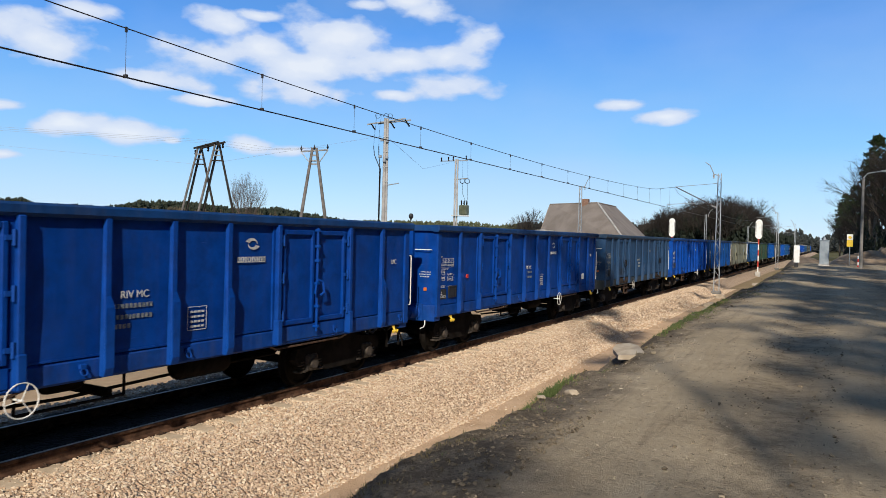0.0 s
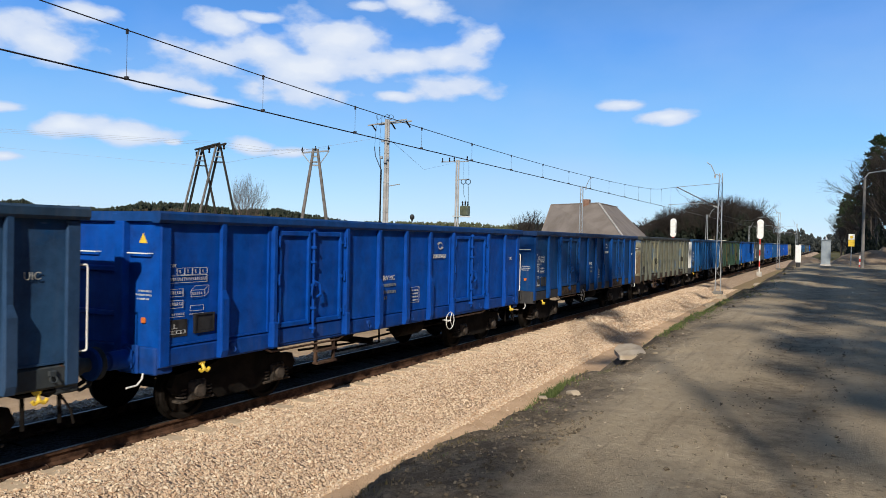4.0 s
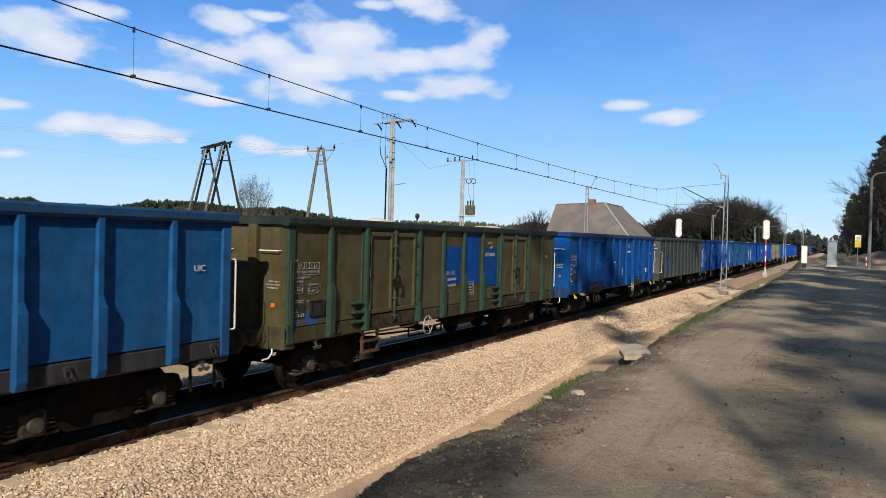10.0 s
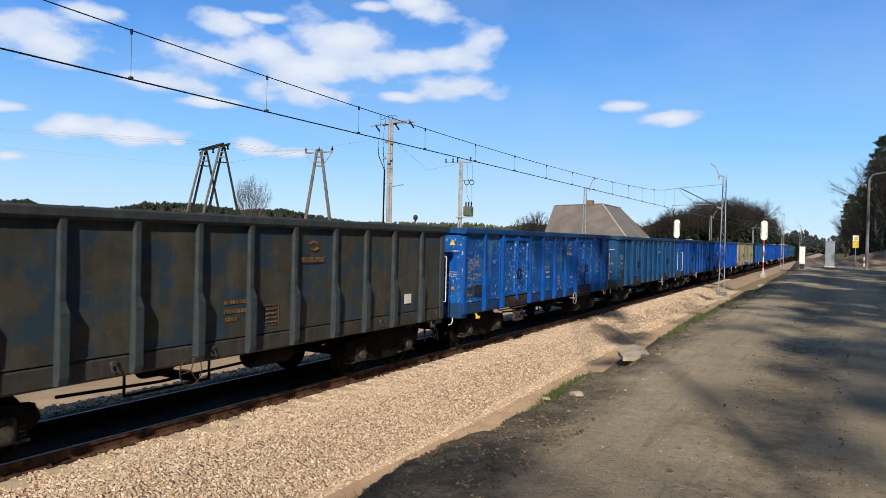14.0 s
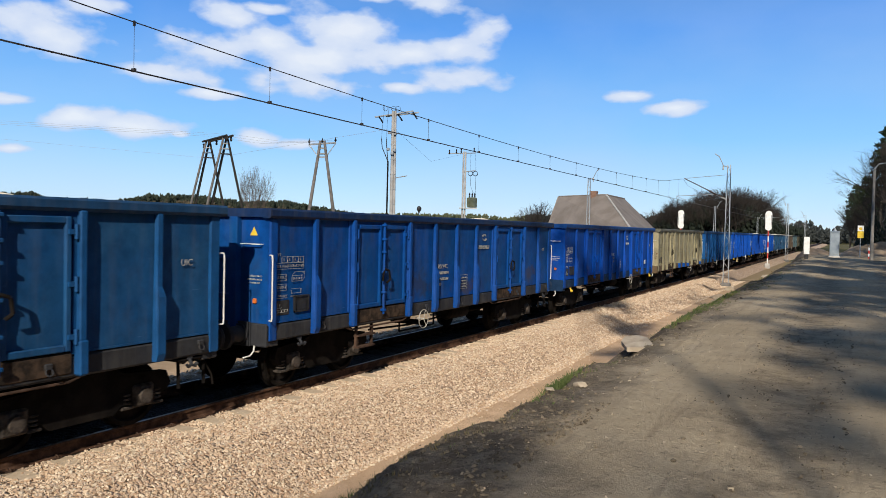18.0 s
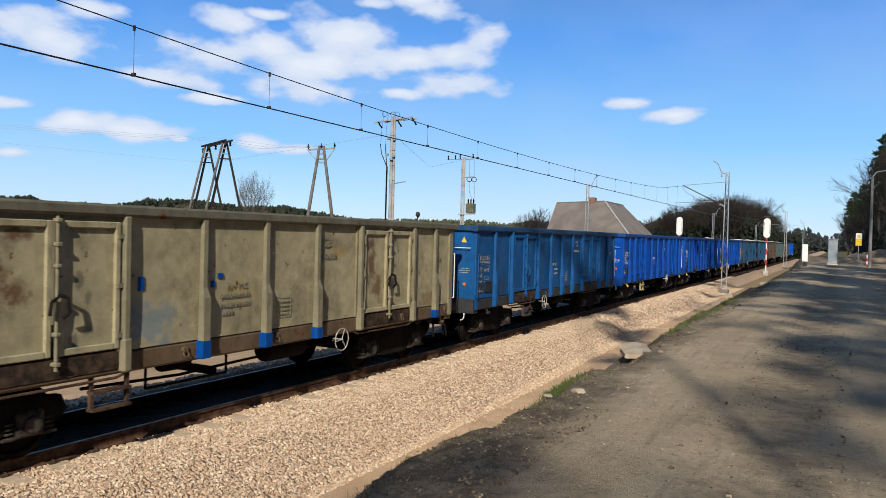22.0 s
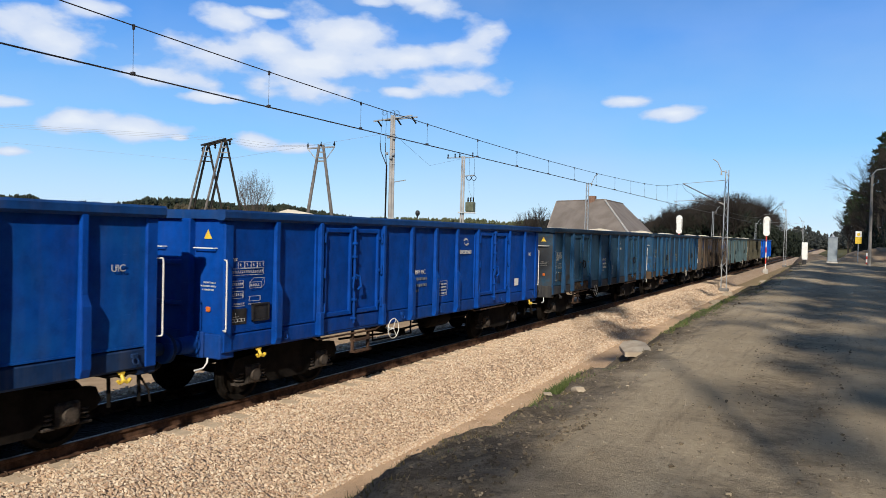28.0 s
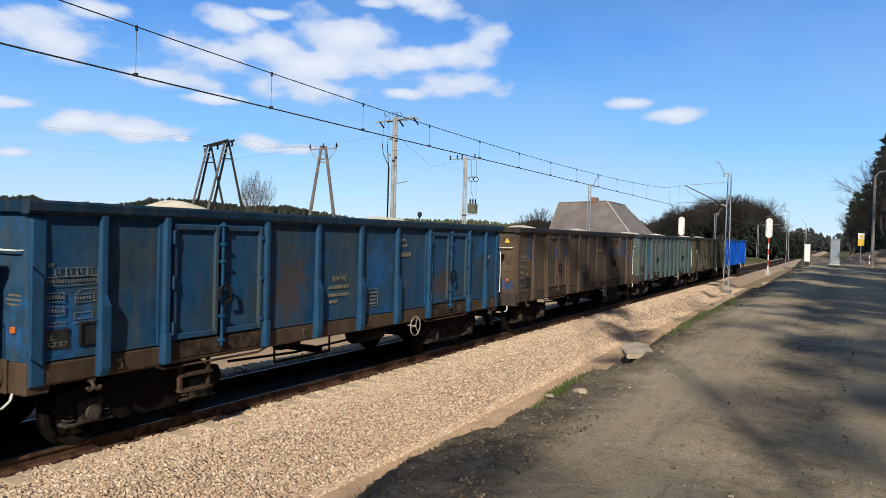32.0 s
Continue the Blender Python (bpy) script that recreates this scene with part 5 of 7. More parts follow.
# stains and touched-up paint of single wagons: y, z, half width, half height, colour, strength
RUSTY, SMEAR, TOUCH = (0.095, 0.038, 0.018), (0.030, 0.026, 0.022), (0.012, 0.085, 0.40)
BLOTS = {
    2: ((3.0, 1.5, 0.5, 0.2, SMEAR, 0.6), (7.0, 1.7, 0.3, 0.5, (0.02, 0.09, 0.2), 0.6), (9.1, 2.4, 0.5, 0.2, SMEAR, 0.5)),
    5: ((0.30, 2.55, 0.20, 0.20, (0.015, 0.05, 0.10), 0.9), (0.10, 2.95, 0.22, 0.14, (0.02, 0.09, 0.22), 0.9), (0.06, 1.75, 0.10, 0.75, (0.08, 0.04, 0.022), 0.9),
        (0.45, 1.2, 0.5, 0.16, (0.075, 0.05, 0.03), 0.8), (2.98, 2.25, 0.22, 0.26, (0.04, 0.14, 0.27), 0.7), (3.45, 2.2, 0.14, 0.30, (0.04, 0.14, 0.27), 0.65),
        (2.5, 1.42, 0.22, 0.10, (0.04, 0.14, 0.26), 0.7), (3.6, 1.45, 0.22, 0.12, (0.04, 0.14, 0.26), 0.7), (4.75, 1.70, 0.32, 0.20, (0.04, 0.14, 0.27), 0.7),
        (4.5, 1.3, 0.25, 0.22, SMEAR, 0.6), (5.7, 1.5, 0.14, 0.2, (0.05, 0.10, 0.14), 0.8), (1.8, 1.3, 0.3, 0.16, (0.075, 0.05, 0.03), 0.7),
        (8.1, 1.6, 0.5, 0.25, (0.03, 0.15, 0.32), 0.7), (9.6, 2.2, 0.3, 0.3, (0.04, 0.14, 0.27), 0.65), (11.2, 1.6, 0.3, 0.2, RUSTY, 0.7)),
    7: ((0.6, 1.35, 0.3, 0.12, TOUCH, 0.8), (11.0, 1.5, 0.4, 0.2, RUSTY, 0.6)),
    10: ((4.7, 2.2, 0.05, 0.5, (0.15, 0.28, 0.42), 0.6), (7.2, 2.4, 0.06, 0.4, (0.15, 0.28, 0.42), 0.6), (11.2, 2.0, 0.3, 0.4, (0.06, 0.19, 0.36), 0.5), (1.6, 2.3, 0.1, 0.5, (0.1, 0.24, 0.40), 0.5)),
    12: ((4.8, 1.6, 0.4, 0.25, SMEAR, 0.6), (7.0, 1.45, 0.5, 0.15, (0.07, 0.05, 0.035), 0.7), (11.2, 1.6, 0.4, 0.2, (0.07, 0.05, 0.035), 0.6)),
    14: ((2.52, 2.25, 0.17, 0.42, RUSTY, 1.0), (2.85, 2.05, 0.13, 0.14, RUSTY, 0.9), (2.80, 2.72, 0.2, 0.10, RUSTY, 0.9), (2.42, 1.62, 0.10, 0.14, RUSTY, 0.9),
         (9.05, 2.25, 0.10, 0.40, RUSTY, 0.9), (9.3, 1.75, 0.12, 0.2, RUSTY, 0.8), (9.7, 2.3, 0.06, 0.12, RUSTY, 0.8), (4.62, 1.55, 0.42, 0.28, (0.10, 0.19, 0.27), 0.6),
         (3.62, 2.14, 0.05, 0.09, (0.12, 0.115, 0.09), 0.9), (3.74, 1.94, 0.05, 0.08, (0.12, 0.115, 0.09), 0.9), (3.74, 1.54, 0.08, 0.09, (0.12, 0.115, 0.09), 0.9), (3.58, 1.40, 0.07, 0.10, (0.12, 0.115, 0.09), 0.9),
         (6.05, 1.90, 0.26, 0.16, (0.36, 0.29, 0.11), 0.7), (8.1, 2.45, 0.26, 0.10, (0.36, 0.25, 0.09), 0.6), (11.5, 1.4, 0.4, 0.15, RUSTY, 0.5), (1.6, 1.5, 0.3, 0.3, RUSTY, 0.6)),
    15: ((1.7, 1.45, 0.3, 0.3, SMEAR, 0.6), (6.9, 1.4, 0.4, 0.15, (0.07, 0.05, 0.035), 0.6)),
    19: ((1.80, 1.70, 0.20, 0.50, (0.045, 0.04, 0.036), 0.9), (1.75, 1.40, 0.32, 0.16, (0.03, 0.022, 0.018), 0.9), (0.02, 2.0, 0.08, 0.9, (0.06, 0.045, 0.03), 0.7),
         (2.62, 1.92, 0.025, 0.16, (0.30, 0.34, 0.36), 0.8), (4.40, 1.62, 0.03, 0.10, (0.30, 0.34, 0.36), 0.8), (5.95, 1.90, 0.22, 0.13, (0.01, 0.05, 0.24), 0.9),
         (11.2, 1.5, 0.5, 0.2, (0.07, 0.05, 0.035), 0.6), (9.1, 1.9, 0.3, 0.4, (0.04, 0.04, 0.038), 0.6)),
    20: ((0.5, 1.6, 0.4, 0.3, (0.02, 0.12, 0.33), 0.8), (4.8, 1.8, 0.4, 0.5, (0.085, 0.055, 0.035), 0.8), (7.0, 2.2, 0.4, 0.4, (0.02, 0.11, 0.30), 0.7), (9.2, 1.7, 0.4, 0.3, (0.085, 0.055, 0.035), 0.8)),
    22: ((1.7, 2.0, 0.4, 0.5, (0.03, 0.14, 0.30), 0.7), (6.0, 2.2, 0.4, 0.3, (0.03, 0.14, 0.30), 0.7), (8.0, 1.6, 0.4, 0.3, RUSTY, 0.6)),
}


# how far single wagons sit from the even spacing, and how strongly their paint has faded
SHIFT = {2: 0.1, 5: -0.13, 6: -0.08, 7: -0.08, 8: 0.13, 9: 0.35, 10: 0.1, 11: 0.25, 12: 0.04, 13: 0.09, 14: 0.1, 15: 0.06, 16: 0.2, 18: -0.08}
GAIN = {0: 1.0, 1: 0.95, 2: 1.6, 3: 1.2, 4: 1.35, 5: 1.6, 6: 1.35, 7: 1.35, 8: 1.1, 9: 1.5, 10: 1.1, 11: 1.2, 12: 1.12, 13: 1.3, 14: 1.35, 15: 1.45, 16: 1.2, 17: 1.2, 18: 1.03, 19: 1.6, 20: 1.4, 23: 1.0}
CHIPPED, GHOST = (10,), (5, 14, 20, 21, 22)


def to_kind(y, pillars):
    """Moves a place on the common wagon side to the same bay of another kind."""
    if pillars != PILLARS_D:
        return y
    for a, b, c, d in zip((0, *PILLARS_A), (*PILLARS_A, BODY), (0, *PILLARS_D), (*PILLARS_D, BODY)):
        if a <= y <= b:
            return c + (y - a) * (d - c) / (b - a)
    return y


def wagon(k, spec):
    tag, label, c1, c2, rust, cp, cs, patch, flags = spec
    pillars = {"A": PILLARS_A, "B": PILLARS_B, "C": PILLARS_C, "D": PILLARS_D}[tag]
    bright = GAIN.get(k, 1.3)
    c1, c2, cp = (tuple(min(0.7, v * bright) for v in c) for c in (c1, c2, cp))
    top = thing("open_wagon", label, "freight wagon", "wagons of the train", at=pose(TRACK_X, START_Y + PITCH * k + SHIFT.get(k, 0), 0))
    marks = [(to_kind(m[0], pillars), *m[1:]) for m in BLOTS.get(k, ())]
    mottle = dict(patch_at=0.53, patch_size=1.5) if k == 9 else {}
    wall = wagon_paint("wagon_wall", c1, c2, rust, k + 1.3, patch, blots=marks, chips=k in CHIPPED, **mottle)
    post = wagon_paint("wagon_post", cp, tuple(0.85 * v + 0.01 for v in cp), rust * 0.6, k + 4.1)
    if cs == DIRT and c1[2] > 2 * c1[0]:
        cs = (0.034, 0.036, 0.042)
    sill = wagon_paint("wagon_sill", cs, tuple(0.8 * v + 0.02 for v in cs), rust + 0.1, k + 9.7, gloss=0.6)
    end = wagon_paint("wagon_end", (0.72, 0.72, 0.70), (0.62, 0.63, 0.62), 0.08, k) if "e" in flags else wagon_paint("wagon_end", (0.085, 0.09, 0.08), (0.115, 0.12, 0.105), 0.2, k, (0.03, 0.08, 0.15), 0.58) if "b" in flags else wall
    ink = M_GHOST if k in GHOST else M_INK if rust < 0.1 else mat_faded
    doors = {"A": DOORS_A, "B": DOORS_B, "C": (), "D": DOORS_D}[tag]

    def add(name, key, material=None, at=None, label="", parent=None):
        ob = part(name, KIT[key] if isinstance(key, str) else key, None, parent or top, label, at)
        return paint(ob, material) if material else ob
    for i, me in enumerate(KIT["panels" + tag]):
        add("wall_panel", me, wall)
    beside = {y for d in doors for y in (d, pillars[pillars.index(d) + 1])}
    for y in pillars:
        if y in beside:
            add("door_post", "doorpost", post, pose(0, y, 0))
        else:
            add("pillar", "pillar", post, pose(0, y, 0))
    for y in (0.09, BODY - 0.09):
        add("corner_post", "corner", post, pose(0, y, 0))
    dull = 0.55 if rust > 0.15 and k not in (9, 14) else 1.0
    edge = tuple(dull * (0.5 * v + w) for v, w in zip(cp, (0.022, 0.026, 0.028)))
    add("top_rim", "rim", wagon_paint("wagon_rim", edge, tuple(v + 0.008 for v in edge), rust + 0.08, k + 6.3))
    add("side_sill", "sill", sill)
    add("far_wall", "far" + tag, wall)
    for y, key, turn in ((0.0, "front", 0), (BODY, "rear", 180)):
        w = add("end_wall", key, end)
        for x in (-0.72, 0.72):
            add("end_post", "endpost", end, pose(x, y, 0, 0, 0, turn), parent=w)
        for z in (1.62, 2.25):
            add("end_beam", "endbeam", end, pose(0, y, z, 0, 0, turn), parent=w)
        for x in (0.0, 1.07):
            add("hand_hold", "hold", None, pose(x, y, 2.52, 0, 0, turn), parent=w)
        if key == "front":
            tagged(add("end_stencil", "endtable", ink, parent=w), kind="stuff")
            add("lamp_bracket", "endlamp", None, parent=w, label="small orange reflector")
            if k % 3 == 0 or k in (10, 18, 19):
                add("warning_triangle", "triangle", None, parent=w, label="yellow warning triangle")
    add("headstock", "head0", sill)
    add("headstock", "head1", sill)
    for d in doors:
        for j, y in enumerate((d + 0.11, d + 1.03)):
            near = [m for m in marks if y - 0.5 < m[0] < y + 1.4]
            sheet_paint = wagon_paint("wagon_door", c1, c2, rust, k + 1.3, patch, blots=near, shift=y, chips=k in CHIPPED, **mottle) if marks else wall
            leaf = add("door_leaf", KIT["leafs"][j], sheet_paint, pose(0, y, 0))
            for z in (1.45, 2.08, 2.7):
                add("hinge", "hinge", post, pose(0, 0.0 if j == 0 else 0.90, z), parent=leaf)
        add("locking_bar", KIT["locks"][d][0], post)
        add("door_handle", KIT["locks"][d][1], M_UNDER if rust > 0.1 else post)
        add("footrail", KIT["foot"][d])
        add("door_header", "header", post, pose(0, d, 0))
    for x in (-0.875, 0.875):
        add("buffer", "buffer", sill, pose(x, -0.07, 1.06))
        add("buffer", "buffer", sill, pose(x, BODY + 0.07, 1.06, 0, 0, 180))
    add("screw_coupling", "coupling", None, pose(0, -0.05, 1.02))
    add("screw_coupling", "coupling", None, pose(0, BODY + 0.05, 1.02, 0, 0, 180))
    for name, key in (("underframe", "under"), ("air_reservoir", "tank"), ("brake_cylinder", "cylinder"), ("brake_rigging", "rods")):
        add(name, key)
    add("handbrake_wheel", "wheel", M_RUSTY if k in (5, 9) else M_DULLWHITE if rust > 0.05 else None, pose(SIDE + 0.12, WHEEL_Y.get(k, 8.40), 0.88), "pale spoked handbrake wheel")
    add("tow_hook", "hook", M_YELLOW if "w" in flags or rust < 0.1 else sill, pose(SIDE - 0.01, 0.82, 0.90), "yellow tow hook")
    add("tow_hook", "hook", M_YELLOW if "w" in flags else sill, pose(SIDE - 0.01, BODY - 0.5, 0.90), "yellow tow hook")
    add("grab_bar", "bar", None, pose(SIDE - 0.03, BODY + 0.0, 1.35), "white grab bar")
    if k in STEP_Y:
        add("step", "step", M_CREAM if "y" in flags else None, pose(0, STEP_Y[k], 0), "hanging stirrup step")
    for d in doors:
        add("door_sill", "threshold", M_GRIME if rust > 0.05 else sill, pose(0, d, 0))
    if tag == "C":
        h = add("hatch", "hatch", M_REPAINT, None, "bright blue hatch")
        add("hatch_lintel", "hatchframe", post, parent=h)
    if "r" in flags:
        for y0, y1, z0, z1 in ((5.47, 6.33, 1.72, 2.60), (6.52, 7.38, 1.66, 2.92), (7.58, 8.50, 1.58, 2.56)):
            add("repainted_sheet", Build().box(SIDE - 0.03, SIDE + 0.003, y0, y1, z0, z1).mesh("repainted_sheet", M_REPAINT), None, None, "blue repainted rectangle")
        for y in (2.25, 8.6):
            for z in (1.15, 1.33, 1.51):
                add("foothold", "shelf", post, pose(0, y - 0.28, z))
    if k == 14:
        for y, z, a, h in ((4.10, 2.08, 0.045, 0.09), (5.50, 2.14, 0.05, 0.035), (5.36, 2.02, 0.04, 0.05)):
            add("paint_dab", Build().box(SIDE - 0.03, SIDE + 0.004, y - a, y + a, z - h, z + h).mesh("paint_dab", M_REPAINT), None, None, "bright blue paint dab")
        for y, h in ((5.13, 0.24), (6.43, 0.22), (7.73, 0.18), (11.96, 0.16)):
            add("painted_foot", Build().bevel_box(SIDE + 0.0, SIDE + 0.142, y - 0.084, y + 0.084, 0.975, 0.99 + h, 0.01).mesh("painted_foot", M_REPAINT), None, None, "bright blue foot of the post")
    if k == 9:
        for name, key, dy, dz in (("operator_mark", "badge", 0.0, 0.0), ("stencil", "number", 0.42, -0.05), ("revision_table", "grid", 0.05, -0.05)):
            tagged(add(name, key, M_OLDORANGE, pose(0, dy, dz)), kind="stuff")
        add("paper_label", "paper")
    add("uncoupling_handle", "unhook", None, label="white bent uncoupling handle")
    step = add("corner_step", "corner_tread", None, pose(0, BODY - 0.62, 0))
    for y in (0.0, 0.46):
        add("step_leg", "step_leg", None, pose(0, y, 0), parent=step)
    add("step_stay", "step_stay", None, parent=step)
    add("air_hose", "hose", None, pose(0.3, -0.02, 0.95))
    add("air_hose", "hose", None, pose(0.3, BODY + 0.02, 0.95, 0, 0, 180))
    if k in (2, 5, 7, 9, 11, 12, 15, 18, 19, 20):
        add("corner_grip", "bar", None if k in (9, 12, 18) else post, pose(SIDE + 0.02, 0.0, 1.3, 0, 0, -90), "upright grip on the corner")
    add("dark_plate", "dark")
    if "h" in flags:
        add("aggregate_load", heap_mesh(k), None, None, "heap of pale aggregate above the rim")
    letters = [("data_table", "tableB" if k % 3 == 1 else "table"), ("operator_mark", "badge"), ("class_letters", "riv"), ("stencil", "number"), ("norm_letters", "uic"), ("revision_table", "grid")]
    if tag != "C":
        for name, key in letters:
            tagged(add(name, key, M_DULLINK if key == "number" and rust < 0.1 else ink), kind="stuff")
    if "p" in flags:
        add("paper_label", "paper")
    if "d" in flags:
        add("lamp_bracket", "dot")
    add("label_holder", "plate")
    for y in (pillars[0] + 0.25, pillars[3] - 0.3, pillars[4] + 0.3, pillars[-2] - 0.4, BODY - 0.35):
        add("tie_ring", "tie", sill, pose(0, y, 0))
    for y in (1.93, 10.93):
        bogie = part("bogie", KIT["bolster"], None, top, "grimy two axle bogie darkened for underside shade", pose(0, y, 0))
        for s in "+-":
            part("bogie_frame", KIT["frame" + s], None, bogie)
        for a in (-0.9, 0.9):
            w = part("wheelset", KIT["axle"], None, bogie, "worn steel wheelset", pose(0, a, 0.46))
            AXLES.append(w)
            for s in (1, -1):
                part("axle_box", KIT["box"], None, bogie, at=pose(s * 1.0, a, 0.46, 0, 0, 0 if s > 0 else 180))
                for o in (-0.25, 0.25):
                    part("coil_spring", KIT["spring"], None, bogie, at=pose(s * 1.0, a + o, 0.44))
    WAGONS.append(top)
    return top


KIT["corner"] = Build().bevel_box(SIDE - 0.03, SIDE + 0.03, -0.09, 0.09, 0.96, Z1, 0.015).mesh("corner_post", M_UNDER)
M_REPAINT = wagon_paint("blue_repaint", (0.006, 0.075, 0.32), (0.008, 0.07, 0.27), 0.05, 3.0)
M_OLDORANGE = mat_two("faded_orange_lettering", (0.10, 0.06, 0.03), (0.27, 0.14, 0.05), 9, 0.8, 0, 0.02)
mat_faded = mat_two("faded_lettering", (0.14, 0.16, 0.17), (0.46, 0.45, 0.41), 24, 0.7, 0, 0.02)
M_GHOST = mat_two("ghost_lettering", (0.13, 0.125, 0.09), (0.25, 0.23, 0.17), 20, 0.8, 0, 0.02)

for number, spec in enumerate(TRAIN):
    wagon(number, spec)

# ---- catenary, poles and signals ----


def spot(azimuth, reach):
    """A place on the plan, seen from the camera: degrees to the left of the track's direction, metres."""
    a = radians(azimuth)
    return -reach * math.sin(a), reach * math.cos(a)


MASTS = (-3.0, 51.3, 111.0, 165.0)


def messenger_z(y):
    for a, b in zip(MASTS, MASTS[1:]):
        if a <= y <= b:
            m, h = (a + b) / 2, (b - a) / 2
            return 5.58 + 0.68 * ((y - m) / h) ** 2 + 0.3 * math.exp(-((b - y) / 4.5) ** 2)
    return 6.26


def catenary():
    top = thing("overhead_line", "black copper overhead line with droppers above the track", "overhead line")
    ys = [-30 + 1.5 * i for i in range(131)]
    for o in (-0.02, 0.02):
        part("contact_wire", Build().path([(TRACK_X + o, -30, 5.1), (TRACK_X + o, 165, 5.1)], 0.0085, 6), M_WIRE, top)
    part("messenger_wire", Build().path([(TRACK_X, y, messenger_z(y)) for y in ys if -3 <= y <= 165], 0.0095, 5), M_WIRE, top)
    part("messenger_wire", Build().path([(TRACK_X, -30, 5.7), (TRACK_X, -3, 6.3)], 0.0095, 5), M_WIRE, top)
    y = -1.4
    while y < 110:
        if min(abs(y - m) for m in MASTS) > 1.2:
            b = Build().rod((TRACK_X, y, 5.11), (TRACK_X, y, messenger_z(y)), 0.004, 5)
            b.box(TRACK_X - 0.035, TRACK_X + 0.035, y - 0.02, y + 0.02, 5.09, 5.14)
            b.box(TRACK_X - 0.015, TRACK_X + 0.015, y - 0.015, y + 0.015, messenger_z(y) - 0.06, messenger_z(y) + 0.02)
            part("dropper", b, M_WIRE, top)
        y += 2.99


catenary()


def lattice_mast(x, y, z0, height, side, arm=True, grp="catenary masts"):
    """Two steel channels joined by battens, on a concrete footing. side: towards the track."""
    top = thing("catenary_mast", "grey galvanised lattice mast of the overhead line on a concrete footing", "mast", grp, at=pose(x, y, z0))
    part("footing", Build().bevel_box(-0.3, 0.3, -0.3, 0.3, -0.7, 0.03, 0.05), M_LAMPPOST, top, "concrete footing")
    for o in (-0.17, 0.17):
        b = Build()
        k = o * 0.55
        b.prism([(-0.025 + o, -0.06), (0.025 + o, -0.06), (0.025 + o, 0.06), (-0.025 + o, 0.06)], 2, 0.0, 0.3)
        b.v = [((o if vz < 0.25 else k) + (vx - o), vy, 0.0 if vz < 0.25 else height) for vx, vy, vz in b.v]
        part("channel", b, M_STEEL, top)
    z = 0.5
    flip = 1
    while z < height - 0.2:
        w0, w1 = 0.17 - 0.076 * z / height, 0.17 - 0.076 * (z + 0.45) / height
        part("batten", Build().rod((-flip * w0, 0.0, z), (flip * w1, 0.0, min(z + 0.45, height)), 0.016, 4), M_STEEL, top)
        z += 0.45
        flip = -flip
    part("feeder_bracket", Build().path([(0, 0, height - 0.15), (side * 0.35, 0, height - 0.05), (side * 0.62, 0, height + 0.55), (side * 0.9, 0, height + 0.75)], 0.03, 6), M_STEEL, top)
    part("feeder_insulator", Build().lathe((side * 0.36, 0, height - 0.05), (0, 0, -1), [(0, 0.03), (0.05, 0.06), (0.09, 0.03), (0.14, 0.06), (0.18, 0.03), (0.23, 0.06), (0.27, 0.03)], 10), M_CONCRETE, top)
    if arm:
        reach = abs(TRACK_X - x)
        part("cantilever_tube", Build().rod((side * 0.1, 0, 5.2 - z0), (side * reach, 0, 6.6 - z0), 0.03, 8), M_RUSTY, top)
        part("tie_rod", Build().rod((side * 0.1, 0, 6.8 - z0), (side * reach, 0, 6.6 - z0), 0.016, 6), M_STEEL, top)
        part("registration_tube", Build().rod((side * 0.9, 0, 5.52 - z0), (side * (reach + 0.5), 0, 5.42 - z0), 0.02, 6), M_STEEL, top)
        part("steady_arm", Build().rod((side * (reach + 0.45), 0, 5.40 - z0), (side * (reach - 0.1), 0, 5.14 - z0), 0.014, 6), M_STEEL, top)
        part("insulator", Build().lathe((side * 0.12, 0, 5.21 - z0), (side, 0, 0.42), [(0, 0.035)] + [(0.04 * i, 0.03 + 0.035 * (i % 2)) for i in range(1, 9)] + [(0.36, 0.03)], 10), M_CONCRETE, top)
    return top


lattice_mast(-6.65, 51.3, -0.30, 7.75, -1)
lattice_mast(-6.65, 111.0, -0.3, 7.7, -1)
lattice_mast(-6.65, 165.0, -0.3, 7.6, -1)
lattice_mast(-19.05, 61.0, -0.7, 8.18, 1, False, "far side masts")
lattice_mast(-16.1, 111.0, -0.6, 7.6, 1, False, "far side masts")
lattice_mast(-15.8, 168.0, -0.6, 7.4, 1, False, "far side masts")


def leg_to(b, foot, head, r0=0.095, r1=0.07):
    return b.rod(foot, head, r0, 10, r1)


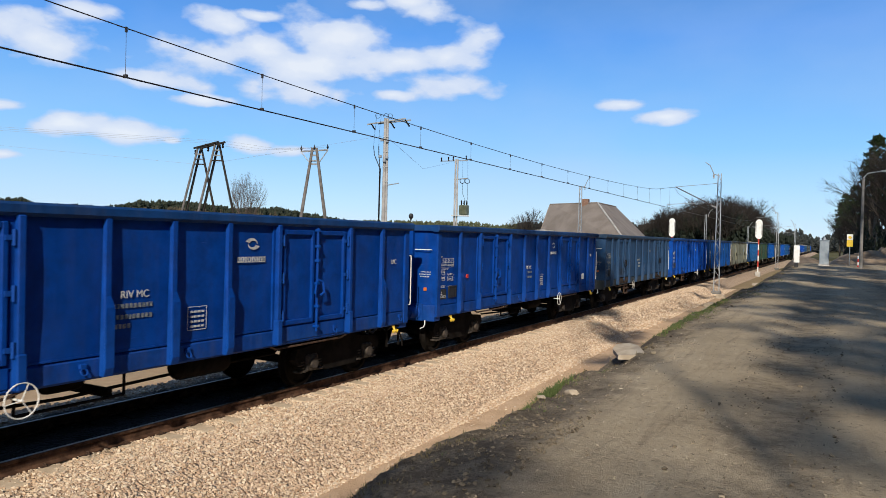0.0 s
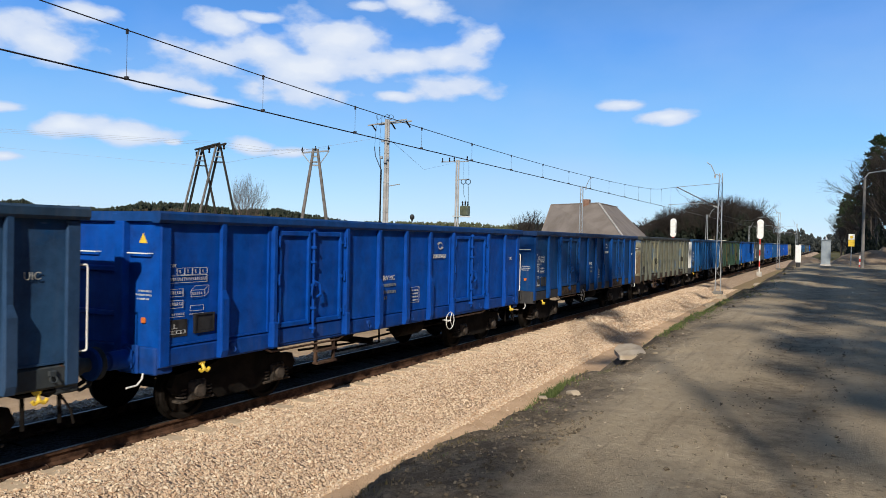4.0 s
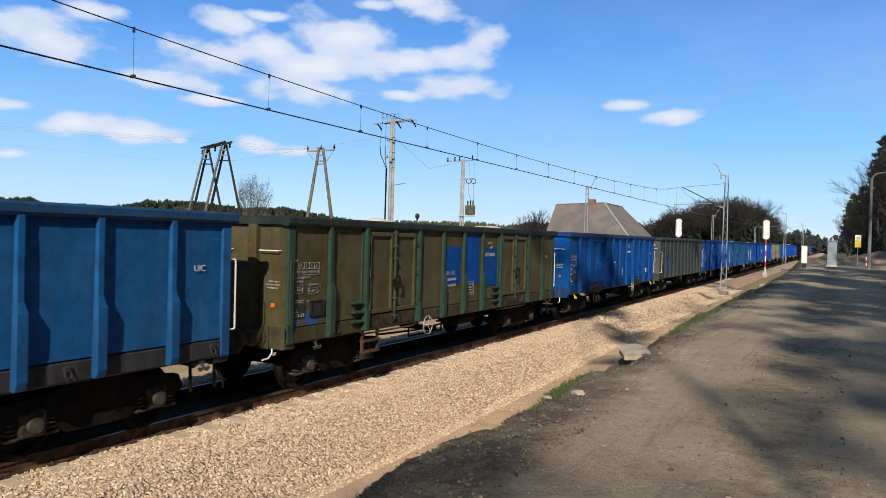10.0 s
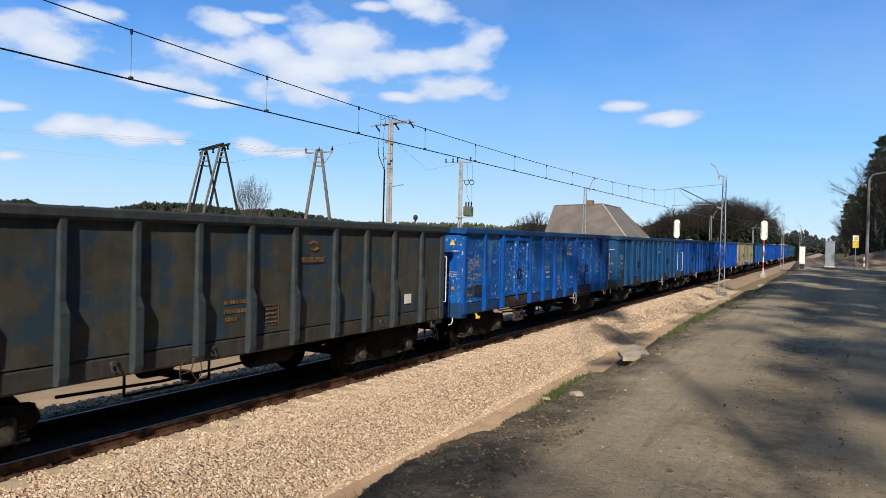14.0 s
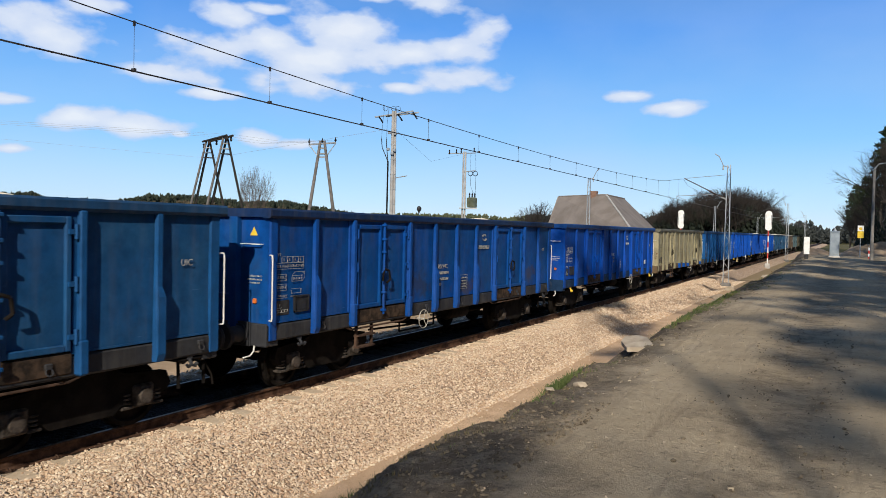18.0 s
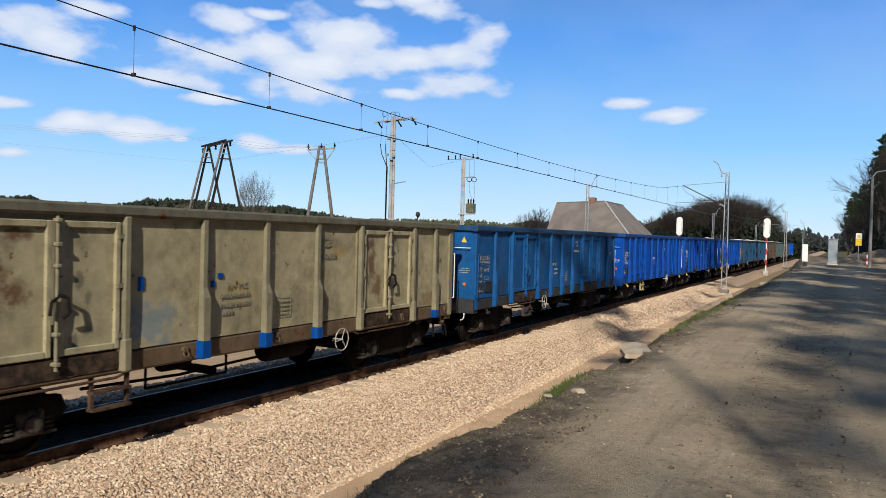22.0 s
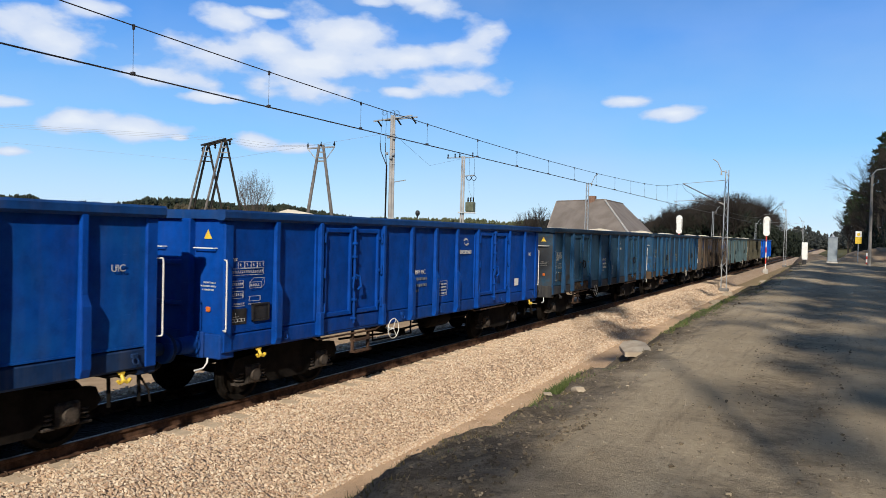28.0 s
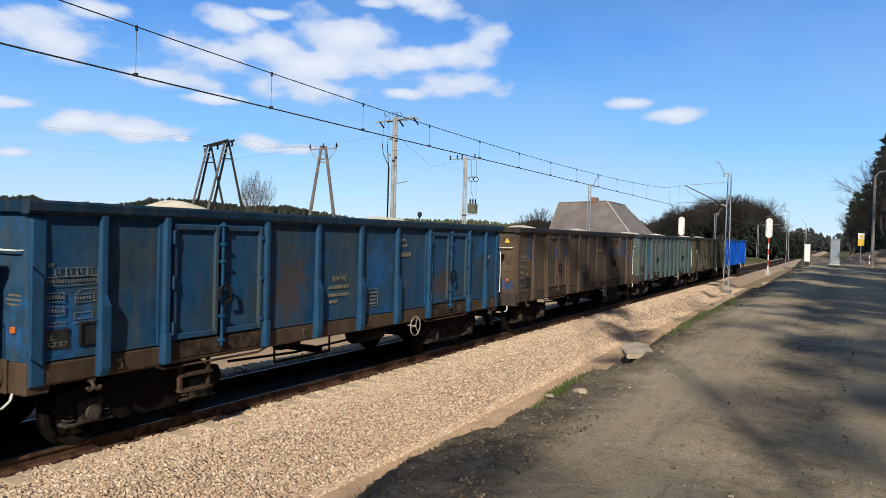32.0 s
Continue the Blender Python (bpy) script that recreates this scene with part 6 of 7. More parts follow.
def twin_a_pole():
    """Old wooden H structure of a power line: two A frames under one crossarm."""
    top = thing("power_pole", "dark wooden twin A frame power pole with a heavy crossarm", "power pole", "power line poles")
    heads = []
    for az, reach, el in ((46.2, 55.0, 6.10), (44.97, 52.0, 6.50)):
        x, y = spot(az, reach)
        z = 2.82 + reach * math.tan(radians(el))
        heads.append(Vector((x, y, z)))
        a = radians(az)
        side = Vector((math.cos(a), math.sin(a), 0))
        for s in (-1.0, 1.0):
            g, h = Vector((x, y, -0.6)) + side * s * 2.15, Vector((x, y, z)) + side * s * 0.12
            part("leg", leg_to(Build(), g, h), M_OLDWOOD if s < 0 else M_WOODPOLE, top)
            if s < 0:
                part("leg", leg_to(Build(), g + side * 0.32 + Vector((-0.2, 0.3, 0)), h + side * 0.12 + Vector((-0.2, 0.3, 0)), 0.1, 0.075), M_WOODPOLE, top)
        for low in (0.45, 0.8, 1.15):
            w = 0.16 + 0.21 * low
            part("brace", Build().rod(Vector((x, y, z - low)) - side * w, Vector((x, y, z - low)) + side * w, 0.045, 6), M_STEEL if low < 0.9 else M_WOODPOLE, top)
    d = (heads[1] - heads[0]).normalized()
    for o in (-0.14, 0.14):
        part("crossarm", Build().rod(heads[0] - d * 0.5 + Vector((o, o, 0.02)), heads[1] + d * 0.75 + Vector((o, o, 0.02)), 0.07, 6), M_WOODPOLE, top, "dark timber crossarm")
    for f in (-0.25, 0.5, 1.3):
        p = heads[0].lerp(heads[1], f)
        part("insulator", Build().lathe(p - Vector((0, 0, 0.08)), (0, 0, -1), [(0, 0.04), (0.1, 0.09), (0.16, 0.04), (0.26, 0.09), (0.32, 0.04)], 8), M_UNDER, top)


def a_pole():
    """Wooden A frame pole with three insulators on a crossarm."""
    az, reach = 37.85, 55.0
    top = thing("power_pole", "dark wooden A frame power pole with three pin insulators", "power pole", "power line poles")
    x, y = spot(az, reach)
    z = 2.82 + reach * math.tan(radians(6.55))
    a = radians(az)
    side = Vector((math.cos(a), math.sin(a), 0))
    c = Vector((x, y, 0))
    for s in (-1.0, 1.0):
        part("leg", leg_to(Build(), c + side * s * 1.55 + Vector((0, 0, -0.7)), c + side * s * 0.14 + Vector((0, 0, z)), 0.15, 0.10), M_OLDWOOD, top)
        part("strut", Build().rod(c + side * s * 0.3 + Vector((0, 0, z - 1.15)), c + side * s * 0.98 + Vector((0, 0, z - 0.22 + 0.1 * s)), 0.035, 6), M_STEEL, top)
    part("crossarm", Build().rod(c - side * 1.0 + Vector((0, 0, z - 0.32)), c + side * 1.0 + Vector((0, 0, z - 0.1)), 0.06, 6), M_STEEL, top)
    for s in (-0.95, 0.0, 0.95):
        part("insulator", Build().lathe(c + side * s + Vector((0, 0, z - 0.22 + 0.1 * s)), (0, 0, 1), [(0, 0.05), (0.1, 0.03), (0.16, 0.09), (0.26, 0.07), (0.34, 0.03), (0.45, 0.02)], 8), M_UNDER, top)
    for low in (0.55, 0.95, 1.2):
        part("brace", Build().rod(c - side * (0.1 + 0.17 * low) + Vector((0, 0, z - low)), c + side * (0.1 + 0.17 * low) + Vector((0, 0, z - low)), 0.06, 6), M_STEEL, top)


twin_a_pole()
a_pole()


def concrete_pole():
    """Tall concrete pole with a slanting crossarm, hanging cables and a thin steel pipe beside it."""
    az, reach = 32.45, 45.0
    top = thing("power_pole", "weathered concrete power pole with crossarm, hanging cables and lamp arm", "power pole", "power line poles")
    x, y = spot(az, reach)
    a = radians(az)
    side = Vector((math.cos(a), math.sin(a), 0))
    c = Vector((x, y, 0))
    z = 2.82 + reach * math.tan(radians(9.1))
    for o, r in ((-0.04, 0.125), (0.14, 0.09)):
        part("shaft", Build().rod(c + side * o + Vector((0, 0, -0.7)), c + side * (o * 0.8) + Vector((0, 0, z - 0.1)), r, 10, r * 0.72), M_POLE, top)
    zz = -0.2
    while zz < z - 1:
        part("rung", Build().rod(c + side * -0.1 + Vector((0, -0.1, zz)), c + side * 0.25 + Vector((0, -0.1, zz)), 0.02, 5), M_STEEL, top)
        zz += 0.9
    part("pipe", Build().rod(c - side * 0.27 + Vector((0, -0.1, -0.7)), c - side * 0.24 + Vector((0, -0.1, 6.9)), 0.05, 8), M_UNDER, top)
    part("crossarm", Build().rod(c - side * 1.15 + Vector((0, 0, z - 0.5)), c + side * 1.2 + Vector((0, 0, z - 0.05)), 0.045, 6), M_STEEL, top)
    part("crossarm", Build().rod(c - side * 0.9 + Vector((0.3, 0.3, z - 0.42)), c + side * 1.1 + Vector((0.3, 0.3, z - 0.12)), 0.045, 6), M_STEEL, top)
    for s, d in ((-0.9, 0.5), (0.25, 0.55), (1.15, 0.6)):
        p = c + side * s + Vector((0, 0, z - 0.3 + 0.15 * s))
        part("strain_insulator", Build().lathe(p, tuple(side * 0.55 + Vector((0, 0, -0.8))), [(0.05 * i, 0.03 + 0.035 * (i % 2)) for i in range(int(d / 0.05))], 8), M_UNDER, top)
    for s, bow in ((-0.60, 0.06), (-0.33, 0.02)):
        p = c + side * s
        thin = [p + side * 0.1 + Vector((0, -0.1, z + 0.1)), p + Vector((0, -0.1, z - 0.9)), p - side * bow + Vector((0, -0.1, 8.15))]
        part("hanging_cable", Build().path(thin, 0.009, 5), M_BLACK, top)
        pts = [p - side * bow + Vector((0, -0.1, 8.25)), p + Vector((0, -0.1, 7.7)), p.lerp(c - side * 0.24, 0.55) + Vector((0, -0.1, 7.25)), c - side * 0.24 + Vector((0, -0.1, 6.85))]
        part("cable_end", Build().path(pts, 0.026, 6), M_BLACK, top)
    for s in (-0.5, 0.0, 0.25):
        part("cable_loop", Build().ring(c + side * s + Vector((0, 0, z + 0.05)), tuple(side.cross(Vector((0, 0, 1)))), 0.15, 0.014, 12, 5), M_BLACK, top)
    part("side_arm", Build().path([c + side * 0.1 + Vector((0, 0, 5.88)), c + side * 0.88 + Vector((0, 0, 6.04))], 0.028, 6), M_STEEL, top)
    for s, zz in ((-0.12, 8.6), (0.22, 8.55), (-0.2, 7.6), (0.2, 7.55), (0.05, 7.35)):
        part("cable_clamp", Build().bevel_box(-0.09, 0.09, -0.16, -0.02, -0.08, 0.08, 0.02), M_STEEL, top, at=Matrix.Translation(c + side * s + Vector((0, -0.1, zz))))


def transformer_pole():
    az, reach = 26.9, 63.0
    top = thing("transformer_pole", "concrete pole with a grey transformer and insulators", "power pole", "power line poles")
    x, y = spot(az, reach)
    a = radians(az)
    side = Vector((math.cos(a), math.sin(a), 0))
    c = Vector((x, y, 0))
    z = 2.82 + reach * math.tan(radians(6.05))
    for o in (-0.11, 0.11):
        part("shaft", Build().rod(c + side * o + Vector((0, 0, -0.7)), c + side * o * 0.8 + Vector((0, 0, z)), 0.095, 8, 0.075), M_POLE, top)
    part("crossarm", Build().rod(c - side * 1.4 + Vector((0, 0, z - 0.2)), c + side * 0.95 + Vector((0, 0, z - 0.1)), 0.04, 6), M_STEEL, top)
    for s in (-1.3, -0.7, -0.3, 0.8):
        part("insulator", Build().lathe(c + side * s + Vector((0, 0, z - 0.12 + 0.1 * s)), (0, 0, 1), [(0, 0.04), (0.1, 0.07), (0.2, 0.04), (0.3, 0.07), (0.38, 0.03)], 8), M_UNDER, top)
    for s in (0.52, 0.94):
        part("cable_loop", Build().ring(c + side * s + Vector((0, 0, z - 1.85)), tuple(side.cross(Vector((0, 0, 1)))), 0.2, 0.03, 12, 5), M_UNDER, top)
        part("hanging_cable", Build().path([c + side * s + Vector((0, 0, z - 0.2)), c + side * s * 1.05 + Vector((0, 0, z - 1.7))], 0.011, 5), M_BLACK, top)
        part("hanging_cable", Build().path([c + side * s + Vector((0, 0, z - 2.05)), c + side * (s + 0.04) + Vector((0, 0, z - 2.9)), c + side * (0.6 + 0.4 * s) + Vector((0, 0, z - 3.55))], 0.013, 5), M_BLACK, top)
    part("crossarm", Build().rod(c - side * 0.2 + Vector((0, 0, z - 1.75)), c + side * 0.95 + Vector((0, 0, z - 1.6)), 0.04, 6), M_STEEL, top)
    t = c + side * 0.72 + Vector((0, 0, z - 4.75))
    tank = part("transformer_tank", Build().bevel_box(-0.34, 0.34, -0.3, 0.3, 0.0, 0.85, 0.05), M_TANK, top, "grey green transformer tank", at=Matrix.Translation(t))
    for i in range(-3, 4):
        part("cooling_fin", Build().box(i * 0.095 - 0.015, i * 0.095 + 0.015, -0.4, -0.3, 0.1, 0.8), M_TANK, tank)
    for s in (-0.25, 0.0, 0.25):
        part("bushing", Build().lathe((s, 0, 0.85), (0, 0, 1), [(0, 0.07), (0.06, 0.05), (0.12, 0.08), (0.2, 0.05), (0.26, 0.08), (0.34, 0.05), (0.42, 0.02)], 8), M_UNDER, tank)
    part("platform", Build().box(-0.35, 1.15, -0.3, 0.3, -0.09, 0.0), M_STEEL, top, at=Matrix.Translation(c + Vector((0, 0, z - 4.77))) @ Matrix.Rotation(a, 4, "Z"))


M_TANK = mat_two("grey_green_enamel", (0.10, 0.12, 0.08), (0.17, 0.19, 0.135), 3, 0.6, 0.1, 0.05)
concrete_pole()
transformer_pole()


def power_lines():
    """Thin conductors that run off from the poles."""
    top = thing("power_line", "thin grey power conductors strung between the poles", "power line")
    a, b = Vector((*spot(37.9, 55), 9.1)), Vector((*spot(45.3, 53.5), 9.0))
    far = a + (a - b) * 6
    for o in (-0.9, 0.0, 0.9):
        v = Vector((0.6, 0.6, 0.12)) * o
        part("conductor", Build().path([b + v + (b - a) * 5, b + v], 0.008, 4), M_STEEL, top)
        mid = (a + b) / 2 + v - Vector((0, 0, 0.3))
        part("conductor", Build().path([b + v, mid, a + v], 0.008, 4), M_STEEL, top)
    c = Vector((*spot(32.45, 45), 8.9))
    part("conductor", Build().path([Vector((*spot(60, 70), 9.4)), Vector((*spot(46, 56), 7.6)), c], 0.008, 4), M_STEEL, top)
    part("conductor", Build().path([c, Vector((*spot(29.5, 52), 7.6)), Vector((*spot(26.9, 63), 9.3))], 0.008, 4), M_STEEL, top)


power_lines()


def globe_lamp():
    x, y = spot(30.34, 46.0)
    top = thing("garden_lamp", "small black lamp post with a round globe", "street lamp", at=pose(x, y, -0.75))
    part("post", Build().rod((0, 0, 0), (0, 0, 4.55), 0.022, 8, 0.018), M_BLACK, top)
    part("globe", Build().lathe((0, 0, 4.55), (0, 0, 1), [(0, 0.03), (0.12, 0.07), (0.2, 0.14), (0.3, 0.15), (0.4, 0.11), (0.45, 0.04)], 14), M_BLACK, top, "dark round lamp globe")


globe_lamp()


def stadium(b, w, h, y0, y1, n=10):
    r = w / 2
    pts = [(r * math.cos(math.pi * i / n), h - r + r * math.sin(math.pi * i / n)) for i in range(n + 1)]
    pts += [(-r * math.cos(math.pi * i / n), r - r * math.sin(math.pi * i / n)) for i in range(n + 1)]
    return b.prism(pts, 1, y0, y1)


def signal(x, y, z0, z_board, height, grp="railway signals"):
    """Colour light signal with a long white backing board on a red and white banded post."""
    top = thing("railway_signal", "railway signal with long white board on a red and white post", "signal", grp, at=pose(x, y, z0))
    lo, n = 0.0, 6
    for i in range(n):
        part("post_band", Build().rod((0, 0, lo), (0, 0, lo + (z_board - z0) / n), 0.065, 10), M_RED if i % 2 else M_WHITE, top)
        lo += (z_board - z0) / n
    board = part("backing_board", stadium(Build(), 0.66, height, -0.05, 0.0), M_WHITE, top, "white oval backing board", at=pose(0, 0, z_board - z0))
    for s in (-0.27, 0.27):
        part("edge_band", Build().box(s - 0.018, s + 0.018, -0.056, -0.05, 0.4, height - 0.4), M_BLACK, board)
    for k in range(3):
        part("lamp_housing", Build().rod((0, 0.0, 0.45 + 0.5 * k), (0, 0.28, 0.45 + 0.5 * k), 0.13, 12), M_BLACK, board)
    part("base", Build().bevel_box(-0.25, 0.25, -0.25, 0.25, -0.5, 0.06, 0.04), M_CONCRETE, top)
    return top


signal(-6.83, 84.0, -0.05, 3.45, 2.05)
signal(-15.8, 84.5, -0.6, 3.50, 2.05)


def white_board():
    x, y = spot(2.17, 60.0)
    z = ground_z(x, y)
    top = thing("track_marker", "white marker board on a black foot beside the track", "marker board", at=pose(x, y, z))
    part("board", Build().bevel_box(-0.19, 0.19, -0.025, 0.025, 0.36, 1.62, 0.02), M_WHITE, top)
    part("foot", Build().bevel_box(-0.13, 0.13, -0.12, 0.12, -0.1, 0.36, 0.03), M_BLACK, top)


def relay_cabinet():
    x, y = spot(0.46, 66.0)
    z = ground_z(x, y)
    top = thing("relay_cabinet", "tall grey blue steel relay cabinet beside the dirt road", "cabinet", at=pose(x, y, z))
    part("housing", Build().bevel_box(-0.34, 0.34, -0.3, 0.3, 0.12, 2.0, 0.03), M_CABINET, top)
    part("roof_cap", Build().bevel_box(-0.38, 0.38, -0.34, 0.34, 2.0, 2.08, 0.02), M_CABINET, top)
    part("cone", Build().lathe((0, 0, 2.08), (0, 0, 1), [(0, 0.14), (0.1, 0.10), (0.26, 0.02)], 10), M_STEEL, top)
    part("door", Build().bevel_box(-0.29, 0.29, -0.32, -0.3, 0.25, 1.9, 0.008), M_CABINET, top)
    part("plinth", Build().bevel_box(-0.4, 0.4, -0.36, 0.36, -0.2, 0.12, 0.03), M_CONCRETE, top)


def yellow_sign():
    x, y = spot(-1.07, 68.0)
    z = ground_z(x, y)
    top = thing("road_sign", "yellow and white sign on a steel post by the road", "sign", at=pose(x, y, z))
    part("post", Build().rod((0, 0, -0.2), (0, 0, 2.5), 0.035, 8), M_STEEL, top)
    part("white_plate", Build().bevel_box(-0.22, 0.22, -0.06, -0.035, 2.1, 2.55, 0.01), M_WHITE, top)
    part("yellow_plate", Build().bevel_box(-0.22, 0.22, -0.06, -0.035, 1.55, 2.09, 0.01), M_YELLOW, top)
    part("emblem", Build().rod((0, -0.066, 2.3), (0, -0.06, 2.3), 0.12, 12), M_YELLOW, top)


def banded_stake():
    x, y = spot(-1.62, 66.0)
    z = ground_z(x, y)
    top = thing("marker_stake", "short red and white marker stake", "stake", at=pose(x, y, z))
    for i in range(4):
        part("band", Build().rod((0, 0, -0.1 + 0.24 * i), (0, 0, 0.14 + 0.24 * i), 0.09, 8), M_WHITE if i % 2 else M_RED, top)


def road_lamp(az, reach, h):
    x, y = spot(az, reach)
    z = ground_z(x, y)
    top = thing("street_lamp", "pale concrete street lamp pole by the forest road", "street lamp", "street lamps", at=pose(x, y, z))
    part("shaft", Build().rod((0, 0, -0.3), (0, 0, h), 0.13, 10, 0.08), M_LAMPPOST, top)
    part("arm", Build().path([(0, 0, h), (0.25, 0, h + 0.35), (1.2, 0, h + 0.5)], 0.035, 6), M_STEEL, top)
    part("lamp_head", Build().bevel_box(1.1, 1.7, -0.12, 0.12, h + 0.44, h + 0.56, 0.03), M_STEEL, top)


M_CABINET = mat_two("grey_blue_enamel", (0.22, 0.26, 0.29), (0.30, 0.34, 0.37), 2, 0.5, 0.1, 0.03)
white_board()
relay_cabinet()
yellow_sign()
banded_stake()
road_lamp(-1.75, 62.0, 6.6)


def house():
    """Old house beyond the track: two steep roof wings that meet in a hip, low walls."""
    top = thing("house", "old house with a steep grey brown sheet roof and chimney", "house")

    def at(az, reach, z):
        return Vector((*spot(az, reach), z))
    A, B, C = at(19.6, 79.6, 6.6), at(16.04, 74.6, 6.6), at(14.7, 82.6, 6.6)
    N, E1, E2 = at(13.75, 65.5, 2.6), at(20.53, 76.5, 2.6), at(11.88, 81, 2.6)
    bk = at(17.2, 88, 2.6)

    def slab(name, pts, label=""):
        pts = [Vector(p) for p in pts]
        n = (pts[1] - pts[0]).cross(pts[2] - pts[0]).normalized()
        if n.z < 0:
            n = -n
        b = Build()
        k = len(pts)
        b.v = [tuple(p) for p in pts] + [tuple(p - n * 0.12) for p in pts]
        b.f = [tuple(range(k)), tuple(range(2 * k - 1, k - 1, -1))] + [(i, (i + 1) % k, k + (i + 1) % k, k + i) for i in range(k)]
        return part(name, b, M_ROOF, top, label)
    slab("roof_slope", (A, B, N, E1), "grey brown roof slope")
    slab("roof_slope", (B, C, E2, N))
    slab("roof_slope", (A, E1, bk))
    slab("roof_slope", (C, bk, E2))
    slab("roof_slope", (A, bk, C, B))
    part("hip_cap", Build().rod(B, N, 0.09, 6), M_CONCRETE, top, "pale hip cap")
    part("ridge_cap", Build().rod(A, B, 0.08, 6), M_ROOF, top)
    part("ridge_cap", Build().rod(B, C, 0.08, 6), M_ROOF, top)
    for p, q in ((E1, N), (N, E2), (E2, bk), (bk, E1)):
        m = (E1 + N + E2 + bk) / 4
        p, q = p.lerp(m, 0.06), q.lerp(m, 0.06)
        b = Build()
        b.v = [(p.x, p.y, -0.8), (q.x, q.y, -0.8), (q.x, q.y, 2.65), (p.x, p.y, 2.65)]
        i = (m - (p + q) / 2).normalized() * 0.3
        b.v += [(x + i.x, y + i.y, z) for x, y, z in b.v]
        b.f = [(0, 1, 2, 3), (7, 6, 5, 4), (0, 4, 5, 1), (2, 6, 7, 3), (0, 3, 7, 4), (1, 5, 6, 2)]
        part("wall", b, M_CONCRETE, top, "grey plastered wall")
    c = A.lerp(B, 0.75)
    part("chimney", Build().bevel_box(-0.35, 0.35, -0.35, 0.35, -0.6, 0.42, 0.03), M_ROOFDARK, top, "brick chimney", at=Matrix.Translation(c))


M_ROOFDARK = mat_two("old_brick", (0.16, 0.09, 0.06), (0.24, 0.14, 0.10), 5, 0.9)
house()

# ---- plants ----


def bare_tree_mesh(seed, height, spread, levels=4, twigs=5, bark=None, buds=0.0):
    """Leafless tree: a tapered trunk mesh and a crown of limbs and twigs, with swelling buds of the given size."""
    rng = random.Random(seed)
    trunk, crown = Build(), Build()

    def grow(p, d, length, r, lev):
        q = p + d * length
        (trunk if lev == 0 else crown).rod(p, q, r, 7 if lev == 0 else 4 if lev < 3 else 3, r * 0.68, cap=False)
        if lev >= levels:
            for _ in range(twigs):
                e = (d + Vector((rng.uniform(-1, 1), rng.uniform(-1, 1), rng.uniform(-0.5, 0.9))) * 0.9).normalized()
                s = q - d * length * rng.uniform(0, 0.6)
                tip = s + e * length * rng.uniform(0.5, 1.1)
                crown.rod(s, tip, r * 0.45, 3, r * 0.15, cap=False)
                if buds:
                    u, w = e.orthogonal().normalized() * buds * 0.5, e * buds * 1.3
                    crown.v += [tuple(tip - u), tuple(tip + u), tuple(tip + w)]
                    crown.f.append((len(crown.v) - 3, len(crown.v) - 2, len(crown.v) - 1))
            return
        n = 3 if lev else 5
        for i in range(n):
            a = 2 * math.pi * (i + rng.random() * 0.6) / n
            out = Vector((math.cos(a), math.sin(a), 0)) * spread
            e = (d * rng.uniform(0.7, 1.1) + out * rng.uniform(0.45, 0.9)).normalized()
            s = p + d * length * rng.uniform(0.55, 1.0)
            grow(s, e, length * rng.uniform(0.55, 0.78), r * 0.52, lev + 1)
        grow(q, (d + Vector((rng.uniform(-1, 1), rng.uniform(-1, 1), 0.4)) * 0.2).normalized(), length * 0.65, r * 0.62, lev + 1)
    grow(Vector((0, 0, -0.2)), Vector((0.03, 0.02, 1)).normalized(), height * 0.38, height * 0.016, 0)
    return trunk.mesh("trunk", M_BARK, fix=False), crown.mesh("crown", bark or M_TWIG, fix=False)


def pine_mesh(seed, height, bare=0.45, clumps=150, wide=2.2, girth=0.013):
    """Scots pine: a bare trunk, whorled limbs and clumps of needles with gaps between them."""
    rng = random.Random(seed)
    trunk, limbs = Build(), Build()
    trunk.rod((0, 0, -0.3), (0.1, 0.05, height * 0.6), height * girth, 8, height * girth * 0.62, cap=False)
    trunk.rod((0.1, 0.05, height * 0.6), (0.0, 0.1, height * 0.98), height * girth * 0.62, 6, 0.02, cap=False)
    V, F = [], []
    for _ in range(clumps):
        t = rng.random() ** 0.8
        z = height * (bare + (1 - bare) * t)
        reach = wide * (1 - t) ** 0.6 * rng.uniform(0.35, 1.0) + 0.2
        a = rng.uniform(0, 6.283)
        c = Vector((math.cos(a) * reach, math.sin(a) * reach, z + reach * 0.12))
        if rng.random() < 0.35:
            limbs.rod((0, 0, z - 0.2), c, 0.035, 3, 0.012, cap=False)
        size = rng.uniform(0.3, 0.65)
        for _ in range(9):
            d = Vector((rng.gauss(0, 1), rng.gauss(0, 1), rng.gauss(0.2, 0.7))).normalized() * size
            s = d.orthogonal().normalized() * size * 0.28
            o = c + Vector((rng.gauss(0, 0.3), rng.gauss(0, 0.3), rng.gauss(0, 0.18))) * size
            k = len(V)
            V += [tuple(o - s), tuple(o + s), tuple(o + d)]
            F.append((k, k + 1, k + 2))
    crown = Build()
    crown.v, crown.f = V, F
    return trunk.mesh("trunk", M_BARK, fix=False), limbs.mesh("branching", M_BARK, fix=False), crown.mesh("crown", M_NEEDLE, fix=False)


def tree(meshes, names, label, category, group, x, y, z, turn, scale, name):
    ob = thing(name, label, category, group)
    for n, me in zip(names, meshes):
        part(n, me, None, ob)
    ob.matrix_basis = Matrix.Translation((x, y, z)) @ Matrix.Rotation(turn, 4, "Z") @ Matrix.Scale(scale, 4)
    return ob


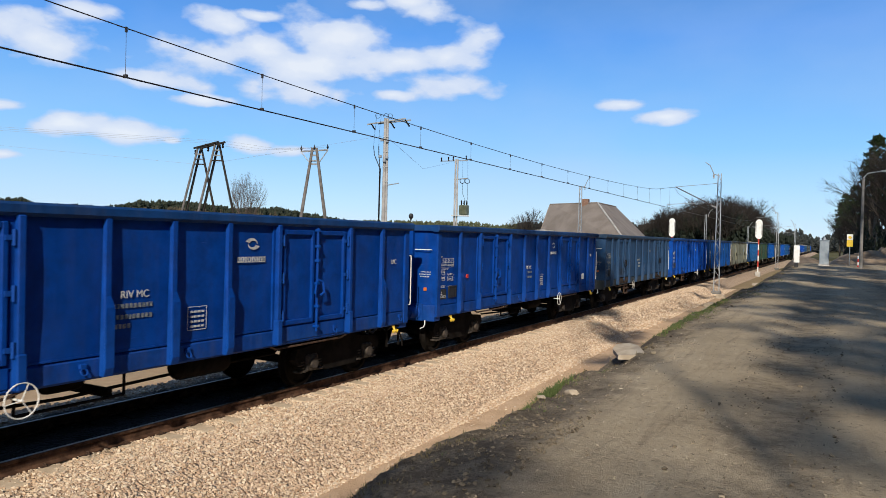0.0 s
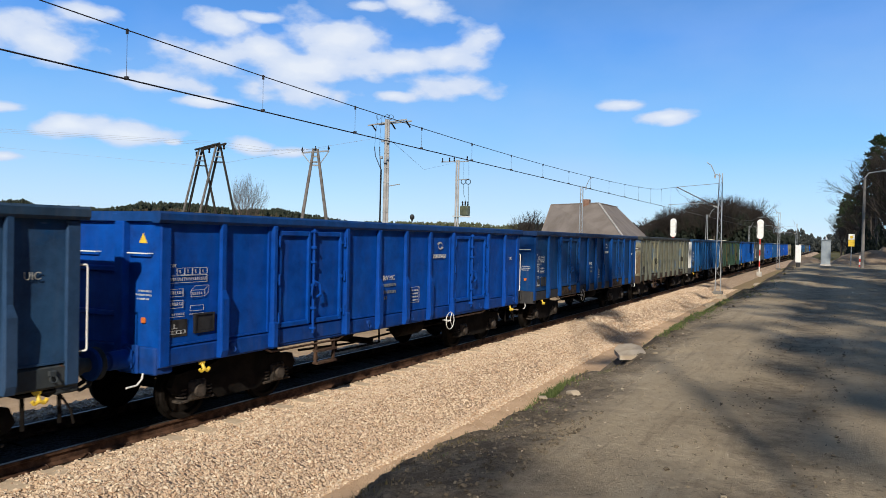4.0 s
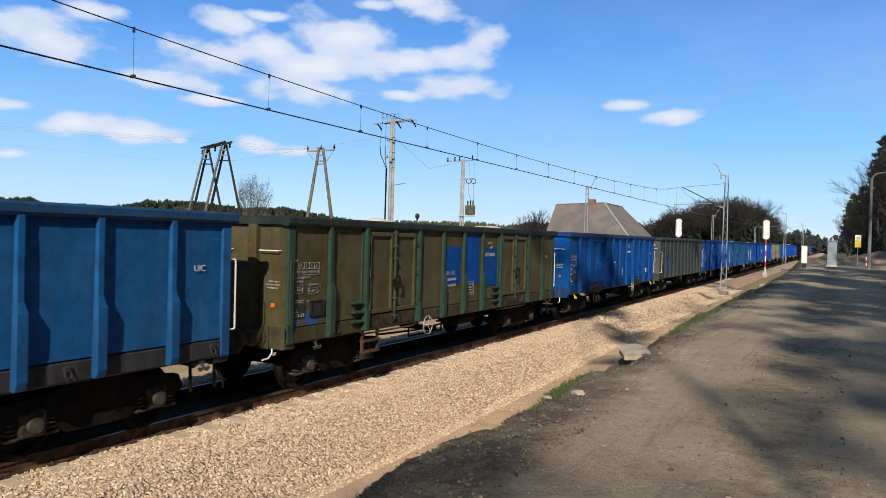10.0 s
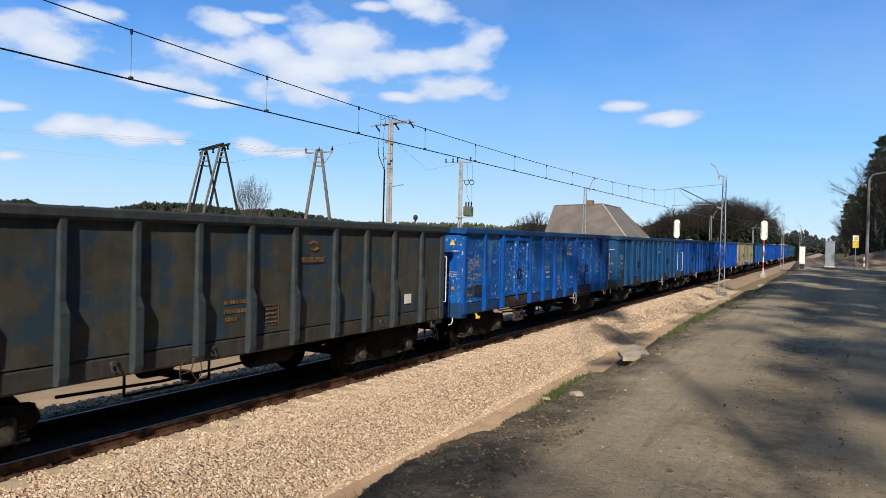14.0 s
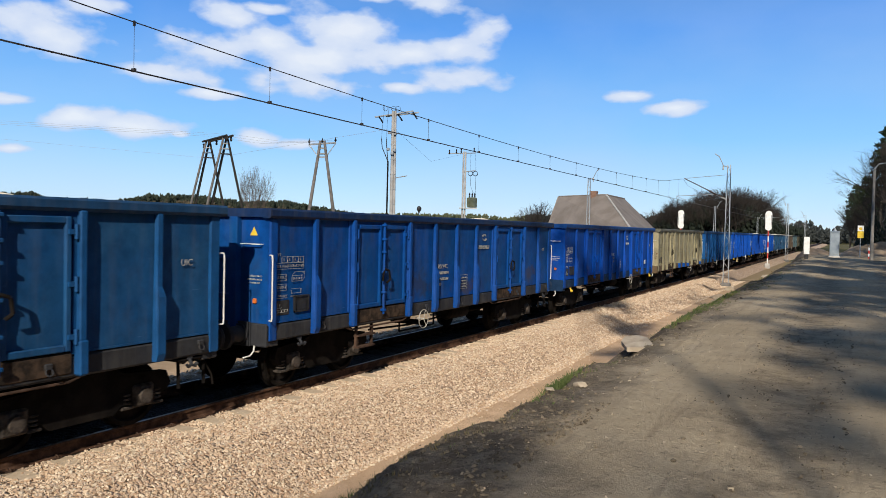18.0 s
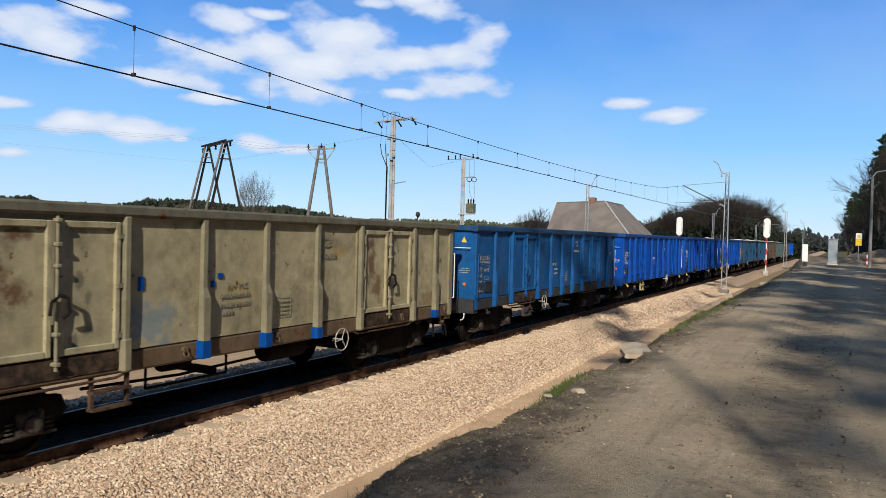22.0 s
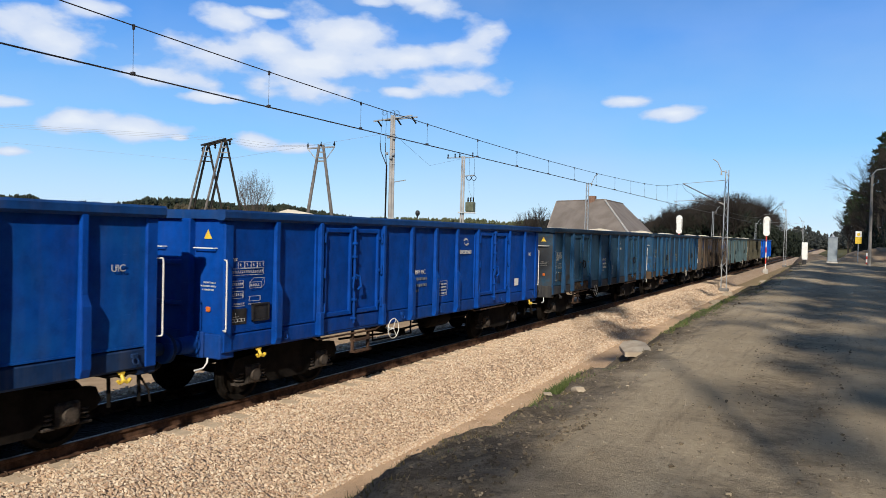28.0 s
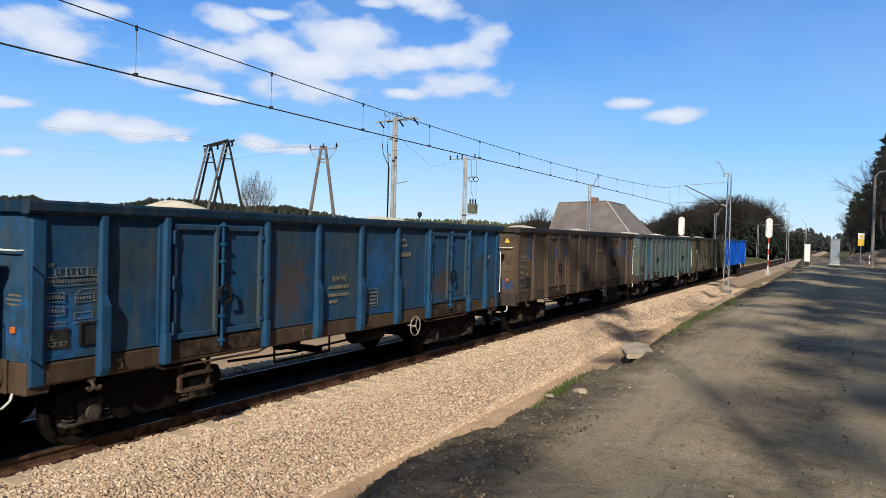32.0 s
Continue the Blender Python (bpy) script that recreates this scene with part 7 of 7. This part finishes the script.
BARE = [bare_tree_mesh(3, 12, 0.9), bare_tree_mesh(8, 12, 0.7), bare_tree_mesh(21, 12, 1.0)]
SMALL = [bare_tree_mesh(5, 6.5, 0.95, 4, 6, M_PALETWIG, 0.045), bare_tree_mesh(14, 6.5, 0.5, 4, 4)]
AIRY = [pine_mesh(19, 17, 0.55, 26, 2.9, 0.0045), pine_mesh(23, 17, 0.6, 22, 3.2, 0.0045), pine_mesh(27, 17, 0.70, 26, 2.6, 0.0026)]
FINE = [bare_tree_mesh(17, 12, 0.5, 5, 3)]
PINES = [pine_mesh(2, 16), pine_mesh(6, 17, 0.5, 130, 2.0), pine_mesh(11, 15, 0.38, 170, 2.6)]


def stepped(table, az):
    """Height in degrees between the given azimuths."""
    for (a, ea), (b, eb) in zip(table, table[1:]):
        if a >= az >= b:
            return ea + (eb - ea) * (a - az) / (a - b)
    return table[0][1] if az > table[0][0] else table[-1][1]


WOOD_TOP = ((14.0, 0.9), (13.0, 1.2), (10.7, 2.4), (8.7, 3.05), (6.4, 3.2), (5.3, 2.85), (4.5, 2.0), (3.8, 1.3), (2.6, 1.2))
HILL_TOP = ((80, 1.6), (59.3, 1.8), (57.7, 2.0), (56.8, 1.6), (54.6, 1.65), (52.4, 1.55), (50.2, 2.03), (48.3, 2.12), (45.9, 2.0), (43.1, 1.78), (40.6, 1.93), (38.9, 1.65), (36.3, 1.28), (34.6, 1.12), (32.0, 0.8), (28.0, 0.7))


def wood_crest(az, r):
    """Height of the bare wood's top seen along the track."""
    return 2.82 + r * math.tan(radians(stepped(WOOD_TOP, az) + 0.12 * wobble(az * 1.7, 3.0, 1.0)))


def hill_crest(az, r):
    """Height of the forest's skyline on the hills beyond the meadow."""
    return 2.82 + r * math.tan(radians(stepped(HILL_TOP, az) + 0.08 * wobble(az * 2.3, 7.0, 1.0)))


def meadow_crest(az, r):
    return 2.82 + r * math.tan(radians(1.25 + 0.2 * wobble(az * 0.4, 5.0, 1.0)))


def woods():
    rng = random.Random(77)
    two, three = ("trunk", "crown"), ("trunk", "branching", "crown")
    # single trees beyond the track
    x, y = spot(42.85, 70)
    tree(SMALL[0], two, "bare spreading tree in the meadow", "tree", "", x, y, -0.7, 0.3, 1.3, "bare_tree").matrix_basis @= Matrix.Diagonal((0.46, 0.46, 1.12, 1.0))
    for az, r, s in ((21.75, 90, 1.1), (20.95, 91, 1.2)):
        x, y = spot(az, r)
        tree(SMALL[1], two, "slim bare tree beside the house", "tree", "trees beside the house", x, y, -0.7, az, s, "bare_tree")
    for az, r, s in ((44.1, 74, 0.55), (41.5, 72, 0.6), (40.6, 76, 0.5), (35.6, 84, 0.62), (34.9, 88, 0.6), (34.0, 92, 0.5)):
        x, y = spot(az, r)
        tree(SMALL[int(r) % 2], two, "low bare shrub in the meadow", "shrub", "meadow shrubs", x, y, -0.7, az, s * 1.25, "shrub")
    # bare wood left of the far track
    for i in range(70):
        az = 12.6 - 8.3 * (i + rng.random() * 0.8) / 70
        r = rng.uniform(170, 215)
        x, y = spot(az, r)
        h = wood_crest(az, r) - ground_z(x, y)
        tree(BARE[i % 3], two, "leafless tree of a dark spring wood", "tree", "bare wood beyond the track", x, y, ground_z(x, y) - 0.1, rng.uniform(0, 6), h / 10.8 * rng.uniform(0.85, 1.05), "bare_tree")
    # wood beside the road
    for i in range(34):
        y = 72 + 150 * (i / 34) ** 1.25 + rng.uniform(-2, 2)
        edge = 3.9 if y < 85 else 3.9 - 2.6 * min(1, (y - 85) / 90)
        x = edge + rng.uniform(0, 3.5) + (2.2 if i % 3 and y < 120 else 0.4)
        s = rng.uniform(0.72, 0.98)
        if i % 3 or i < 3:
            tree((BARE[1], FINE[0], BARE[0])[i % 3], two, "bare roadside tree at the edge of the wood", "tree", "wood beside the road", x, y, ground_z(x, y), rng.uniform(0, 6), s * 1.02, "bare_tree")
        else:
            tree(PINES[i % 3], three, "dark green pine at the edge of the wood", "pine", "wood beside the road", x, y, ground_z(x, y), rng.uniform(0, 6), s, "pine_tree")
    # trees along the road whose shadows fall across it
    for i in range(30):
        x = (12.6, 8.4, 16.5)[i] if i < 3 else 12.5 + 11.0 * ((i * 0.618) % 1.0)
        y = (-8.0, 15.0, -25.0)[i] if i < 3 else -46.0 + 3.9 * (i - 3) + rng.uniform(-1.0, 1.0)
        s = 1.45 + 0.25 * rng.random()
        tree(AIRY[i % 2], three, "tall thin crowned pine beside the dirt road", "pine", "wood beside the road", x, y, ground_z(x, y), i * 1.3, s, "pine_tree")
    tree(AIRY[2], three, "tall thin crowned pine beside the dirt road", "pine", "wood beside the road", 6.4, -11.0, ground_z(6.4, -11.0), 0.7, 1.6, "pine_tree")
    for x, y in ((13.5, -6.0), (15.5, 2.0)):
        tree(PINES[1], three, "tall dense pine beside the dirt road", "pine", "wood beside the road", x, y, ground_z(x, y), x, 1.55, "pine_tree")
    for i, (x, y) in enumerate(((7.0, 33.0), (9.6, 37.5), (7.4, 42.0), (10.6, 7.5), (9.6, 14.5))):
        tree(PINES[i % 3], three, "dark green pine beside the dirt road", "pine", "wood beside the road", x, y, ground_z(x, y), i * 1.7, 0.95, "pine_tree")
    x, y = spot(-4.1, 96)
    tree(BARE[2], two, "tall bare tree at the edge of the wood", "tree", "wood beside the road", x, y, ground_z(x, y), 1.0, 1.3, "bare_tree")


woods()


def far_forest(name, label, a0, a1, r0, r1, count, h0, h1, seed, mats=None, crest=None, tufts=7):
    """Distant forest as one sheet of many small ragged crowns."""
    rng = random.Random(seed)
    V, F = [], []
    for _ in range(count):
        az, r = rng.uniform(a0, a1), rng.uniform(r0, r1)
        x, y = spot(az, r)
        z = ground_z(x, y) - 0.4
        h = (crest(az, r) - z) * rng.uniform(h0, h1) if crest else rng.uniform(h0, h1) * (1 + 0.35 * wobble(az * 0.9, seed, 1.0))
        w = h * rng.uniform(0.16, 0.30)
        for tuft in range(tufts):
            v = 0.12 + 0.70 * (tuft + rng.random()) / tufts
            spread = w * math.sin(math.pi * min(1.0, 0.15 + 0.95 * v)) * 0.8
            cx, cy, cz = x + rng.uniform(-1, 1) * spread, y + rng.uniform(-1, 1) * spread, z + h * v
            k, n, ww = len(V), 5, w * rng.uniform(0.45, 0.75) * (1.15 - 0.6 * v) * (7 / tufts) ** 0.6
            for i in range(n):
                a = 2 * math.pi * (i + rng.random() * 0.7) / n
                q = ww * rng.uniform(0.6, 1.2)
                V.append((cx + q * math.cos(a), cy + q * math.sin(a), cz + rng.uniform(-0.05, 0.05) * h))
            V.append((cx + rng.uniform(-0.3, 0.3) * ww, cy, cz + h * rng.uniform(0.10, 0.18) * (7 / tufts) ** 0.5))
            V.append((cx, cy, cz - h * 0.12 * (7 / tufts) ** 0.5))
            F += [(k + i, k + (i + 1) % n, k + n) for i in range(n)] + [(k + (i + 1) % n, k + i, k + n + 1) for i in range(n)]
    me = bpy.data.meshes.new(name)
    me.from_pydata(V, [], F)
    me.materials.append(mats or M_NEEDLE)
    return tagged(new(name, me), label, "forest", kind="stuff")


far_forest("far_forest", "dark green conifer forest on the hills beyond the meadow", 28, 76, 300, 400, 4200, 0.80, 1.2, 4, M_OLIVEWOOD, hill_crest, 12)
far_forest("far_forest", "brown leafless trees among the hill forest", 30, 76, 262, 300, 700, 0.55, 0.95, 14, M_BROWNWOOD, hill_crest, 12)
far_forest("far_forest", "pale olive spring wood on a low far hill", 18, 34, 500, 620, 900, 0.7, 1.15, 15, M_PALEWOOD, meadow_crest, 12)
far_forest("far_forest", "dark undergrowth and young pines in the bare wood", 2.4, 12.4, 172, 212, 1100, 0.5, 0.97, 24, M_HILLWOOD, wood_crest, 40)
def unseen_side_wood():
    """Dense unseen wood across the dirt road behind the tall pines, dims the skylight."""
    rng = random.Random(55)
    for i in range(64):
        x, y = 15.0 + 3.4 * (i % 4) + rng.uniform(-1.2, 1.2), -78.0 + 2.05 * i + rng.uniform(-1.5, 1.5)
        tree(PINES[i % 3], ("trunk", "branching", "crown"), "unseen dark green pine added beside the road to dim skylight", "pine", "wood beside the road", x, y, ground_z(x, y), i * 2.1, rng.uniform(0.75, 1.0), "pine_tree")


unseen_side_wood()


def wood_floor_crest(az, r):
    return 2.82 + r * math.tan(radians(17 + 5 * wobble(az * 0.2, 2.0, 1.0)))


# out-of-view undergrowth, added to keep low sky light off the wagon sides
far_forest("undergrowth", "unseen dense undergrowth and saplings added to block low skylight", -150, -22, 30, 44, 900, 0.5, 1.0, 61, M_HILLWOOD, wood_floor_crest, 26)
far_forest("far_forest", "hazy treeline far along the track", -12, 22, 420, 560, 1300, 8.5, 13.5, 9, M_FARWOOD, None, 20)
far_forest("far_forest", "dark undergrowth at the edge of the roadside wood", -8, -1.0, 90, 240, 420, 2.0, 5.5, 12, M_HILLWOOD, None, 44)


def grass(name, label, material, spots, seed):
    """Tufts of blades; spots: y0, y1, x0, x1, number, height."""
    rng = random.Random(seed)
    V, F = [], []
    for y0, y1, x0, x1, number, h in spots:
        for _ in range(number // 7):
            cx, cy = rng.uniform(x0, x1), rng.uniform(y0, y1)
            for _ in range(7):
                x, y = cx + rng.gauss(0, 0.035), cy + rng.gauss(0, 0.05)
                z = ground_z(x, y) - 0.01
                a, k = rng.uniform(0, 6.283), len(V)
                hh = h * rng.uniform(0.5, 1.2)
                lean = Vector((rng.gauss(0, 0.35), rng.gauss(0, 0.35), 1)) * hh
                s = Vector((math.cos(a), math.sin(a), 0)) * 0.006
                p = Vector((x, y, z))
                V += [tuple(p - s), tuple(p + s), tuple(p + lean * 0.55 + s * 0.7), tuple(p + lean)]
                F += [(k, k + 1, k + 2), (k, k + 2, k + 3)]
    me = bpy.data.meshes.new(name)
    me.from_pydata(V, [], F)
    me.materials.append(material)
    return tagged(new(name, me), label, "grass", kind="stuff")


grass("grass_tufts", "fresh green grass tufts on the bank beside the road", M_GRASS, (
    (7.9, 9.1, -3.3, -2.85, 1900, 0.10), (9.0, 10.6, -3.35, -3.05, 500, 0.06), (7.2, 10.4, -3.5, -2.6, 420, 0.05), (8.9, 11.5, -3.35, -2.9, 260, 0.05), (4.4, 7.8, -3.9, -3.45, 520, 0.085), (4.9, 5.5, -3.85, -3.6, 320, 0.11), (6.2, 6.7, -3.85, -3.6, 220, 0.09), (5.0, 7.5, -3.4, -2.4, 200, 0.035),
    (14.5, 24.5, -3.6, -2.75, 6500, 0.075), (18, 30, -3.6, -2.4, 900, 0.05), (12.5, 17, -3.5, -2.7, 300, 0.06), (26, 40, -3.6, -2.0, 1000, 0.07), (40, 60, -5.5, -3.4, 900, 0.12), (60, 85, -5.0, -3.0, 1200, 0.14)), 31)
grass("dry_grass", "short dry grass along the road edge", M_DRYGRASS, (
    (3, 12, -3.2, -2.6, 1100, 0.05), (12, 34, -3.5, -2.7, 1500, 0.06), (40, 90, -5.0, -2.2, 1800, 0.12)), 32)


def rock(name, label, x, y, sx, sy, sz, seed, material):
    rng = random.Random(seed)
    bm = bmesh.new()
    for _ in range(26):
        v = Vector((rng.gauss(0, 1), rng.gauss(0, 1), rng.gauss(0, 1))).normalized()
        p = max(abs(v.x), abs(v.y), abs(v.z))
        v = v.lerp(v / p, 0.55)
        bm.verts.new((v.x * sx, v.y * sy, v.z * sz))
    hull = bmesh.ops.convex_hull(bm, input=bm.verts)
    bmesh.ops.delete(bm, geom=[e for e in hull["geom_interior"] if isinstance(e, bmesh.types.BMVert)], context="VERTS")
    me = bpy.data.meshes.new(name)
    bm.to_mesh(me)
    bm.free()
    me.materials.append(material)
    ob = tagged(new(name, me), label, "stone", "stones along the road edge")
    ob.matrix_basis = Matrix.Translation((x, y, ground_z(x, y) + sz * 0.25)) @ Matrix.Rotation(rng.uniform(0, 3), 4, "Z")


def verge_stones():
    slab = thing("concrete_slab", "broken pale concrete slab lying on the road edge", "slab", "stones along the road edge", at=pose(-2.80, 11.7, ground_z(-2.80, 11.7) + 0.055, 5, -5, 20))
    b = Build().prism([(-0.20, -0.36), (0.08, -0.42), (0.21, -0.26), (0.19, 0.21), (0.07, 0.43), (-0.15, 0.38), (-0.24, 0.07)], 2, -0.035, 0.035)
    part("slab_body", b, M_PALESLAB, slab)
    for i, (x, y, r) in enumerate(((-3.3, 12.6, 0.09), (-3.05, 10.5, 0.07), (-3.4, 13.6, 0.11), (-2.6, 8.2, 0.06), (-2.75, 7.6, 0.045), (-3.15, 10.1, 0.08), (-5.2, 38.0, 0.28), (-5.6, 41.0, 0.3), (-4.6, 46.0, 0.3), (-4.2, 52.0, 0.26), (-3.9, 49.0, 0.22), (-5.9, 47.5, 0.3))):
        rock("rubble_piece", "pale broken concrete rubble on the bank", x, y, r * 1.4, r, r * 0.6, 300 + i, M_PALESLAB)
    rng = random.Random(9)
    for i in range(46):
        y = rng.uniform(3.2, 26)
        x = rng.uniform(-3.1, -2.3) if i % 3 else rng.uniform(-2.3, 2.6)
        r = rng.uniform(0.03, 0.055) if i % 9 == 1 and x < -2.3 else rng.uniform(0.008, 0.02)
        rock("field_stone", "small pale stone on the dirt road edge", x, y, r * 1.3, r, r * 0.7, 100 + i, M_SLAB if i % 2 else M_EARTH)


M_EARTH = mat_two("dug_earth", (0.20, 0.145, 0.095), (0.30, 0.225, 0.15), 1.2, 0.95, 0, 0.8, 9)
M_PALESLAB = mat_two("pale_concrete_slab", (0.36, 0.29, 0.21), (0.50, 0.42, 0.31), 3, 0.95, 0, 0.5, 14)
M_SLAB = mat_two("pale_slab", (0.25, 0.20, 0.135), (0.35, 0.29, 0.20), 4, 0.95, 0, 0.4, 18)
verge_stones()


def earth_heap(name, label, x, y, rx, ry, h, seed):
    n = 22
    b = Build()
    for j in range(n + 1):
        for i in range(n + 1):
            u, v = -1 + 2 * i / n, -1 + 2 * j / n
            d = math.hypot(u, v)
            px, py = x + u * rx, y + v * ry
            e = h * max(0.0, 1 - d * d) * (0.75 + 0.5 * wobble(px + seed, py, 0.9) + 0.25 * wobble(px, py + seed, 3.0))
            b.v.append((px, py, ground_z(px, py) + e - 0.05))
    b.f = [(j * (n + 1) + i, j * (n + 1) + i + 1, (j + 1) * (n + 1) + i + 1, (j + 1) * (n + 1) + i) for j in range(n) for i in range(n)]
    tagged(new(name, b.mesh(name, M_EARTH, smooth=True)), label, "earth mound", "mounds of dug earth")


earth_heap("earth_mound", "heap of dug brown earth at the road edge", 3.3, 78, 3.6, 5.0, 1.5, 1)
earth_heap("earth_mound", "low heap of sandy earth near the track", -2.6, 78, 1.9, 5.0, 0.75, 5)
earth_heap("earth_mound", "low heap of sandy earth near the track", 1.0, 74, 1.2, 2.6, 0.6, 8)

# ---- what moves ----
# metres gone by the train at every full second
GONE = (0.0, 9.1, 18.18, 27.24, 36.27, 45.24, 54.19, 63.15, 72.16, 81.23, 90.32, 99.39, 108.42, 117.42, 126.37, 135.27, 144.14,
        152.95, 161.73, 170.46, 179.19, 187.91, 196.62, 205.32, 213.98, 222.55, 231.02, 239.35, 247.52, 255.54, 263.46, 271.26, 278.92)


def gone(t):
    i = min(int(t), 31)
    return GONE[i] + (GONE[i + 1] - GONE[i]) * (t - i)


def motions():
    """The train rolls towards the camera; its wheels turn with it."""
    for k, top in enumerate(WAGONS):
        walk(top, [(t, pose(TRACK_X, START_Y + PITCH * k + SHIFT.get(k, 0) - GONE[t], 0)) for t in range(33)])
    times = [i / 15 for i in range(32 * 15 + 1)]
    leaders = {}
    for w in AXLES:
        y = round(w.location.y, 2)
        if y not in leaders:
            walk(w, [(t, pose(0, y, 0.46, math.degrees(gone(t) / 0.46))) for t in times])
            leaders[y] = w.animation_data
        else:
            w.rotation_mode = "QUATERNION"
            keys = w.animation_data_create()
            keys.action = leaders[y].action
            keys.action_slot = leaders[y].action_slot


motions()
